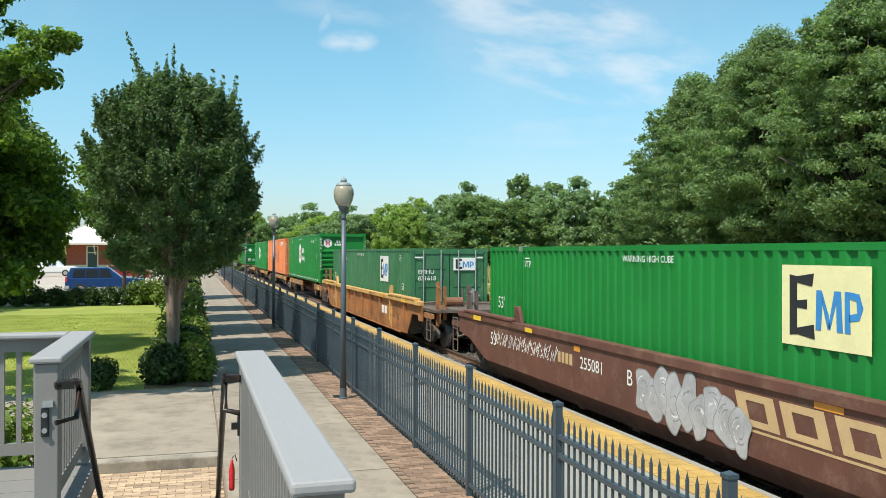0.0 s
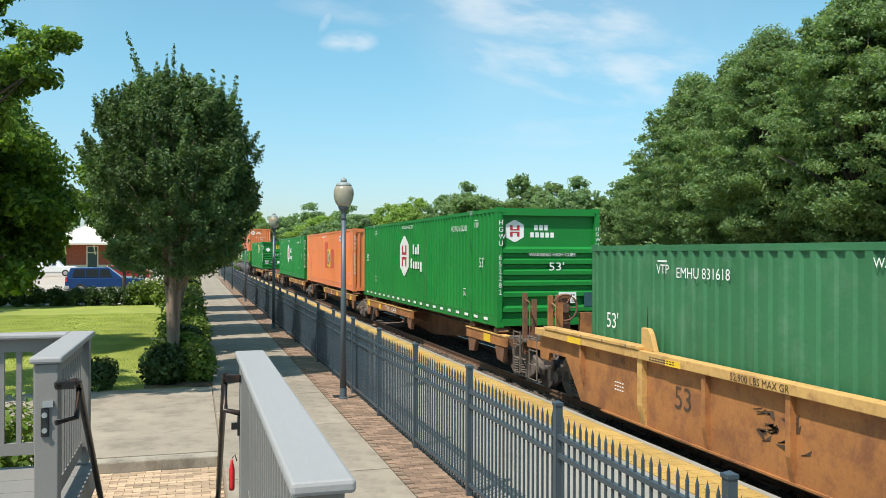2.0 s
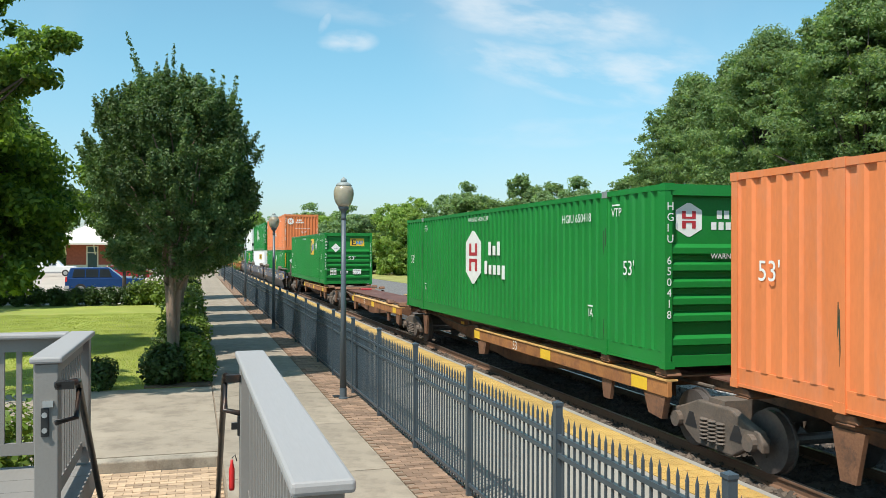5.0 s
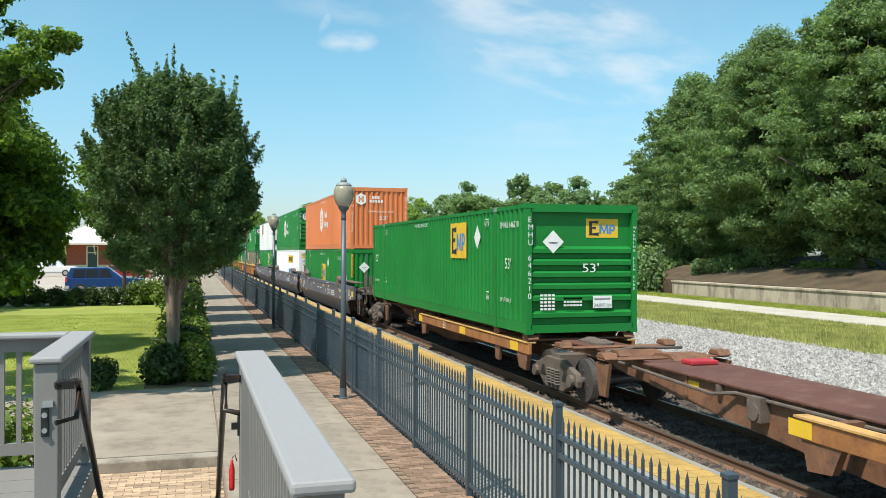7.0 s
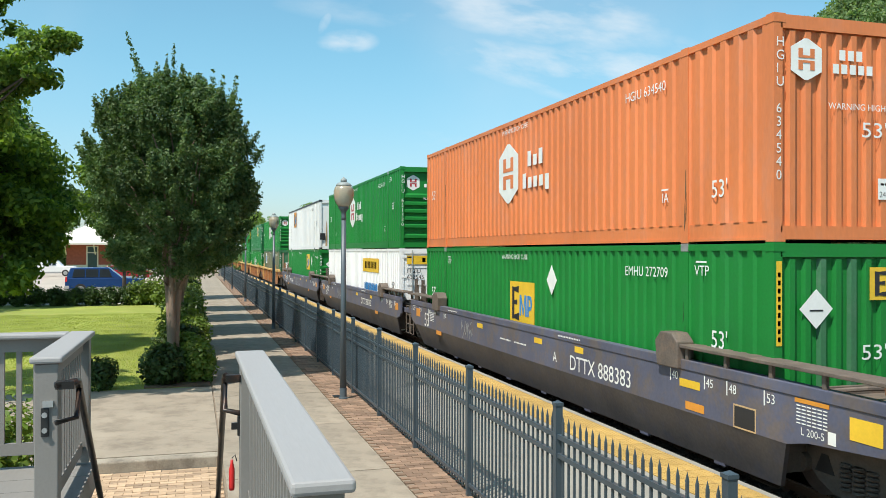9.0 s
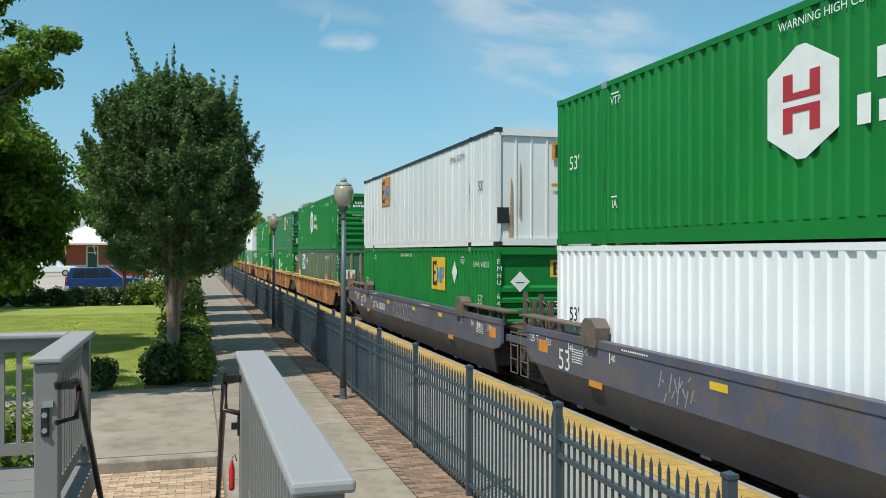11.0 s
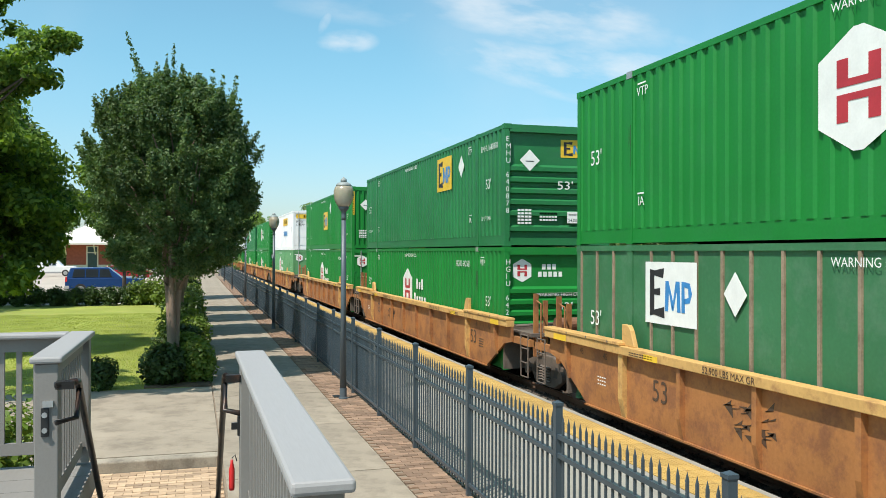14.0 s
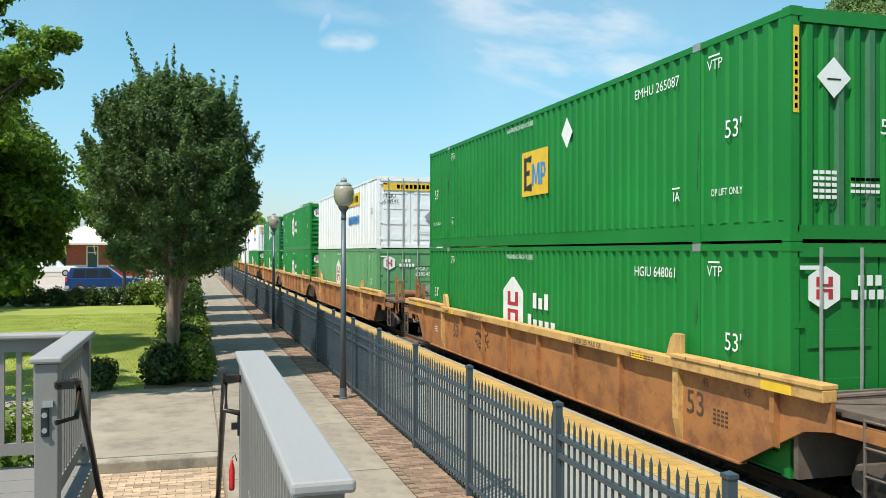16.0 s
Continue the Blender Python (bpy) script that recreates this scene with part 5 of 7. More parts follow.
container(48.1, FLAT, GREEN, "bright green container with white hexagon logo and white dashes", "ribs", "hex", dashes=True, code="HGWU 652282")
container(66.9, FLAT, ORANGE, "faded orange container with small yellow logo panel", "vert", "orange_block", code="EMHU 201718")
container(84.7, FLAT, GREEN, "bright green container with white hexagon logo", "ribs", "hex", code="HGIU 650418")
container(119.6, FLAT, GREEN, "green container with yellow logo and white diamond placard", "ribs", "block", placard=True, code="EMHU 646210")
BLUE_LABEL = "dusty blue grey well car with orange patches"
for k, s in enumerate((140.85, 160.5, 180.2)):
    well_car(s, "blue", BLUE_LABEL, "coupler" if k == 0 else "joint", "coupler" if k == 2 else "joint", True, k == 2)
container(140.85, LOW, GREEN, "green container with yellow logo and yellow corner post", "vert", "block", placard=True, yellow_post=True, logo_u=-9.0, logo_v=1.05, code="EMHU 272709")
container(140.85, UP, ORANGE, "faded orange container with white hexagon logo on top", "vert", "hex", code="HGIU 634540")
container(160.5, LOW, WHITE_CLEAN, "white container with a yellow sign panel", "doors", "sign")
container(160.5, UP, GREEN, "green container with white hexagon logo on top", "ribs", "hex", code="HGIU 651330")
container(180.2, LOW, GREEN, "green container with yellow logo and diamond placard", "ribs", "block", placard=True, code="EMHU 640351")
container(180.2, UP, WHITE_BOX, "rust streaked white container with small orange logo", "plain", "small_block", sheet=True, dirty=DECAL_K, code="EMHU 637719")
YEL = "weathered yellow brown well car with ribbed sides"
sets = [(203.6, GREEN_DULL, "ribs", "block", RUST_STRIP, GREEN, "hex"), (223.6, GREEN, "ribs", "hex_cut", None, GREEN_DARK, "block"),
        (243.2, GREEN, "doors", "hex_cut", None, GREEN, "block2")]
for k, (s, p1, e1, l1, st, p2, l2) in enumerate(sets):
    well_car(s, "yellow", YEL, "coupler" if k == 0 else "joint", "coupler" if k == 2 else "joint", True, k == 2)
    container(s, LOW, p1, code={0: "EMHU 831392", 1: "HGIU 642621", 2: "HGIU 648061"}[k], label="faded green container with dusty brown ribs" if st else "green container with white hexagon logo in a well", end="vert" if st else e1, logo=l1, strips=st, pale=bool(st), logo_u=-13.6 if st else None, placard=bool(st))
    container(s, UP, p2, code={0: "HGIU 503153", 1: "EMHU 640878", 2: "EMHU 265087"}[k], label="green container with hexagon logo on top" if l2 == "hex" else "green container with yellow logo on top", end="vert" if l2 == "block2" else "ribs", logo="block" if l2 != "hex" else "hex", placard=l2 != "hex", yellow_post=l2 == "block2", logo_u=-8.6 if l2 == "block2" else None, logo_v=1.0 if l2 == "block2" else 1.55)
# the tail of the train
tail = [(267.0, GREEN_PALE, WHITE_CLEAN), (286.9, GREEN, GREEN), (306.6, GREEN, GREEN_DARK),
        (330.5, GREEN, WHITE_CLEAN), (350.2, WHITE_CLEAN, WHITE_CLEAN), (370.0, WHITE_CLEAN, WHITE_CLEAN),
        (393.5, GREEN, WHITE_CLEAN), (413.2, WHITE_CLEAN, WHITE_CLEAN), (433.0, WHITE_CLEAN, WHITE_CLEAN),
        (457.0, WHITE_CLEAN, WHITE_CLEAN), (477.0, WHITE_CLEAN, WHITE_CLEAN), (497.0, WHITE_CLEAN, WHITE_CLEAN),
        (521.0, WHITE_CLEAN, None), (541.0, WHITE_CLEAN, None), (561.0, WHITE_CLEAN, None), (585.0, WHITE_CLEAN, None), (605.0, WHITE_CLEAN, None)]
for k, (s, p1, p2) in enumerate(tail):
    well_car(s, "yellow" if k < 6 else "blue", YEL if k < 6 else BLUE_LABEL, "coupler" if k % 3 == 0 else "joint", "coupler" if k % 3 == 2 else "joint", True, k % 3 == 2)
    for p, z in ((p1, LOW), (p2, UP)):
        if p:
            white = p is WHITE_CLEAN
            container(s, z, p, "white container with a yellow sign panel" if white else "pale green container with white hexagon logo" if p is GREEN_PALE else "green container with a white logo",
                      "doors" if white or p is GREEN_PALE else "ribs", "sign" if white else "hex" if z == UP or p is GREEN_PALE else "hex_cut", plain=k > 2, sheet=white)

# ---------------- fence ----------------
FX, PITCH_F = 3.0, 2.43
POST0 = 4.27 - 3 * PITCH_F
N_FINE, N_FAR = 15, 44


fence = thing("platform_fence", "blue grey steel picket fence with pointed tips", "fence")
fence_rail = Mesh().box(-0.02, 0.02, 0.033, PITCH_F - 0.033, -0.02, 0.02).data("fence_rail")
m = Mesh().box(-0.009, 0.009, -0.009, 0.009, 0.06, 1.31)
m.add([(-0.009, -0.009, 1.31), (0.009, -0.009, 1.31), (0.009, 0.009, 1.31), (-0.009, 0.009, 1.31), (0, 0, 1.37)], [(0, 1, 4), (1, 2, 4), (2, 3, 4), (3, 0, 4)])
picket = m.data("picket")
shaft = Mesh().box(-0.032, 0.032, -0.032, 0.032, 0, 1.44).data("fence_post")
post_cap = Mesh().box(-0.038, 0.038, -0.038, 0.038, 1.44, 1.465).add([(-0.034, -0.034, 1.465), (0.034, -0.034, 1.465), (0.034, 0.034, 1.465), (-0.034, 0.034, 1.465), (0, 0, 1.485)], [(0, 1, 4), (1, 2, 4), (2, 3, 4), (3, 0, 4)]).data("post_cap")
far_pickets = Mesh()
for i in range(N_FAR):
    y = POST0 + i * PITCH_F
    p = part("fence_post", shaft, FENCE_PAINT, fence)
    p.location = (FX, y, 0)
    part("post_cap", post_cap, FENCE_PAINT, p)
    if i == N_FAR - 1:
        break
    for z in (0.13, 1.02, 1.18):
        part("fence_rail", fence_rail, FENCE_PAINT, fence).location = (FX, y, z)
    for k in range(21):
        yy = y + (k + 1) * PITCH_F / 22
        if 1 < i < N_FINE:
            part("picket", picket, FENCE_PAINT, fence).location = (FX, yy, 0)
        else:
            far_pickets.box(FX - 0.009, FX + 0.009, yy - 0.009, yy + 0.009, 0.06, 1.36)
tagged(part("far_picket", far_pickets, FENCE_PAINT, fence), kind="stuff")

# ---------------- street lamps ----------------


def street_lamp(x, y):
    p = thing("street_lamp", "dark grey post lamp with frosted acorn globe", "street lamp", "lamps along the walkway")
    part("base", Mesh().lathe([(0.085, 0), (0.085, 0.02), (0.068, 0.03), (0.066, 0.2)], sides=16), LAMP_PAINT, p, smooth=False)
    part("pole", Mesh().tube([(0, 0, 0.2), (0, 0, 3.40)], [0.062, 0.043], 14), LAMP_PAINT, p, smooth=True)
    part("collar", Mesh().lathe([(0.05, 3.36), (0.052, 3.40), (0.044, 3.43), (0.046, 3.50), (0.075, 3.54), (0.098, 3.565), (0.102, 3.60)], sides=18), LAMP_PAINT, p, "dark cast collar", smooth=True)
    part("globe", Mesh().lathe([(0.10, 3.6), (0.145, 3.66), (0.175, 3.74), (0.19, 3.83), (0.187, 3.90), (0.168, 3.96), (0.14, 3.99)], sides=24), GLOBE, p, "frosted acrylic acorn globe", smooth=True)
    cap = part("cap", Mesh().lathe([(0.145, 3.985), (0.15, 4.0), (0.13, 4.03), (0.09, 4.055), (0.055, 4.065)], sides=20), FINIAL, p, "grey metal cap", smooth=True)
    part("finial", Mesh().lathe([(0.05, 4.06), (0.062, 4.085), (0.055, 4.115), (0.03, 4.135), (0.005, 4.16)], sides=16), FINIAL, cap, smooth=True)
    p.location = (x, y, 0)
    return p


lamp = street_lamp(2.70, 15.8)
for y in (30.9, 48.2, 65.0, 82.0, 99.0):
    copy_thing(lamp, pose(2.76, y, 0))
tagged(solid("access_cover", Mesh().box(2.55, 2.75, 15.95, 16.15, -0.01, 0.012), HINGE, "small dark metal cover in the brick strip", "cover"))

# ---------------- the deck, its rails and stairs ----------------
DZ = 1.13
deck = thing("wooden_deck", "grey painted wooden deck with diagonal boards", "deck")
m = Mesh().box(-4.5, 0.5, -4, 5.4, DZ - 0.2, DZ - 0.03).box(-4.5, -0.72, 5.4, 7.15, DZ - 0.2, DZ - 0.03)
part("deck_frame", m, DECK, deck)
for x in (-4.3, -2.5, -0.85, 0.35):
    for y in (-3.5, 0.5, 5.3):
        part("deck_leg", Mesh().box(x - 0.06, x + 0.06, y - 0.06, y + 0.06, -0.17, DZ - 0.2), DECK, deck)
for i in range(34):
    y = -3.95 + i * 0.33
    part("deck_board", Mesh().add([(x, yy + (x + 0.72) * -0.0, z) for z in (DZ - 0.03, DZ) for x, yy in ((-4.5, y), (-0.72, y), (-0.72, y + 0.322), (-4.5, y + 0.322))],
                                  [(3, 2, 1, 0), (4, 5, 6, 7), (0, 1, 5, 4), (1, 2, 6, 5), (2, 3, 7, 6), (3, 0, 4, 7)]), DECK, deck) if y < 6.9 else None
for i in range(28):
    y = -3.95 + i * 0.33
    part("deck_board", Mesh().box(-0.716, 0.5, y, y + 0.322, DZ - 0.03, DZ), DECK, deck)
for i in range(6):
    z = DZ - (i + 1) * 0.186
    part("step", Mesh().box(-0.70, 0.22, 5.42 + i * 0.27, 5.70 + i * 0.27, z - 0.04, z), DECK, deck)
part("stringer", Mesh().prism([(5.42, DZ - 0.25), (5.42, DZ - 0.05), (7.05, -0.1), (7.05, -0.17), (6.75, -0.17)], -0.712, -0.705, "x"), DECK, deck)


def railing(label, cap, posts, runs):
    """A deck railing: cap boxes, posts (x, y), and runs of balusters from one point to another."""
    r = thing("deck_railing", label, "railing", "railings of the deck")
    for c in cap:
        part("cap_rail", c, DECK_CAP, r, "pale grey flat cap rail", bevel=0.012)
    for x, y in posts:
        part("post", Mesh().box(x - 0.065, x + 0.065, y - 0.065, y + 0.065, DZ + 0.002, 2.086), DECK, r, bevel=0.006)
    for (xa, ya), (xb, yb) in runs:
        n = int(math.hypot(xb - xa, yb - ya) / 0.115)
        dx, dy = (0.02, 0) if abs(yb - ya) > abs(xb - xa) else (0, 0.02)
        x0, x1, y0, y1 = min(xa, xb), max(xa, xb), min(ya, yb), max(ya, yb)
        part("sub_rail", Mesh().box(x0 - dx * 1.2, x1 + dx * 1.2, y0 - dy * 1.2, y1 + dy * 1.2, 1.99, 2.085), DECK, r)
        part("bottom_rail", Mesh().box(x0 - dx, x1 + dx, y0 - dy, y1 + dy, DZ + 0.08, DZ + 0.17), DECK, r)
        for i in range(1, n):
            x, y = xa + (xb - xa) * i / n, ya + (yb - ya) * i / n
            part("baluster", Mesh().box(x - 0.018, x + 0.018, y - 0.018, y + 0.018, DZ + 0.17, 1.99), DECK, r)
    return r


CZ = (2.09, 2.13)
right_rail = railing("grey painted wooden railing with broad cap beside the stairs", [Mesh().box(0.25, 0.43, 2.29, 5.46, *CZ)], [(0.34, 2.40), (0.34, 5.36)], [((0.34, 2.48), (0.34, 5.28))])
left_rail = railing("grey painted wooden corner railing with square balusters", [Mesh().box(-0.92, -0.74, 5.42, 7.15, *CZ), Mesh().box(-4.5, -0.922, 6.97, 7.15, *CZ)],
                    [(-0.83, 5.51), (-0.83, 7.06), (-4.4, 7.06)], [((-0.83, 5.59), (-0.83, 6.98)), ((-4.32, 7.06), (-0.91, 7.06))])


def stair_rail(x, sgn, post_x):
    p = thing("stair_handrail", "worn black steel pipe handrail on the stair post", "handrail", "handrails of the stairs")
    top = [(post_x, 5.30, 1.98), (x, 5.36, 1.99), (x, 5.47, 1.975), (x, 6.75, 0.95), (x, 6.95, 0.80), (x, 6.95, -0.12)]
    part("pipe", Mesh().tube(top, 0.021, 10), BLACK_PIPE, p, smooth=True)
    part("lower_pipe", Mesh().tube([(post_x, 5.33, 1.76), (x, 5.42, 1.77), (x, 5.52, 1.94)], 0.017, 8), BLACK_PIPE, p, smooth=True)
    part("flange", Mesh().box(min(x, post_x), max(x, post_x), 5.30, 5.36, 1.955, 2.0), BLACK_PIPE, p)
    part("foot_plate", Mesh().box(x - 0.06, x + 0.06, 6.89, 7.01, -0.168, -0.15), BLACK_PIPE, p)
    return p


stair_rail(-0.66, 1, -0.76)
stair_rail(0.19, -1, 0.28)


def gate_latch(x, y, face):
    p = thing("gate_latch", "black gate latch plate with bright bolts", "latch", "latches of the deck gate")
    if face == "y":
        part("plate", Mesh().box(x - 0.022, x + 0.022, y - 0.014, y, 1.66, 1.83), HINGE, p, bevel=0.004)
        for z in (1.70, 1.79):
            part("bolt", Mesh().prism([(x + 0.016 * math.cos(a), z + 0.016 * math.sin(a)) for a in [k * math.pi / 4 for k in range(8)]], y - 0.03, y - 0.014, "y"), BRIGHT, p)
        part("strike", Mesh().box(x - 0.012, x + 0.045, y - 0.02, y, 1.835, 1.87), BRIGHT, p)
    else:
        part("plate", Mesh().box(x - 0.014, x, y - 0.025, y + 0.025, 1.62, 1.74), HINGE, p, bevel=0.004)
        part("bolt", Mesh().box(x - 0.05, x - 0.014, y - 0.012, y + 0.012, 1.66, 1.70), HINGE, p)


gate_latch(-0.835, 5.445, "y")
gate_latch(0.275, 5.36, "x")
ext = thing("red_bottle", "small red plastic bottle hung beside the stair post", "bottle")
part("body", Mesh().lathe([(0.016, 0), (0.018, 0.02), (0.018, 0.13), (0.009, 0.17), (0.009, 0.19)], sides=14), RED_PLASTIC, ext, smooth=True)
part("strap", Mesh().tube([(0, 0, 0.2), (0.02, 0, 0.22), (0.03, 0, 0.18)], 0.004, 6), HINGE, ext)
ext.location = (0.235, 5.5, 1.25)

# ---------------- trees and shrubs ----------------


def leaves(lobes, n, size, seed, up=0.3, shell=0.55, flat=1.0, long=1.7, tri=False):
    """A mesh of n small leaves over lobes (x, y, z, rx, ry, rz)."""
    rng = np.random.default_rng(seed)
    lo = np.array(lobes, float)
    wgt = (lo[:, 3] * lo[:, 5]) ** 1.0
    pick = rng.choice(len(lo), n, p=wgt / wgt.sum())
    d = rng.normal(size=(n, 3))
    d /= np.linalg.norm(d, axis=1)[:, None]
    rad = shell + (1.22 - shell) * rng.random(n) ** 0.75
    pos = lo[pick, :3] + d * lo[pick, 3:] * rad[:, None]
    nor = d * 0.7 + rng.normal(size=(n, 3)) * 0.55 + np.array([0, 0, up])
    nor /= np.linalg.norm(nor, axis=1)[:, None]
    a = np.cross(nor, rng.normal(size=(n, 3)))
    a /= np.linalg.norm(a, axis=1)[:, None]
    b = np.cross(nor, a)
    sc = (size * rng.uniform(0.6, 1.4, n))[:, None]
    if tri:
        v = np.stack([pos - a * sc * long * 0.5, pos + a * sc * long * 0.4 - b * sc * 0.5, pos + a * sc * long * 0.4 + b * sc * 0.5 + nor * sc * 0.2], 1).reshape(-1, 3)
        me = bpy.data.meshes.new("leaves")
        me.vertices.add(3 * n), me.loops.add(3 * n), me.polygons.add(n)
        me.vertices.foreach_set("co", v.astype(np.float32).ravel())
        me.loops.foreach_set("vertex_index", np.arange(3 * n, dtype=np.int32))
        me.polygons.foreach_set("loop_start", np.arange(0, 3 * n, 3, dtype=np.int32))
        me.update(calc_edges=True)
        return me
    v = np.stack([pos - a * sc * long * 0.5, pos - b * sc * 0.42 + nor * sc * 0.12, pos + a * sc * long * 0.5, pos + b * sc * 0.42 + nor * sc * 0.12], 1).reshape(-1, 3)
    me = bpy.data.meshes.new("leaves")
    me.vertices.add(4 * n), me.loops.add(4 * n), me.polygons.add(n)
    me.vertices.foreach_set("co", v.astype(np.float32).ravel())
    me.loops.foreach_set("vertex_index", np.arange(4 * n, dtype=np.int32))
    me.polygons.foreach_set("loop_start", np.arange(0, 4 * n, 4, dtype=np.int32))
    me.update(calc_edges=True)
    return me


def crown_lobes(seed, z0, z1, r, n, size, shape=0.45, squash=0.7, lean=(0, 0)):
    """Lobes over an egg-shaped crown from z0 to z1 of greatest radius r."""
    rng = random.Random(seed)
    out = []
    for i in range(n):
        h = rng.random() ** 0.9
        prof = math.sin(math.pi * min(1, max(0.03, h)) ** shape) ** 0.75
        a = rng.uniform(0, 2 * math.pi)
        q = r * prof * rng.uniform(0.45, 0.95)
        s = size * rng.uniform(0.65, 1.3)
        z = z0 + (z1 - z0) * h
        out.append((q * math.cos(a) + lean[0] * h, q * math.sin(a) + lean[1] * h, min(z, z1 - s * 0.3), s, s, s * squash))
    return out


def wood(lobes, trunk_h, r0, seed, stems=1, limbs=14, spread=0.25):
    """A tapered trunk or several stems, and limbs that reach into the lobes."""
    rng = random.Random(seed)
    m, pieces = Mesh(), []
    tops = []
    for k in range(stems):
        a = 2 * math.pi * k / max(stems, 1) + 0.4
        o = spread if stems > 1 else 0.0
        path = [(o * 0.3 * math.cos(a), o * 0.3 * math.sin(a), 0), (o * 0.55 * math.cos(a), o * 0.55 * math.sin(a), trunk_h * 0.45),
                (o * 1.3 * math.cos(a) + rng.uniform(-0.05, 0.05), o * 1.3 * math.sin(a), trunk_h), (o * 2.6 * math.cos(a), o * 2.6 * math.sin(a), trunk_h * 1.6)]
        m.tube(path, [r0 * 1.25, r0, r0 * 0.8, r0 * 0.45], 10)
        tops.append(path)
        if stems > 1:
            pieces.append(("stem", m))
            m = Mesh()
    for k in range(limbs):
        l = rng.choice(lobes)
        base = Vector(tops[k % stems][2]).lerp(Vector(tops[k % stems][3]), rng.random())
        tip = Vector(l[:3])
        mid = base.lerp(tip, 0.5) + Vector((rng.uniform(-0.2, 0.2), rng.uniform(-0.2, 0.2), 0.15 * abs(tip.z - base.z)))
        m.tube([base, mid, tip], [r0 * 0.42, r0 * 0.22, r0 * 0.06], 6)
        if stems > 1:
            pieces.append(("limb", m))
            m = Mesh()
    return pieces or [("trunk", m)]


def tree(name, label, x, y, z, lobes, n, size, leaf, bark, trunk_h, r0, seed, stems=1, limbs=14, spread=0.25, group="", z_rot=0, **kw):
    t = thing(name, label, "tree", group)
    for piece, m in wood(lobes, trunk_h, r0, seed, stems, limbs, spread):
        part(piece, m, bark, t, smooth=True)
    part("crown", leaves(lobes, n, size, seed, **kw), leaf, t)
    t.location = (x, y, z)
    return t


# the crape myrtle beside the walkway
def vase(seed, z0, z1, r, n, size):
    """Lobes over a vase-shaped crown, with leafy shoots that stand out of it."""
    rng = random.Random(seed)

    def wide(h):
        return r * np.interp(h, (0, 0.12, 0.35, 0.62, 0.82, 1.0), (0.55, 0.80, 0.95, 1.0, 0.82, 0.42))
    out = []
    for k in range(n):
        h = rng.random() ** 0.9
        a, q = rng.uniform(0, 6.28), wide(h) * rng.uniform(0.05, 1.0) ** 0.5
        s = size * rng.uniform(0.35, 1.1)
        out.append((q * math.cos(a), q * math.sin(a), z0 + (z1 - z0) * h, s, s, s * rng.uniform(0.6, 1.0)))
    for k in range(n // 2):
        h = rng.random() ** 0.6
        a, q = rng.uniform(0, 6.28), wide(h) * (rng.uniform(0.8, 1.0) if h < 0.9 else rng.random() ** 0.5)
        base = Vector((q * math.cos(a), q * math.sin(a), z0 + (z1 - z0) * h))
        way = Vector((math.cos(a) * (1.15 - h), math.sin(a) * (1.15 - h), 0.35 + 0.9 * h)).normalized()
        reach = rng.uniform(0.2, 0.6) * (1.35 if k % 5 == 0 else 0.85)
        for f, s in ((0.0, 0.15), (0.3, 0.11), (0.55, 0.09), (0.8, 0.06), (1.0, 0.035)):
            p = base + way * reach * f
            out.append((p.x, p.y, p.z, s, s, s * 1.2))
    return out


def crape(label, x, y, seed, r, top, n, leaf_size, shoots=()):
    lb = vase(seed, 2.25, top, r, 560, 0.22)
    for sx, sz in shoots:
        for k in range(12):
            lb.append((sx * (1 - 0.035 * k), 0, sz - 0.11 * k, 0.02 + 0.009 * k, 0.02 + 0.009 * k, 0.075))
    tree("crape_myrtle", label, x, y, 0.02, lb, n, leaf_size, LEAF_CRAPE, BARK_SMOOTH, 1.75, 0.08, seed, 3, 16, 0.10, shell=0.0, tri=True)
crape("dark green crape myrtle with several pale stems", -0.42, 19.15, 3, 1.74, 6.3, 150000, 0.041, ((-0.95, 7.35), (0.0, 7.15), (-0.15, 6.95)))
# the next two are added, hidden behind the first, to shade the walkway
crape("mostly hidden crape myrtle that shades the walkway", -0.5, 24.3, 24, 1.8, 5.9, 45000, 0.08)
crape("mostly hidden crape myrtle that shades the walkway", -0.45, 35.0, 25, 1.8, 5.9, 26000, 0.10)
crape("mostly hidden crape myrtle that shades the walkway", -0.45, 29.5, 21, 1.9, 6.0, 40000, 0.09)
crape("mostly hidden crape myrtle that shades the walkway", -0.45, 41.0, 22, 1.8, 5.8, 24000, 0.11)
crape("mostly hidden crape myrtle that shades the walkway", -0.45, 52.0, 23, 1.7, 5.6, 20000, 0.12)
# the maples by the lawn
mn = [(q[0] - 2.3, q[1], q[2], q[3], q[4], q[5]) for q in crown_lobes(33, 5.5, 9.8, 2.9, 62, 0.42, 0.7, 0.6)]
rb = random.Random(35)
for cx, cy, cz, wx, wz, k in ((1.5, -0.3, 5.8, 0.42, 0.40, 24), (1.85, -0.3, 5.95, 0.30, 0.26, 12), (2.3, -0.3, 6.4, 0.12, 0.14, 6), (1.2, 0.0, 7.05, 0.26, 0.30, 12), (1.15, 0.2, 5.1, 0.26, 0.22, 10)):
    for i in range(k):
        s = rb.uniform(0.13, 0.26)
        mn.append((cx + rb.gauss(0, wx * 0.6), cy + rb.gauss(0, 0.4), cz + rb.gauss(0, wz * 0.6), s, s, s * 0.7))
tree("maple_tree", "bright green maple overhanging the street", -4.55, 16.3, 0.0, mn, 34000, 0.075, LEAF_MAPLE, BARK, 3.0, 0.16, 34, 1, 26, shell=0.3)
ml = crown_lobes(31, 2.9, 7.5, 3.6, 130, 0.55, 0.7, 0.75)
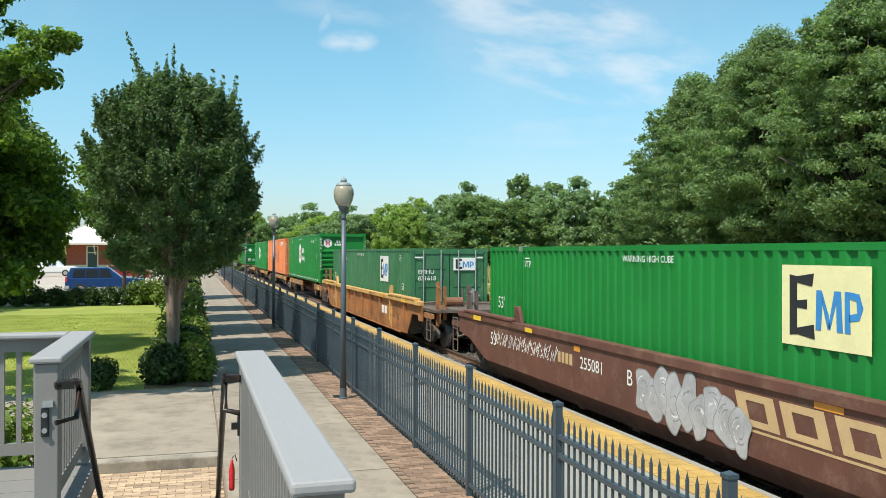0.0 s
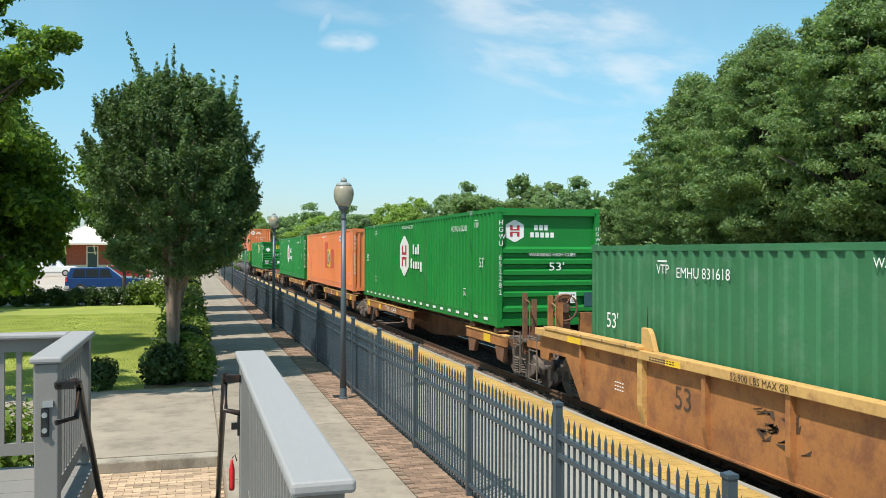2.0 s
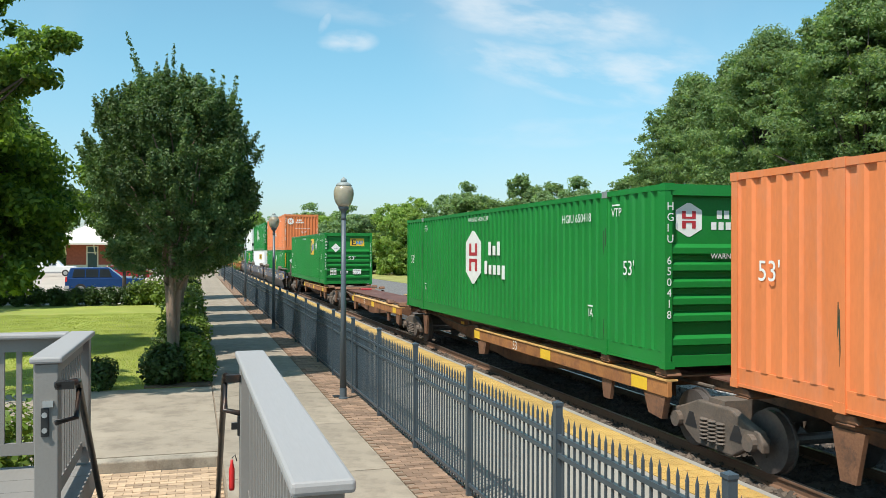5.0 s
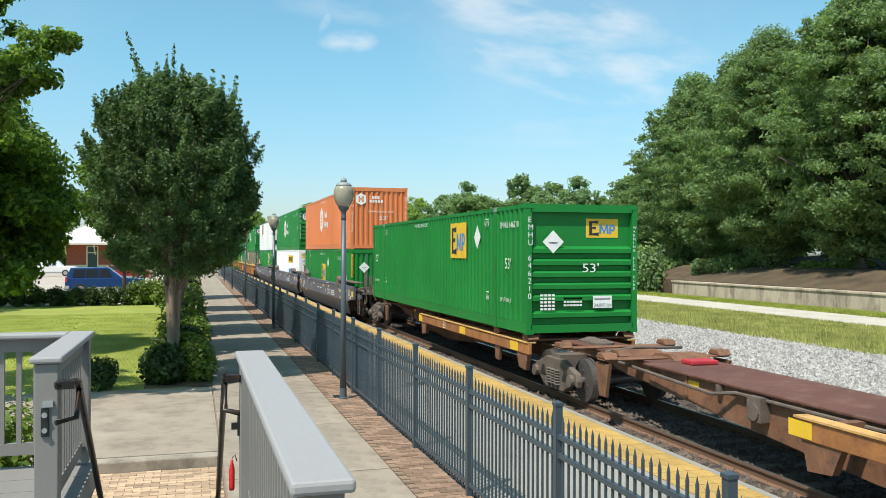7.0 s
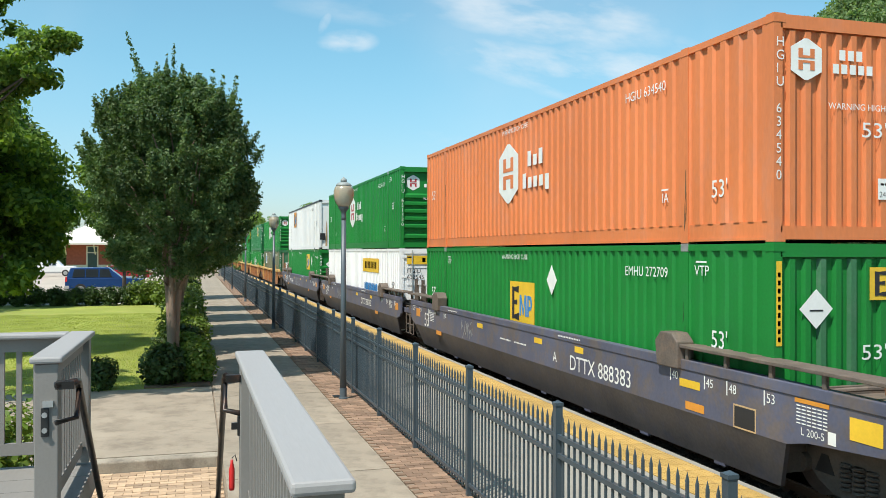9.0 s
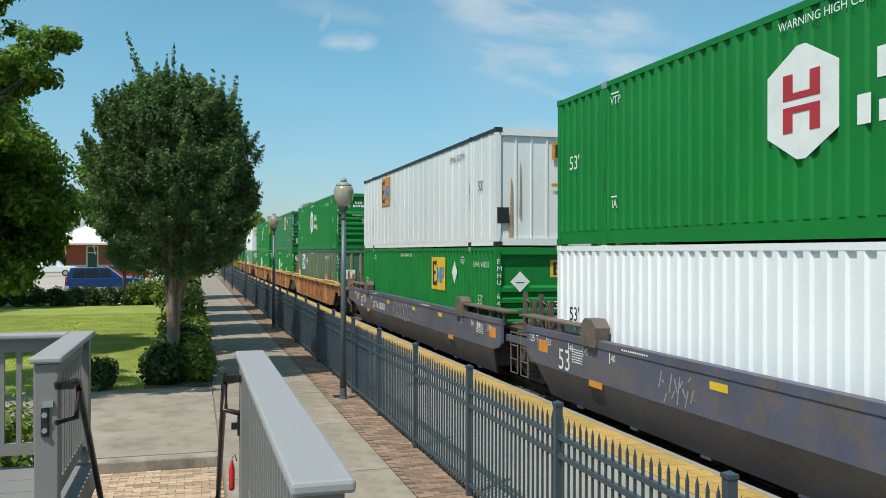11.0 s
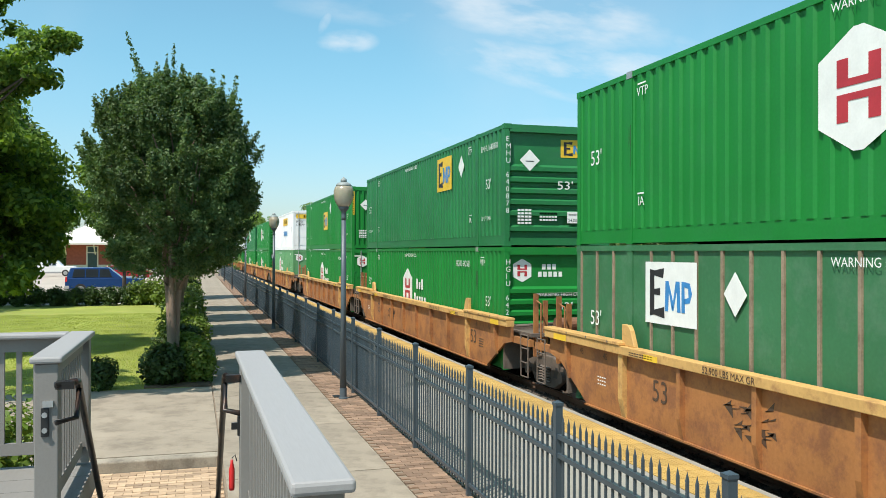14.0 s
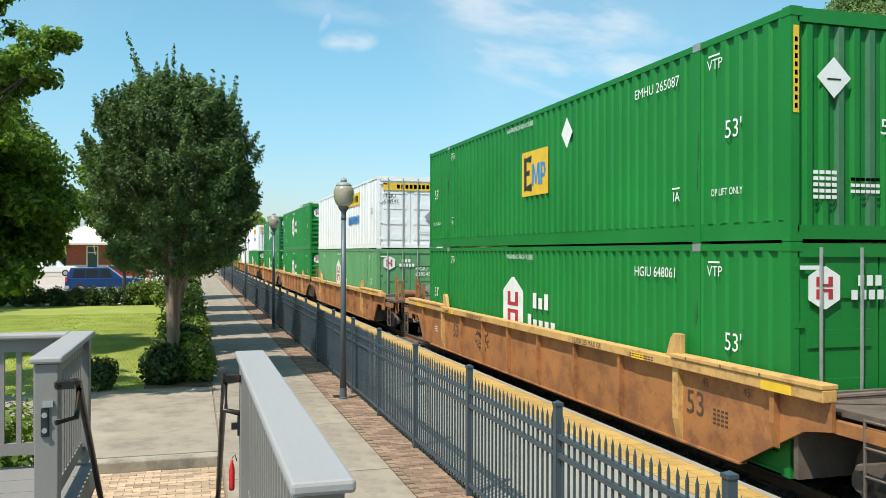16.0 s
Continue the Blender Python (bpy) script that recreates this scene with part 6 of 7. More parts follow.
for k in range(70):
    rr = random.Random(700 + k)
    s, low = rr.uniform(0.2, 0.4), rr.random()
    ml.append((0.3 + rr.random() * (1.7 + 1.2 * low), rr.uniform(-1.6, 1.2), 1.75 + 1.8 * low, s, s, s * 0.8))
tree("maple_tree", "bright green maple at the edge of the lawn", -6.4, 25.5, 0, ml, 52000, 0.11, LEAF_MAPLE, BARK, 2.6, 0.17, 32, 1, 24, shell=0.35)
m2 = crown_lobes(41, 3.8, 9.5, 3.4, 70, 0.85, 0.6, 0.75)
tree("maple_tree", "shady maple beside the parking lot", -9.6, 48.5, 0, m2, 26000, 0.2, LEAF_CRAPE, BARK, 2.4, 0.17, 42, 1, 20, shell=0.35)
m3 = crown_lobes(51, 4.3, 8.8, 2.3, 55, 0.75, 0.6, 0.75)
tree("young_tree", "slender tree behind the hedge of the lawn", -3.7, 50.2, 0, m3, 16000, 0.18, LEAF_MAPLE, BARK, 2.6, 0.10, 52, 1, 16, shell=0.35)
m4 = crown_lobes(61, 3.4, 12.5, 4.2, 70, 1.0, 0.6, 0.75)
tree("maple_tree", "tall dark tree behind the maples", -13.0, 44.0, 0, m4, 26000, 0.24, LEAF_CRAPE, BARK, 2.6, 0.2, 62, 1, 20, shell=0.35)
# the great oaks behind the wall
oaks = []
for sd in (71, 72, 73):
    ol = crown_lobes(sd, 1.4, 19.5, 7.2, 420, 0.8, 0.85, 0.45)
    ol += [(q[0] * 0.55, q[1] * 0.55, q[2], 1.6, 1.6, 1.3) for q in ol[::8]]
    ro = random.Random(sd + 5)
    for k in range(110):
        q, s = ro.choice(ol[:420]), ro.uniform(0.22, 0.42)
        f = ro.uniform(1.06, 1.2)
        ol.append((q[0] * f, q[1] * f, q[2] + ro.uniform(0.2, 1.0), s, s, s * 0.8))
    oaks.append((ol, sd))
spots = [(44.9, 69.5, 0.96, 0), (43.4, 60, 0.96, 1), (39.8, 52.0, 0.87, 2), (45.4, 50.5, 0.97, 0), (40.2, 43.5, 0.92, 1), (45.5, 41, 0.98, 2), (41, 34, 0.95, 0), (49, 63, 0.94, 2), (43, 26, 0.96, 1), (47.6, 82, 0.62, 2)]
made = {}
for k, (x, y, sc, i) in enumerate(spots):
    if i not in made:
        ol, sd = oaks[i]
        made[i] = tree("oak_tree", "tall dense dark green oak behind the wall", 0, 0, 0, ol, 140000, 0.15, LEAF_OAK, BARK, 3.2, 0.38, sd, 1, 30, group="oaks behind the wall", up=0.35, shell=0.15, tri=True)
        t = made[i]
    else:
        t = copy_thing(made[i], pose(0, 0, 0))
    t.matrix_basis = pose(x, y, 1.2 if y < 60 else -0.3, 0, 0, 67 * k) @ Matrix.Diagonal((sc, sc, sc, 1))
# the far line of trees
far = []
for sd, leaf in ((81, LEAF_HAZY), (82, LEAF_LIGHT), (83, LEAF_OAK)):
    fl, rf = [], random.Random(sd)
    for k in range(8):
        ox, oy, top = rf.uniform(-3.6, 3.6), rf.uniform(-3.6, 3.6), rf.uniform(6.8, 9.8)
        top = 10.4 if k == 0 else top
        r = rf.uniform(2.3, 3.3)
        for i in range(64):
            h, a = rf.random(), rf.uniform(0, 6.28)
            q = r * (math.sqrt(max(0.03, 1 - ((h - 0.45) / 0.55) ** 2)) if h > 0.45 else 0.8 + 0.45 * h) * rf.uniform(0.15, 1.0) ** 0.5
            s = rf.uniform(0.38, 0.68)
            fl.append((ox + q * math.cos(a), oy + q * math.sin(a), 0.4 + (top - 0.8) * h, s, s, s * 0.7))
    far.append((fl, sd, leaf))
fm = {}
rs = random.Random(9)
line = [(3, 190, 1.25, 0), (9, 170, 1.15, 1), (9, 132, 0.80, 2), (16, 130, 0.98, 1), (22, 122, 0.95, 0), (28.5, 112, 1.12, 1), (33.5, 124, 1.05, 0), (38, 108, 1.2, 2), (44.5, 110, 1.12, 2), (50, 106, 1.2, 0), (56, 100, 1.22, 2), (52, 92, 1.0, 2), (60, 110, 1.4, 0),
        (20, 150, 1.1, 0), (26, 150, 1.1, 2), (13, 150, 1.0, 0), (45, 140, 1.4, 0), (57, 140, 1.5, 2), (35, 145, 1.25, 2), (5, 230, 1.35, 2), (-4, 240, 1.3, 0), (-25, 170, 1.2, 2), (-38, 165, 1.3, 0), (-32, 110, 1.1, 2), (-24, 92, 1.1, 0), (-18, 185, 1.2, 1), (-10, 210, 1.3, 2), (-52, 150, 1.3, 1)]
for k, (x, y, sc, i) in enumerate(line):
    if i not in fm:
        fl, sd, leaf = far[i]
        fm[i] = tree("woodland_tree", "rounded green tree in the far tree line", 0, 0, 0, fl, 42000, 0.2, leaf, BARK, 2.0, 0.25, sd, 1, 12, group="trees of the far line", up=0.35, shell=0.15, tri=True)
        t = fm[i]
    else:
        t = copy_thing(fm[i], pose(0, 0, 0))
    sx, sc = sc * rs.uniform(0.85, 1.4), sc * rs.uniform(0.86, 1.12)
    t.matrix_basis = pose(x, y, -0.5, 0, 0, 50 * k) @ Matrix.Diagonal((sx, sx, sc, 1))


def shrub(name, label, x, y, z, r, h, n, size, leaf, seed, group="", category="shrub"):
    lb = [(rr * math.cos(a), rr * math.sin(a), zz, r * 0.45, r * 0.45, h * 0.36) for a, rr, zz in
          [(random.Random(seed + k).uniform(0, 6.28), random.Random(seed * 3 + k).uniform(0.1, 0.62) * r, h * random.Random(seed * 7 + k).uniform(0.3, 0.68)) for k in range(14)]]
    t = thing(name, label, category, group)
    m = Mesh()
    for l in lb[:7]:
        m.tube([(0, 0, 0), (l[0] * 0.5, l[1] * 0.5, l[2] * 0.6), (l[0], l[1], l[2])], [0.025, 0.015, 0.008], 5)
    part("stem", m, BARK, t)
    part("foliage", leaves(lb, n, size, seed, up=0.5, shell=0.5, long=1.5), leaf, t)
    t.location = (x, y, z)
    return t


G1 = "clipped shrubs beside the walkway"
for k, (x, y, r, h, n) in enumerate([(-0.62, 18.35, 0.5, 0.85, 5200), (0.02, 18.7, 0.52, 0.95, 5200), (-0.25, 19.6, 0.6, 0.95, 4200), (-0.35, 21.6, 0.68, 1.05, 4500), (-0.1, 23.4, 0.62, 1.05, 3600), (-0.35, 25.6, 0.7, 1.1, 3200),
                                    (-0.3, 28.5, 0.75, 1.1, 2800), (-0.35, 31.5, 0.8, 1.15, 2400), (-0.3, 35, 0.8, 1.15, 2000), (-0.3, 39, 0.8, 1.2, 1800), (-0.3, 43, 0.8, 1.2, 1500), (-0.3, 47, 0.8, 1.2, 1300), (-0.3, 52, 0.8, 1.2, 1200), (-0.3, 57, 0.8, 1.2, 1200)]):
    shrub("shrub", "clipped green shrub in the mulch bed", x, y, 0, r, h, n, 0.07 if y < 24 else 0.1, LEAF_BOX if k % 3 else LEAF_DARKBOX, 100 + k, G1)
shrub("round_shrub", "small round green shrub at the lawn's edge", -1.75, 18.1, 0, 0.36, 0.62, 2600, 0.05, LEAF_DARKBOX, 140)
for k, (x, y) in enumerate([(-2.3, 46.5), (-1.1, 46.0)]):
    shrub("round_shrub", "broad round yellow green shrub on the lawn", x, y, 0, 1.05, 1.35, 3600, 0.1, LEAF_BOX, 150 + k)
for k in range(12):
    shrub("hedge", "low clipped dark hedge along the parking lot", -3.3 - k * 0.85, 46.4, 0, 0.7, 0.95, 1900, 0.09, LEAF_DARKBOX, 160 + k, "hedge of the parking lot", "hedge")
for k, (x, y, r, h) in enumerate([(-2.05, 9.4, 0.6, 1.35), (-2.7, 9.7, 0.65, 1.45), (-3.4, 9.5, 0.65, 1.4), (-2.3, 10.6, 0.6, 1.3), (-3.1, 10.8, 0.65, 1.35)]):
    shrub("shrub", "yellow green shrub beside the deck", x, y, -0.17, r, h, 5200, 0.06, LEAF_BOX, 180 + k, "shrubs beside the deck")
for k in range(22):
    rr = random.Random(300 + k)
    shrub("wild_bush", "wild green bush by the service road", rr.uniform(34, 47) if k < 16 else rr.uniform(37.5, 46), rr.uniform(60, 92) if k < 16 else rr.uniform(26, 58), -0.45 if k < 16 else 1.0, rr.uniform(1.4, 2.6), rr.uniform(1.8, 4.2) if k < 16 else rr.uniform(1.0, 2.0), 2400, 0.24, (LEAF_HAZY, LEAF_OAK, LEAF_LIGHT)[k % 3], 200 + k, "wild bushes")


def blades(name, label, n, area, h, w, leaf, seed, z=0.0, clump=None):
    """Upright grass blades over an area (x0, x1, y0, y1)."""
    rng = np.random.default_rng(seed)
    x, y = rng.uniform(area[0], area[1], n), rng.uniform(area[2], area[3], n)
    if clump:
        keep = np.array([noise.noise((a * clump, b * clump, seed)) > -0.05 for a, b in zip(x, y)])
        x, y = x[keep], y[keep]
        n = len(x)
    a = rng.uniform(0, 6.28, n)
    hh, lx, ly = h * rng.uniform(0.4, 1.2, n), rng.normal(0, 0.25, n), rng.normal(0, 0.25, n)
    v = np.stack([np.stack([x - np.cos(a) * w, y - np.sin(a) * w, np.full(n, z)], 1), np.stack([x + np.cos(a) * w, y + np.sin(a) * w, np.full(n, z)], 1),
                  np.stack([x + lx * hh, y + ly * hh, z + hh], 1)], 1).reshape(-1, 3)
    me = bpy.data.meshes.new(name)
    me.vertices.add(3 * n), me.loops.add(3 * n), me.polygons.add(n)
    me.vertices.foreach_set("co", v.astype(np.float32).ravel())
    me.loops.foreach_set("vertex_index", np.arange(3 * n, dtype=np.int32))
    me.polygons.foreach_set("loop_start", np.arange(0, 3 * n, 3, dtype=np.int32))
    me.update(calc_edges=True)
    tagged(part(name, me, leaf), label, "grass", kind="stuff")


blades("lawn_grass", "short mown grass blades of the lawn", 90000, (-9, -0.95, 17.97, 40), 0.03, 0.007, BLADE, 1)
blades("weed_grass", "weedy grass on the strip by the gravel", 110000, (20.2, 27.95, 15, 75), 0.13, 0.025, LEAF_WEED, 2, -0.4)
blades("weed_tufts", "taller weed tufts at the gravel's edge", 5000, (20.0, 23.5, 15, 75), 0.4, 0.02, LEAF_WEED, 12, -0.4, 0.6)
blades("verge_grass", "grass along the retaining wall", 20000, (32.2, 34.6, 25, 75), 0.14, 0.03, BLADE, 3, -0.4)
blades("tall_weeds", "tall pale weeds beyond the service road", 42000, (28.5, 37, 60, 92), 1.7, 0.05, LEAF_TALL, 4, -0.45, 0.22)

# ---------------- crushed stone ----------------


def stones(name, label, n, area, size, seed, z):
    rng = np.random.default_rng(seed)
    x, y = rng.uniform(area[0], area[1], n), rng.uniform(area[2], area[3], n)
    base = np.array([(1, 0, 0), (-0.5, 0.87, 0), (-0.5, -0.87, 0), (0.1, 0.1, 0.9)], float)
    s = size * rng.uniform(0.5, 1.4, n)
    a = rng.uniform(0, 6.28, n)
    jit = rng.normal(0, 0.25, (n, 4, 3))
    p = base[None] + jit
    px = p[:, :, 0] * np.cos(a)[:, None] - p[:, :, 1] * np.sin(a)[:, None]
    py = p[:, :, 0] * np.sin(a)[:, None] + p[:, :, 1] * np.cos(a)[:, None]
    v = np.stack([x[:, None] + px * s[:, None], y[:, None] + py * s[:, None], z + p[:, :, 2] * s[:, None]], 2).reshape(-1, 3)
    me = bpy.data.meshes.new(name)
    idx = np.arange(n)[:, None] * 4 + np.array([0, 1, 3, 1, 2, 3, 2, 0, 3])[None]
    me.vertices.add(4 * n), me.loops.add(9 * n), me.polygons.add(3 * n)
    me.vertices.foreach_set("co", v.astype(np.float32).ravel())
    me.loops.foreach_set("vertex_index", idx.astype(np.int32).ravel())
    me.polygons.foreach_set("loop_start", np.arange(0, 9 * n, 3, dtype=np.int32))
    me.update(calc_edges=True)
    tagged(part(name, me, STONES if z > -0.45 and area[0] > 10 else BALLAST_STONE), label, "stones", kind="stuff")


# rusty stones, toned down as well for the shade below the train
BALLAST_STONE = mat("rusty_shaded_ballast_stone", (0.085, 0.065, 0.05), 0.9, var=0.25, scale=4, fine=30, island=0.5)
stones("gravel_stones", "loose grey crushed stones", 90000, (10.9, 20.6, 10, 46), 0.055, 5, -0.42)
stones("track_stones", "oily brown stones between the sleepers", 26000, (6.36, 10.8, 2, 34), 0.045, 6, -0.36)

# ---------------- station, cars ----------------
st = thing("station_building", "red brick station with cream hipped roof", "building")
BX0, BX1, BY0, BY1 = -18.2, -3.0, 137.0, 146.0
part("wall", Mesh().box(BX0, BX1, BY0, BY1, -0.05, 4.05), BRICK_WALL, st, "red brick wall")
part("base_course", Mesh().box(BX0 - 0.05, BX1 + 0.05, BY0 - 0.05, BY1 + 0.05, -0.05, 0.75), TRIM_W, st, "cream base course")
rf = Mesh().add([(BX0 - 3, BY0 - 2.4, 4.0), (BX1 + 3, BY0 - 2.4, 4.0), (BX1 + 3, BY1 + 2.4, 4.0), (BX0 - 3, BY1 + 2.4, 4.0), (BX0 + 2.5, (BY0 + BY1) / 2, 6.9), (BX1 - 2.5, (BY0 + BY1) / 2, 6.9)],
                [(0, 1, 5, 4), (1, 2, 5), (2, 3, 4, 5), (3, 0, 4), (3, 2, 1, 0)])
roof = part("roof", rf, ROOF, st, "cream hipped metal roof")
part("fascia", Mesh().box(BX0 - 3.02, BX1 + 3.02, BY0 - 2.45, BY0 - 2.4, 3.75, 4.02), TRIM_W, roof)
part("chimney", Mesh().box(-9, -8.2, 141, 141.8, 5.5, 7.6), BRICK_WALL, roof)
for x in (-14.6, -9.6, -6.0):
    win = part("door" if x == -14.6 else "window", Mesh().box(x - 0.85, x + 0.85, BY0 - 0.08, BY0 - 0.002, 0.1 if x == -14.6 else 0.9, 3.6), TRIM_W, st, "cream frame")
    part("pane", Mesh().box(x - 0.65, x + 0.65, BY0 - 0.11, BY0 - 0.082, 0.2 if x == -14.6 else 1.05, 2.5), DOOR_TEAL, win)
    part("transom", Mesh().box(x - 0.65, x + 0.65, BY0 - 0.11, BY0 - 0.082, 2.65, 3.45), DOOR_TEAL, win)
for x in (BX0 - 2.2, BX0, BX0 + 4, BX0 + 8, BX0 + 12):
    part("bracket", Mesh().tube([(x, BY0 - 0.05, 2.3), (x, BY0 - 1.3, 3.2), (x, BY0 - 2.3, 3.8)], 0.1, 6), TRIM_W, st)
part("canopy_post", Mesh().tube([(BX0 - 2.6, BY0 - 1.9, -0.05), (BX0 - 2.6, BY0 - 1.9, 3.9)], 0.13, 10), TRIM_W, st)


def car_body(name, label, paint, x, y, heading, profile, cabin, width, wheels, length):
    """A parked vehicle seen from its side; profile and cabin are outlines along it."""
    c = thing(name, label, "car")
    w = width / 2
    part("body", Mesh().prism(profile, -w, w, "y"), paint, c, bevel=0.06)
    cab = Mesh()
    n = len(cabin)
    cab.add([(p, -w + 0.03, q) if k in (0, n - 1) else (p, -w + 0.2, q) for k, (p, q) in enumerate(cabin)] + [(p, w - 0.03, q) if k in (0, n - 1) else (p, w - 0.2, q) for k, (p, q) in enumerate(cabin)],
            [tuple(range(n)), tuple(range(n, 2 * n))[::-1]] + [(i, i + n, (i + 1) % n + n, (i + 1) % n) for i in range(n)])
    part("cabin", cab, paint, c, bevel=0.04)
    zb, zt = cabin[0][1] + 0.06, cabin[1][1] - 0.1
    x0, x1 = cabin[0][0] + 0.3, cabin[-1][0] - 0.55
    cuts = [x0 + (x1 - x0) * f for f in (0, 0.33, 0.66, 1)]
    for a, b in zip(cuts, cuts[1:]):
        for sgn in (-1, 1):
            m = Mesh().add([(a + 0.04, sgn * (w - 0.022), zb), (b - 0.04, sgn * (w - 0.022), zb), (b - 0.04 - (0.2 if b == cuts[-1] else 0), sgn * (w - 0.150), zt), (a + 0.04 + (0.1 if a == cuts[0] else 0), sgn * (w - 0.150), zt)],
                           [(0, 1, 2, 3)])
            part("side_window", m, CAR_GLASS, c, "dark tinted glass")
    r = 0.36
    for xx in wheels:
        for sgn in (-1, 1):
            ring = [(xx + r * math.cos(k * math.pi / 10), r + r * math.sin(k * math.pi / 10)) for k in range(20)]
            t = part("wheel", Mesh().prism(ring, *sorted((sgn * (w - 0.2), sgn * (w + 0.015))), "y"), RUBBER, c, "black tyre")
            part("rim", Mesh().prism([(xx + (p - xx) * 0.6, r + (q - r) * 0.6) for p, q in ring], *sorted((sgn * (w + 0.01), sgn * (w + 0.025))), "y"), BRIGHT, t, "bright alloy rim")
    part("rocker_trim", Mesh().box(wheels[0] + 0.45, wheels[1] - 0.45, -w - 0.02, w + 0.02, 0.32, 0.5), PLASTIC_GREY, c, "grey lower trim")
    part("headlight", Mesh().box(length - 0.25, length - 0.04, -w - 0.01, -w + 0.2, 0.78, 0.92), GLOBE, c)
    part("tail_light", Mesh().box(0.02, 0.12, -w - 0.01, -w + 0.15, 0.85, 1.15), RED_PLASTIC, c)
    part("bumper", Mesh().box(-0.04, 0.25, -w - 0.015, w + 0.015, 0.4, 0.6).box(length - 0.25, length + 0.04, -w - 0.015, w + 0.015, 0.4, 0.6), PLASTIC_GREY, c, bevel=0.03)
    c.matrix_basis = pose(x, y, 0, 0, 0, heading)
    return c


suv = [(0, 0.42), (0, 1.0), (0.05, 1.08), (3.35, 1.08), (4.55, 0.98), (4.7, 0.85), (4.72, 0.42), (4.3, 0.35), (0.4, 0.35)]
car_body("suv", "dark blue sport utility car parked by the hedge", CAR_BLUE, -7.75, 58.5, 1, suv, [(0.08, 1.06), (0.3, 1.72), (2.5, 1.74), (3.35, 1.06)], 1.8, (0.9, 3.75), 4.7)
car_body("car", "red hatchback in the parking lot", CAR_RED, -8.2, 84, 4, [(p * 0.95, q * 0.95) for p, q in suv], [(0.1, 0.98), (0.6, 1.45), (2.3, 1.48), (3.3, 0.98)], 1.75, (0.85, 3.5), 4.45)
truck_p = [(0, 0.5), (0, 1.15), (3.6, 1.15), (3.7, 1.12), (5.3, 1.08), (5.6, 0.95), (5.65, 0.5), (5.2, 0.42), (0.4, 0.42)]
car_body("pickup_truck", "white pickup truck before the station", CAR_WHITE, -18.2, 103, 0, truck_p, [(1.9, 1.13), (2.0, 1.85), (3.5, 1.85), (4.2, 1.1)], 1.95, (1.0, 4.55), 5.6)

# ---------------- a distant chain-link fence beside the wall ----------------
cf = thing("chain_link_fence", "grey chain-link fence among the weeds", "fence")
for i in range(5):
    part("post", Mesh().tube([(37 + i * 0.5, 62 + i * 2.2, -0.5), (37 + i * 0.5, 62 + i * 2.2, 2.7)], 0.04, 8), WIRE, cf)
m = Mesh()
for k in range(40):
    f = k / 40 * 4
    m.tube([(37 + f * 0.5, 62 + f * 2.2, 0.6), (37 + min(f + 0.7, 4) * 0.5, 62 + min(f + 0.7, 4) * 2.2, 2.6)], 0.008, 4)
    m.tube([(37 + f * 0.5, 62 + f * 2.2, 2.6), (37 + min(f + 0.7, 4) * 0.5, 62 + min(f + 0.7, 4) * 2.2, 0.6)], 0.008, 4)
tagged(part("wire_mesh", m, WIRE, cf), kind="stuff")
part("top_rail", Mesh().tube([(37, 62, 2.65), (39, 70.8, 2.65)], 0.03, 8), WIRE, cf)

# ---------------- paving pieces: slabs, pavers, tactile tiles ----------------
slab_me = Mesh().box(0.012, 2.036, 0.006, 1.514, -0.03, 0.0).data("slab")
slab_me.materials.append(CONCRETE)
for i in range(60):
    y = 1.4 + i * 1.524
    ob = part("slab", slab_me, CONCRETE, walkway)
    ob.location = (0.37, y, random.uniform(-0.003, 0.003))
rest = Mesh()
for i in range(60, 220):
    rest.box(0.385, 2.405, 1.405 + i * 1.524, 2.915 + i * 1.524, -0.05, 0.0)
tagged(part("slabs", rest, CONCRETE, walkway), kind="stuff")
paver = Mesh().box(0.004, 0.196, 0.004, 0.096, -0.05, 0.0).data("brick")
paver.materials.append(BRICK)
paver2 = Mesh().box(0.004, 0.196, 0.004, 0.096, -0.05, 0.0).data("brick")
paver2.materials.append(BRICK_TAN)


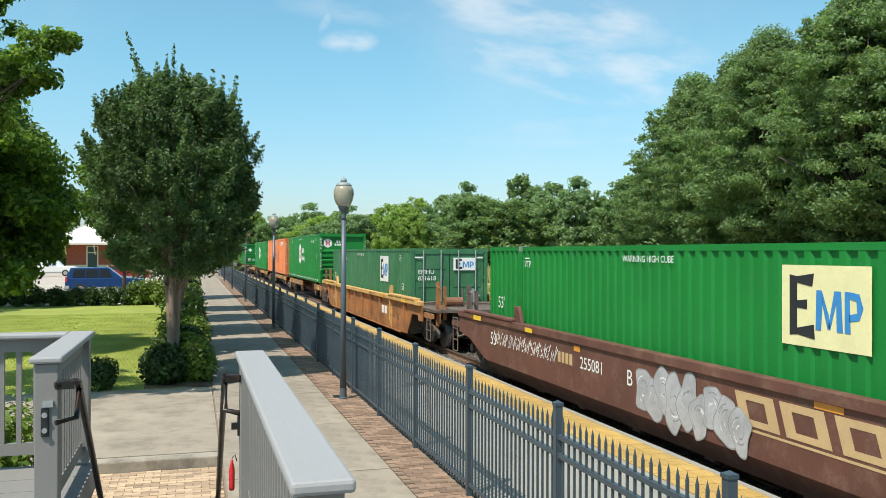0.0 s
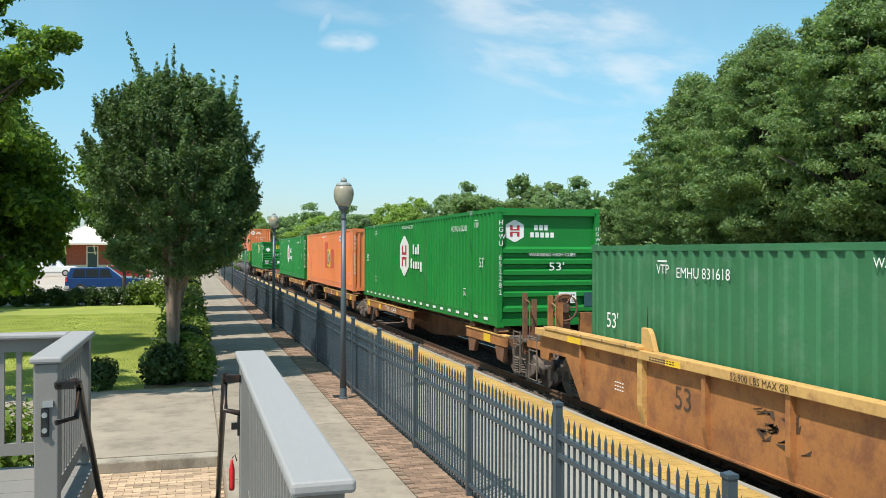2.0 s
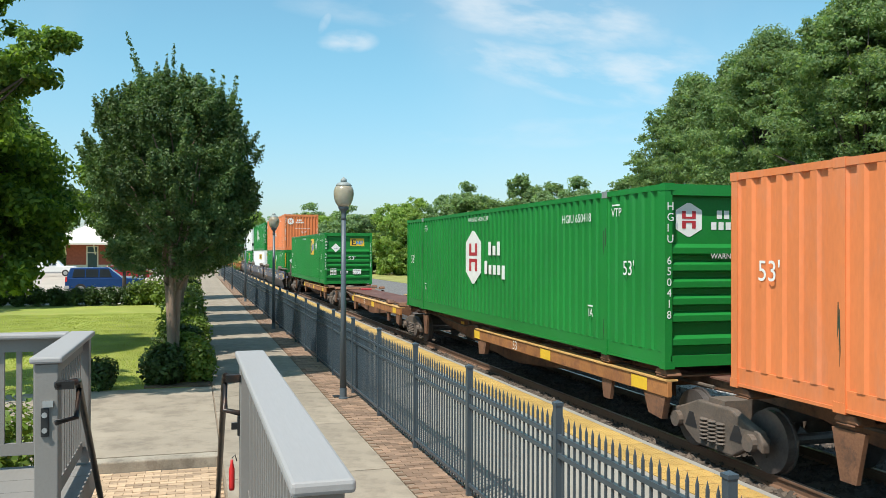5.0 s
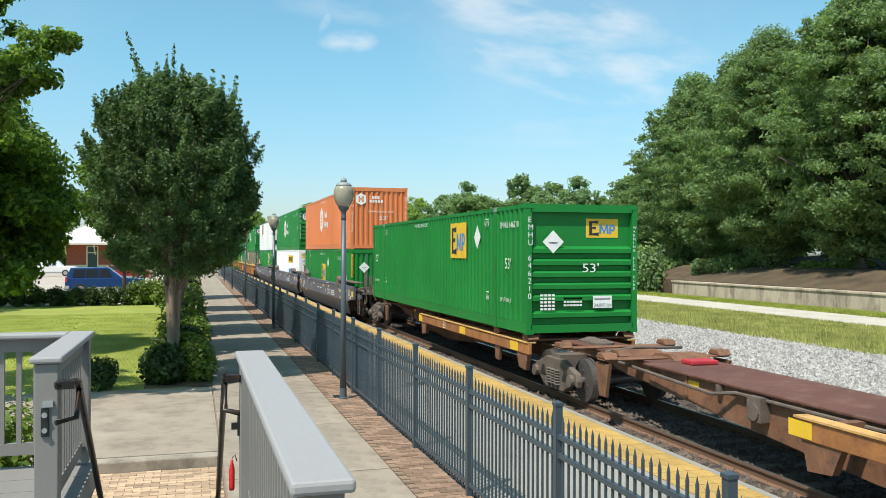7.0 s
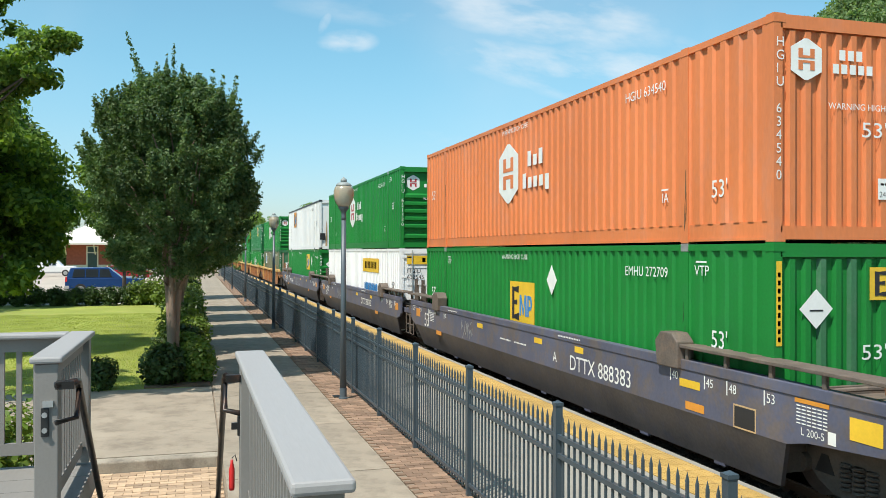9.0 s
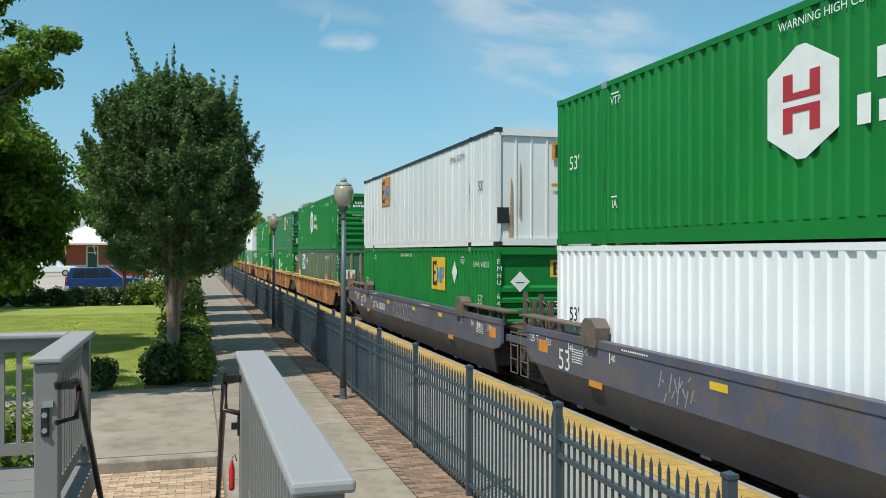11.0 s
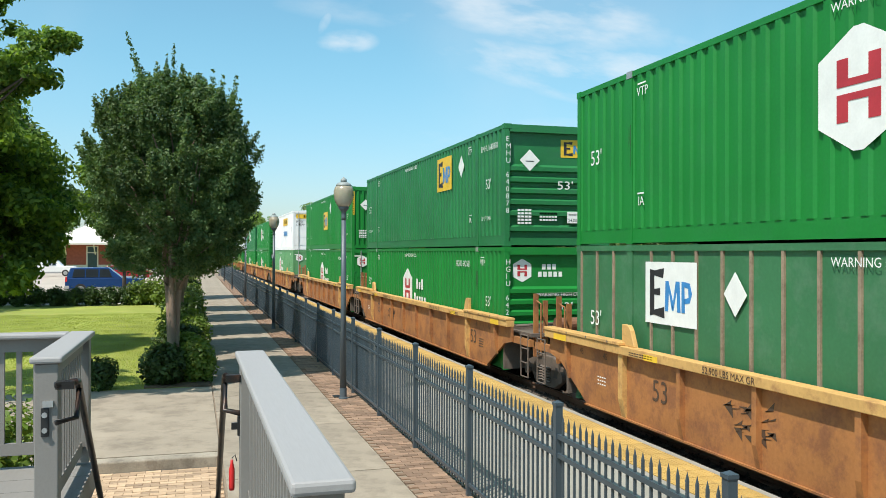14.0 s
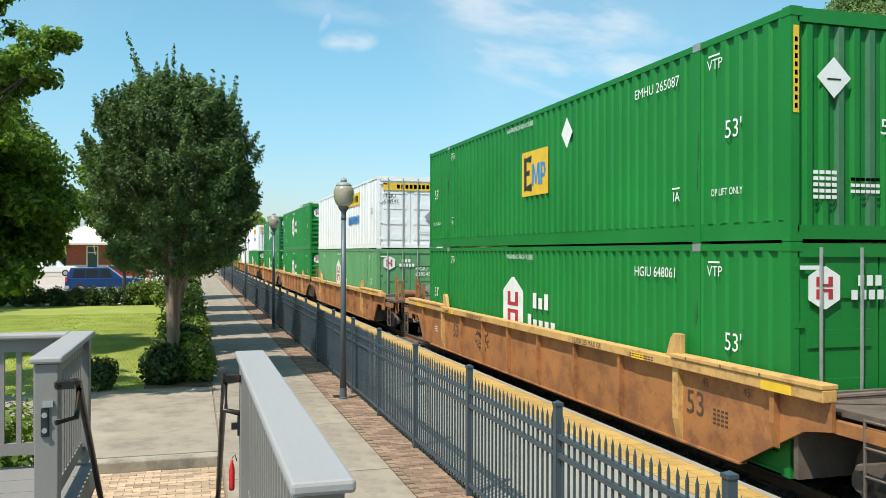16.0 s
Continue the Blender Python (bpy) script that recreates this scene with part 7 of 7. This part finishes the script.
def bricks(parent, me, x0, cols, y0, rows, z, seed, cap=300):
    rng = random.Random(seed)
    for r in range(rows):
        for c in range(cols):
            if r * cols + c >= cap:
                return
            ob = part("brick", me, BRICK, parent)
            ob.location = (x0 + (c + (0.5 if r % 2 else 0)) * 0.2 - 0.05, y0 + r * 0.1, z + rng.uniform(-0.004, 0.003))


bricks(brick_strip, paver, 2.475, 3, 8.0, 100, 0.0, 1)
m = Mesh()
rs = random.Random(4)
for r in range(-80, 800):
    y = 8.0 + r * 0.1
    if 0 <= r < 100:
        continue
    for c in range(3):
        x = 2.475 + (c + (0.5 if r % 2 else 0)) * 0.2 - 0.05
        dz = rs.uniform(-0.004, 0.003)
        m.box(x + 0.004, x + 0.196, y + 0.004, y + 0.096, -0.05, dz)
tagged(part("bricks", m, BRICK_STUFF, brick_strip), kind="stuff")
bricks(street, paver2, -1.65, 10, 8.85, 30, -0.15, 2)
tile = Mesh()
for i in range(3):
    for j in range(2):
        tile.box(0.004 + i * 0.2525, 0.250 + i * 0.2525, 0.006 + j * 0.305, 0.299 + j * 0.305, -0.03, 0.0)
        for a in range(4):
            for b in range(5):
                tile.lathe([(0.013, 0.0), (0.009, 0.006)], (0.034 + i * 0.2525 + a * 0.062, 0.036 + j * 0.305 + b * 0.058, 0.0), 5)
tile_me = tile.data("tile")
tile_me.materials.append(TACTILE)
plain_tile = Mesh()
for i in range(3):
    plain_tile.box(0.004 + i * 0.2525, 0.250 + i * 0.2525, 0.006, 0.604, -0.03, 0.0)
plain_tile = plain_tile.data("tile")
plain_tile.materials.append(TACTILE)
for i in range(150):
    part("tile", tile_me if i < 26 else plain_tile, TACTILE, tactile).location = (5.48, 3.0 + i * 0.61, 0.0)


# ---------------- motion: the train rolls past at a steady speed ----------------
SPEED = 14.665


def motions():
    for ob, s, z in TRAIN:
        walk(ob, [(t, pose(XC, s - SPEED * t, z)) for t in (0.0, 4.0, 8.0, 12.0, 16.0)])
    # the wheels roll on the rails, towards -y
    turn = math.degrees(SPEED / 0.42 / FPS)
    for w, y in WHEELS[:40]:
        walk(w, [(k / FPS, pose(0, y, 0.42, turn * k)) for k in range(0, 16 * FPS + 1)])


motions()
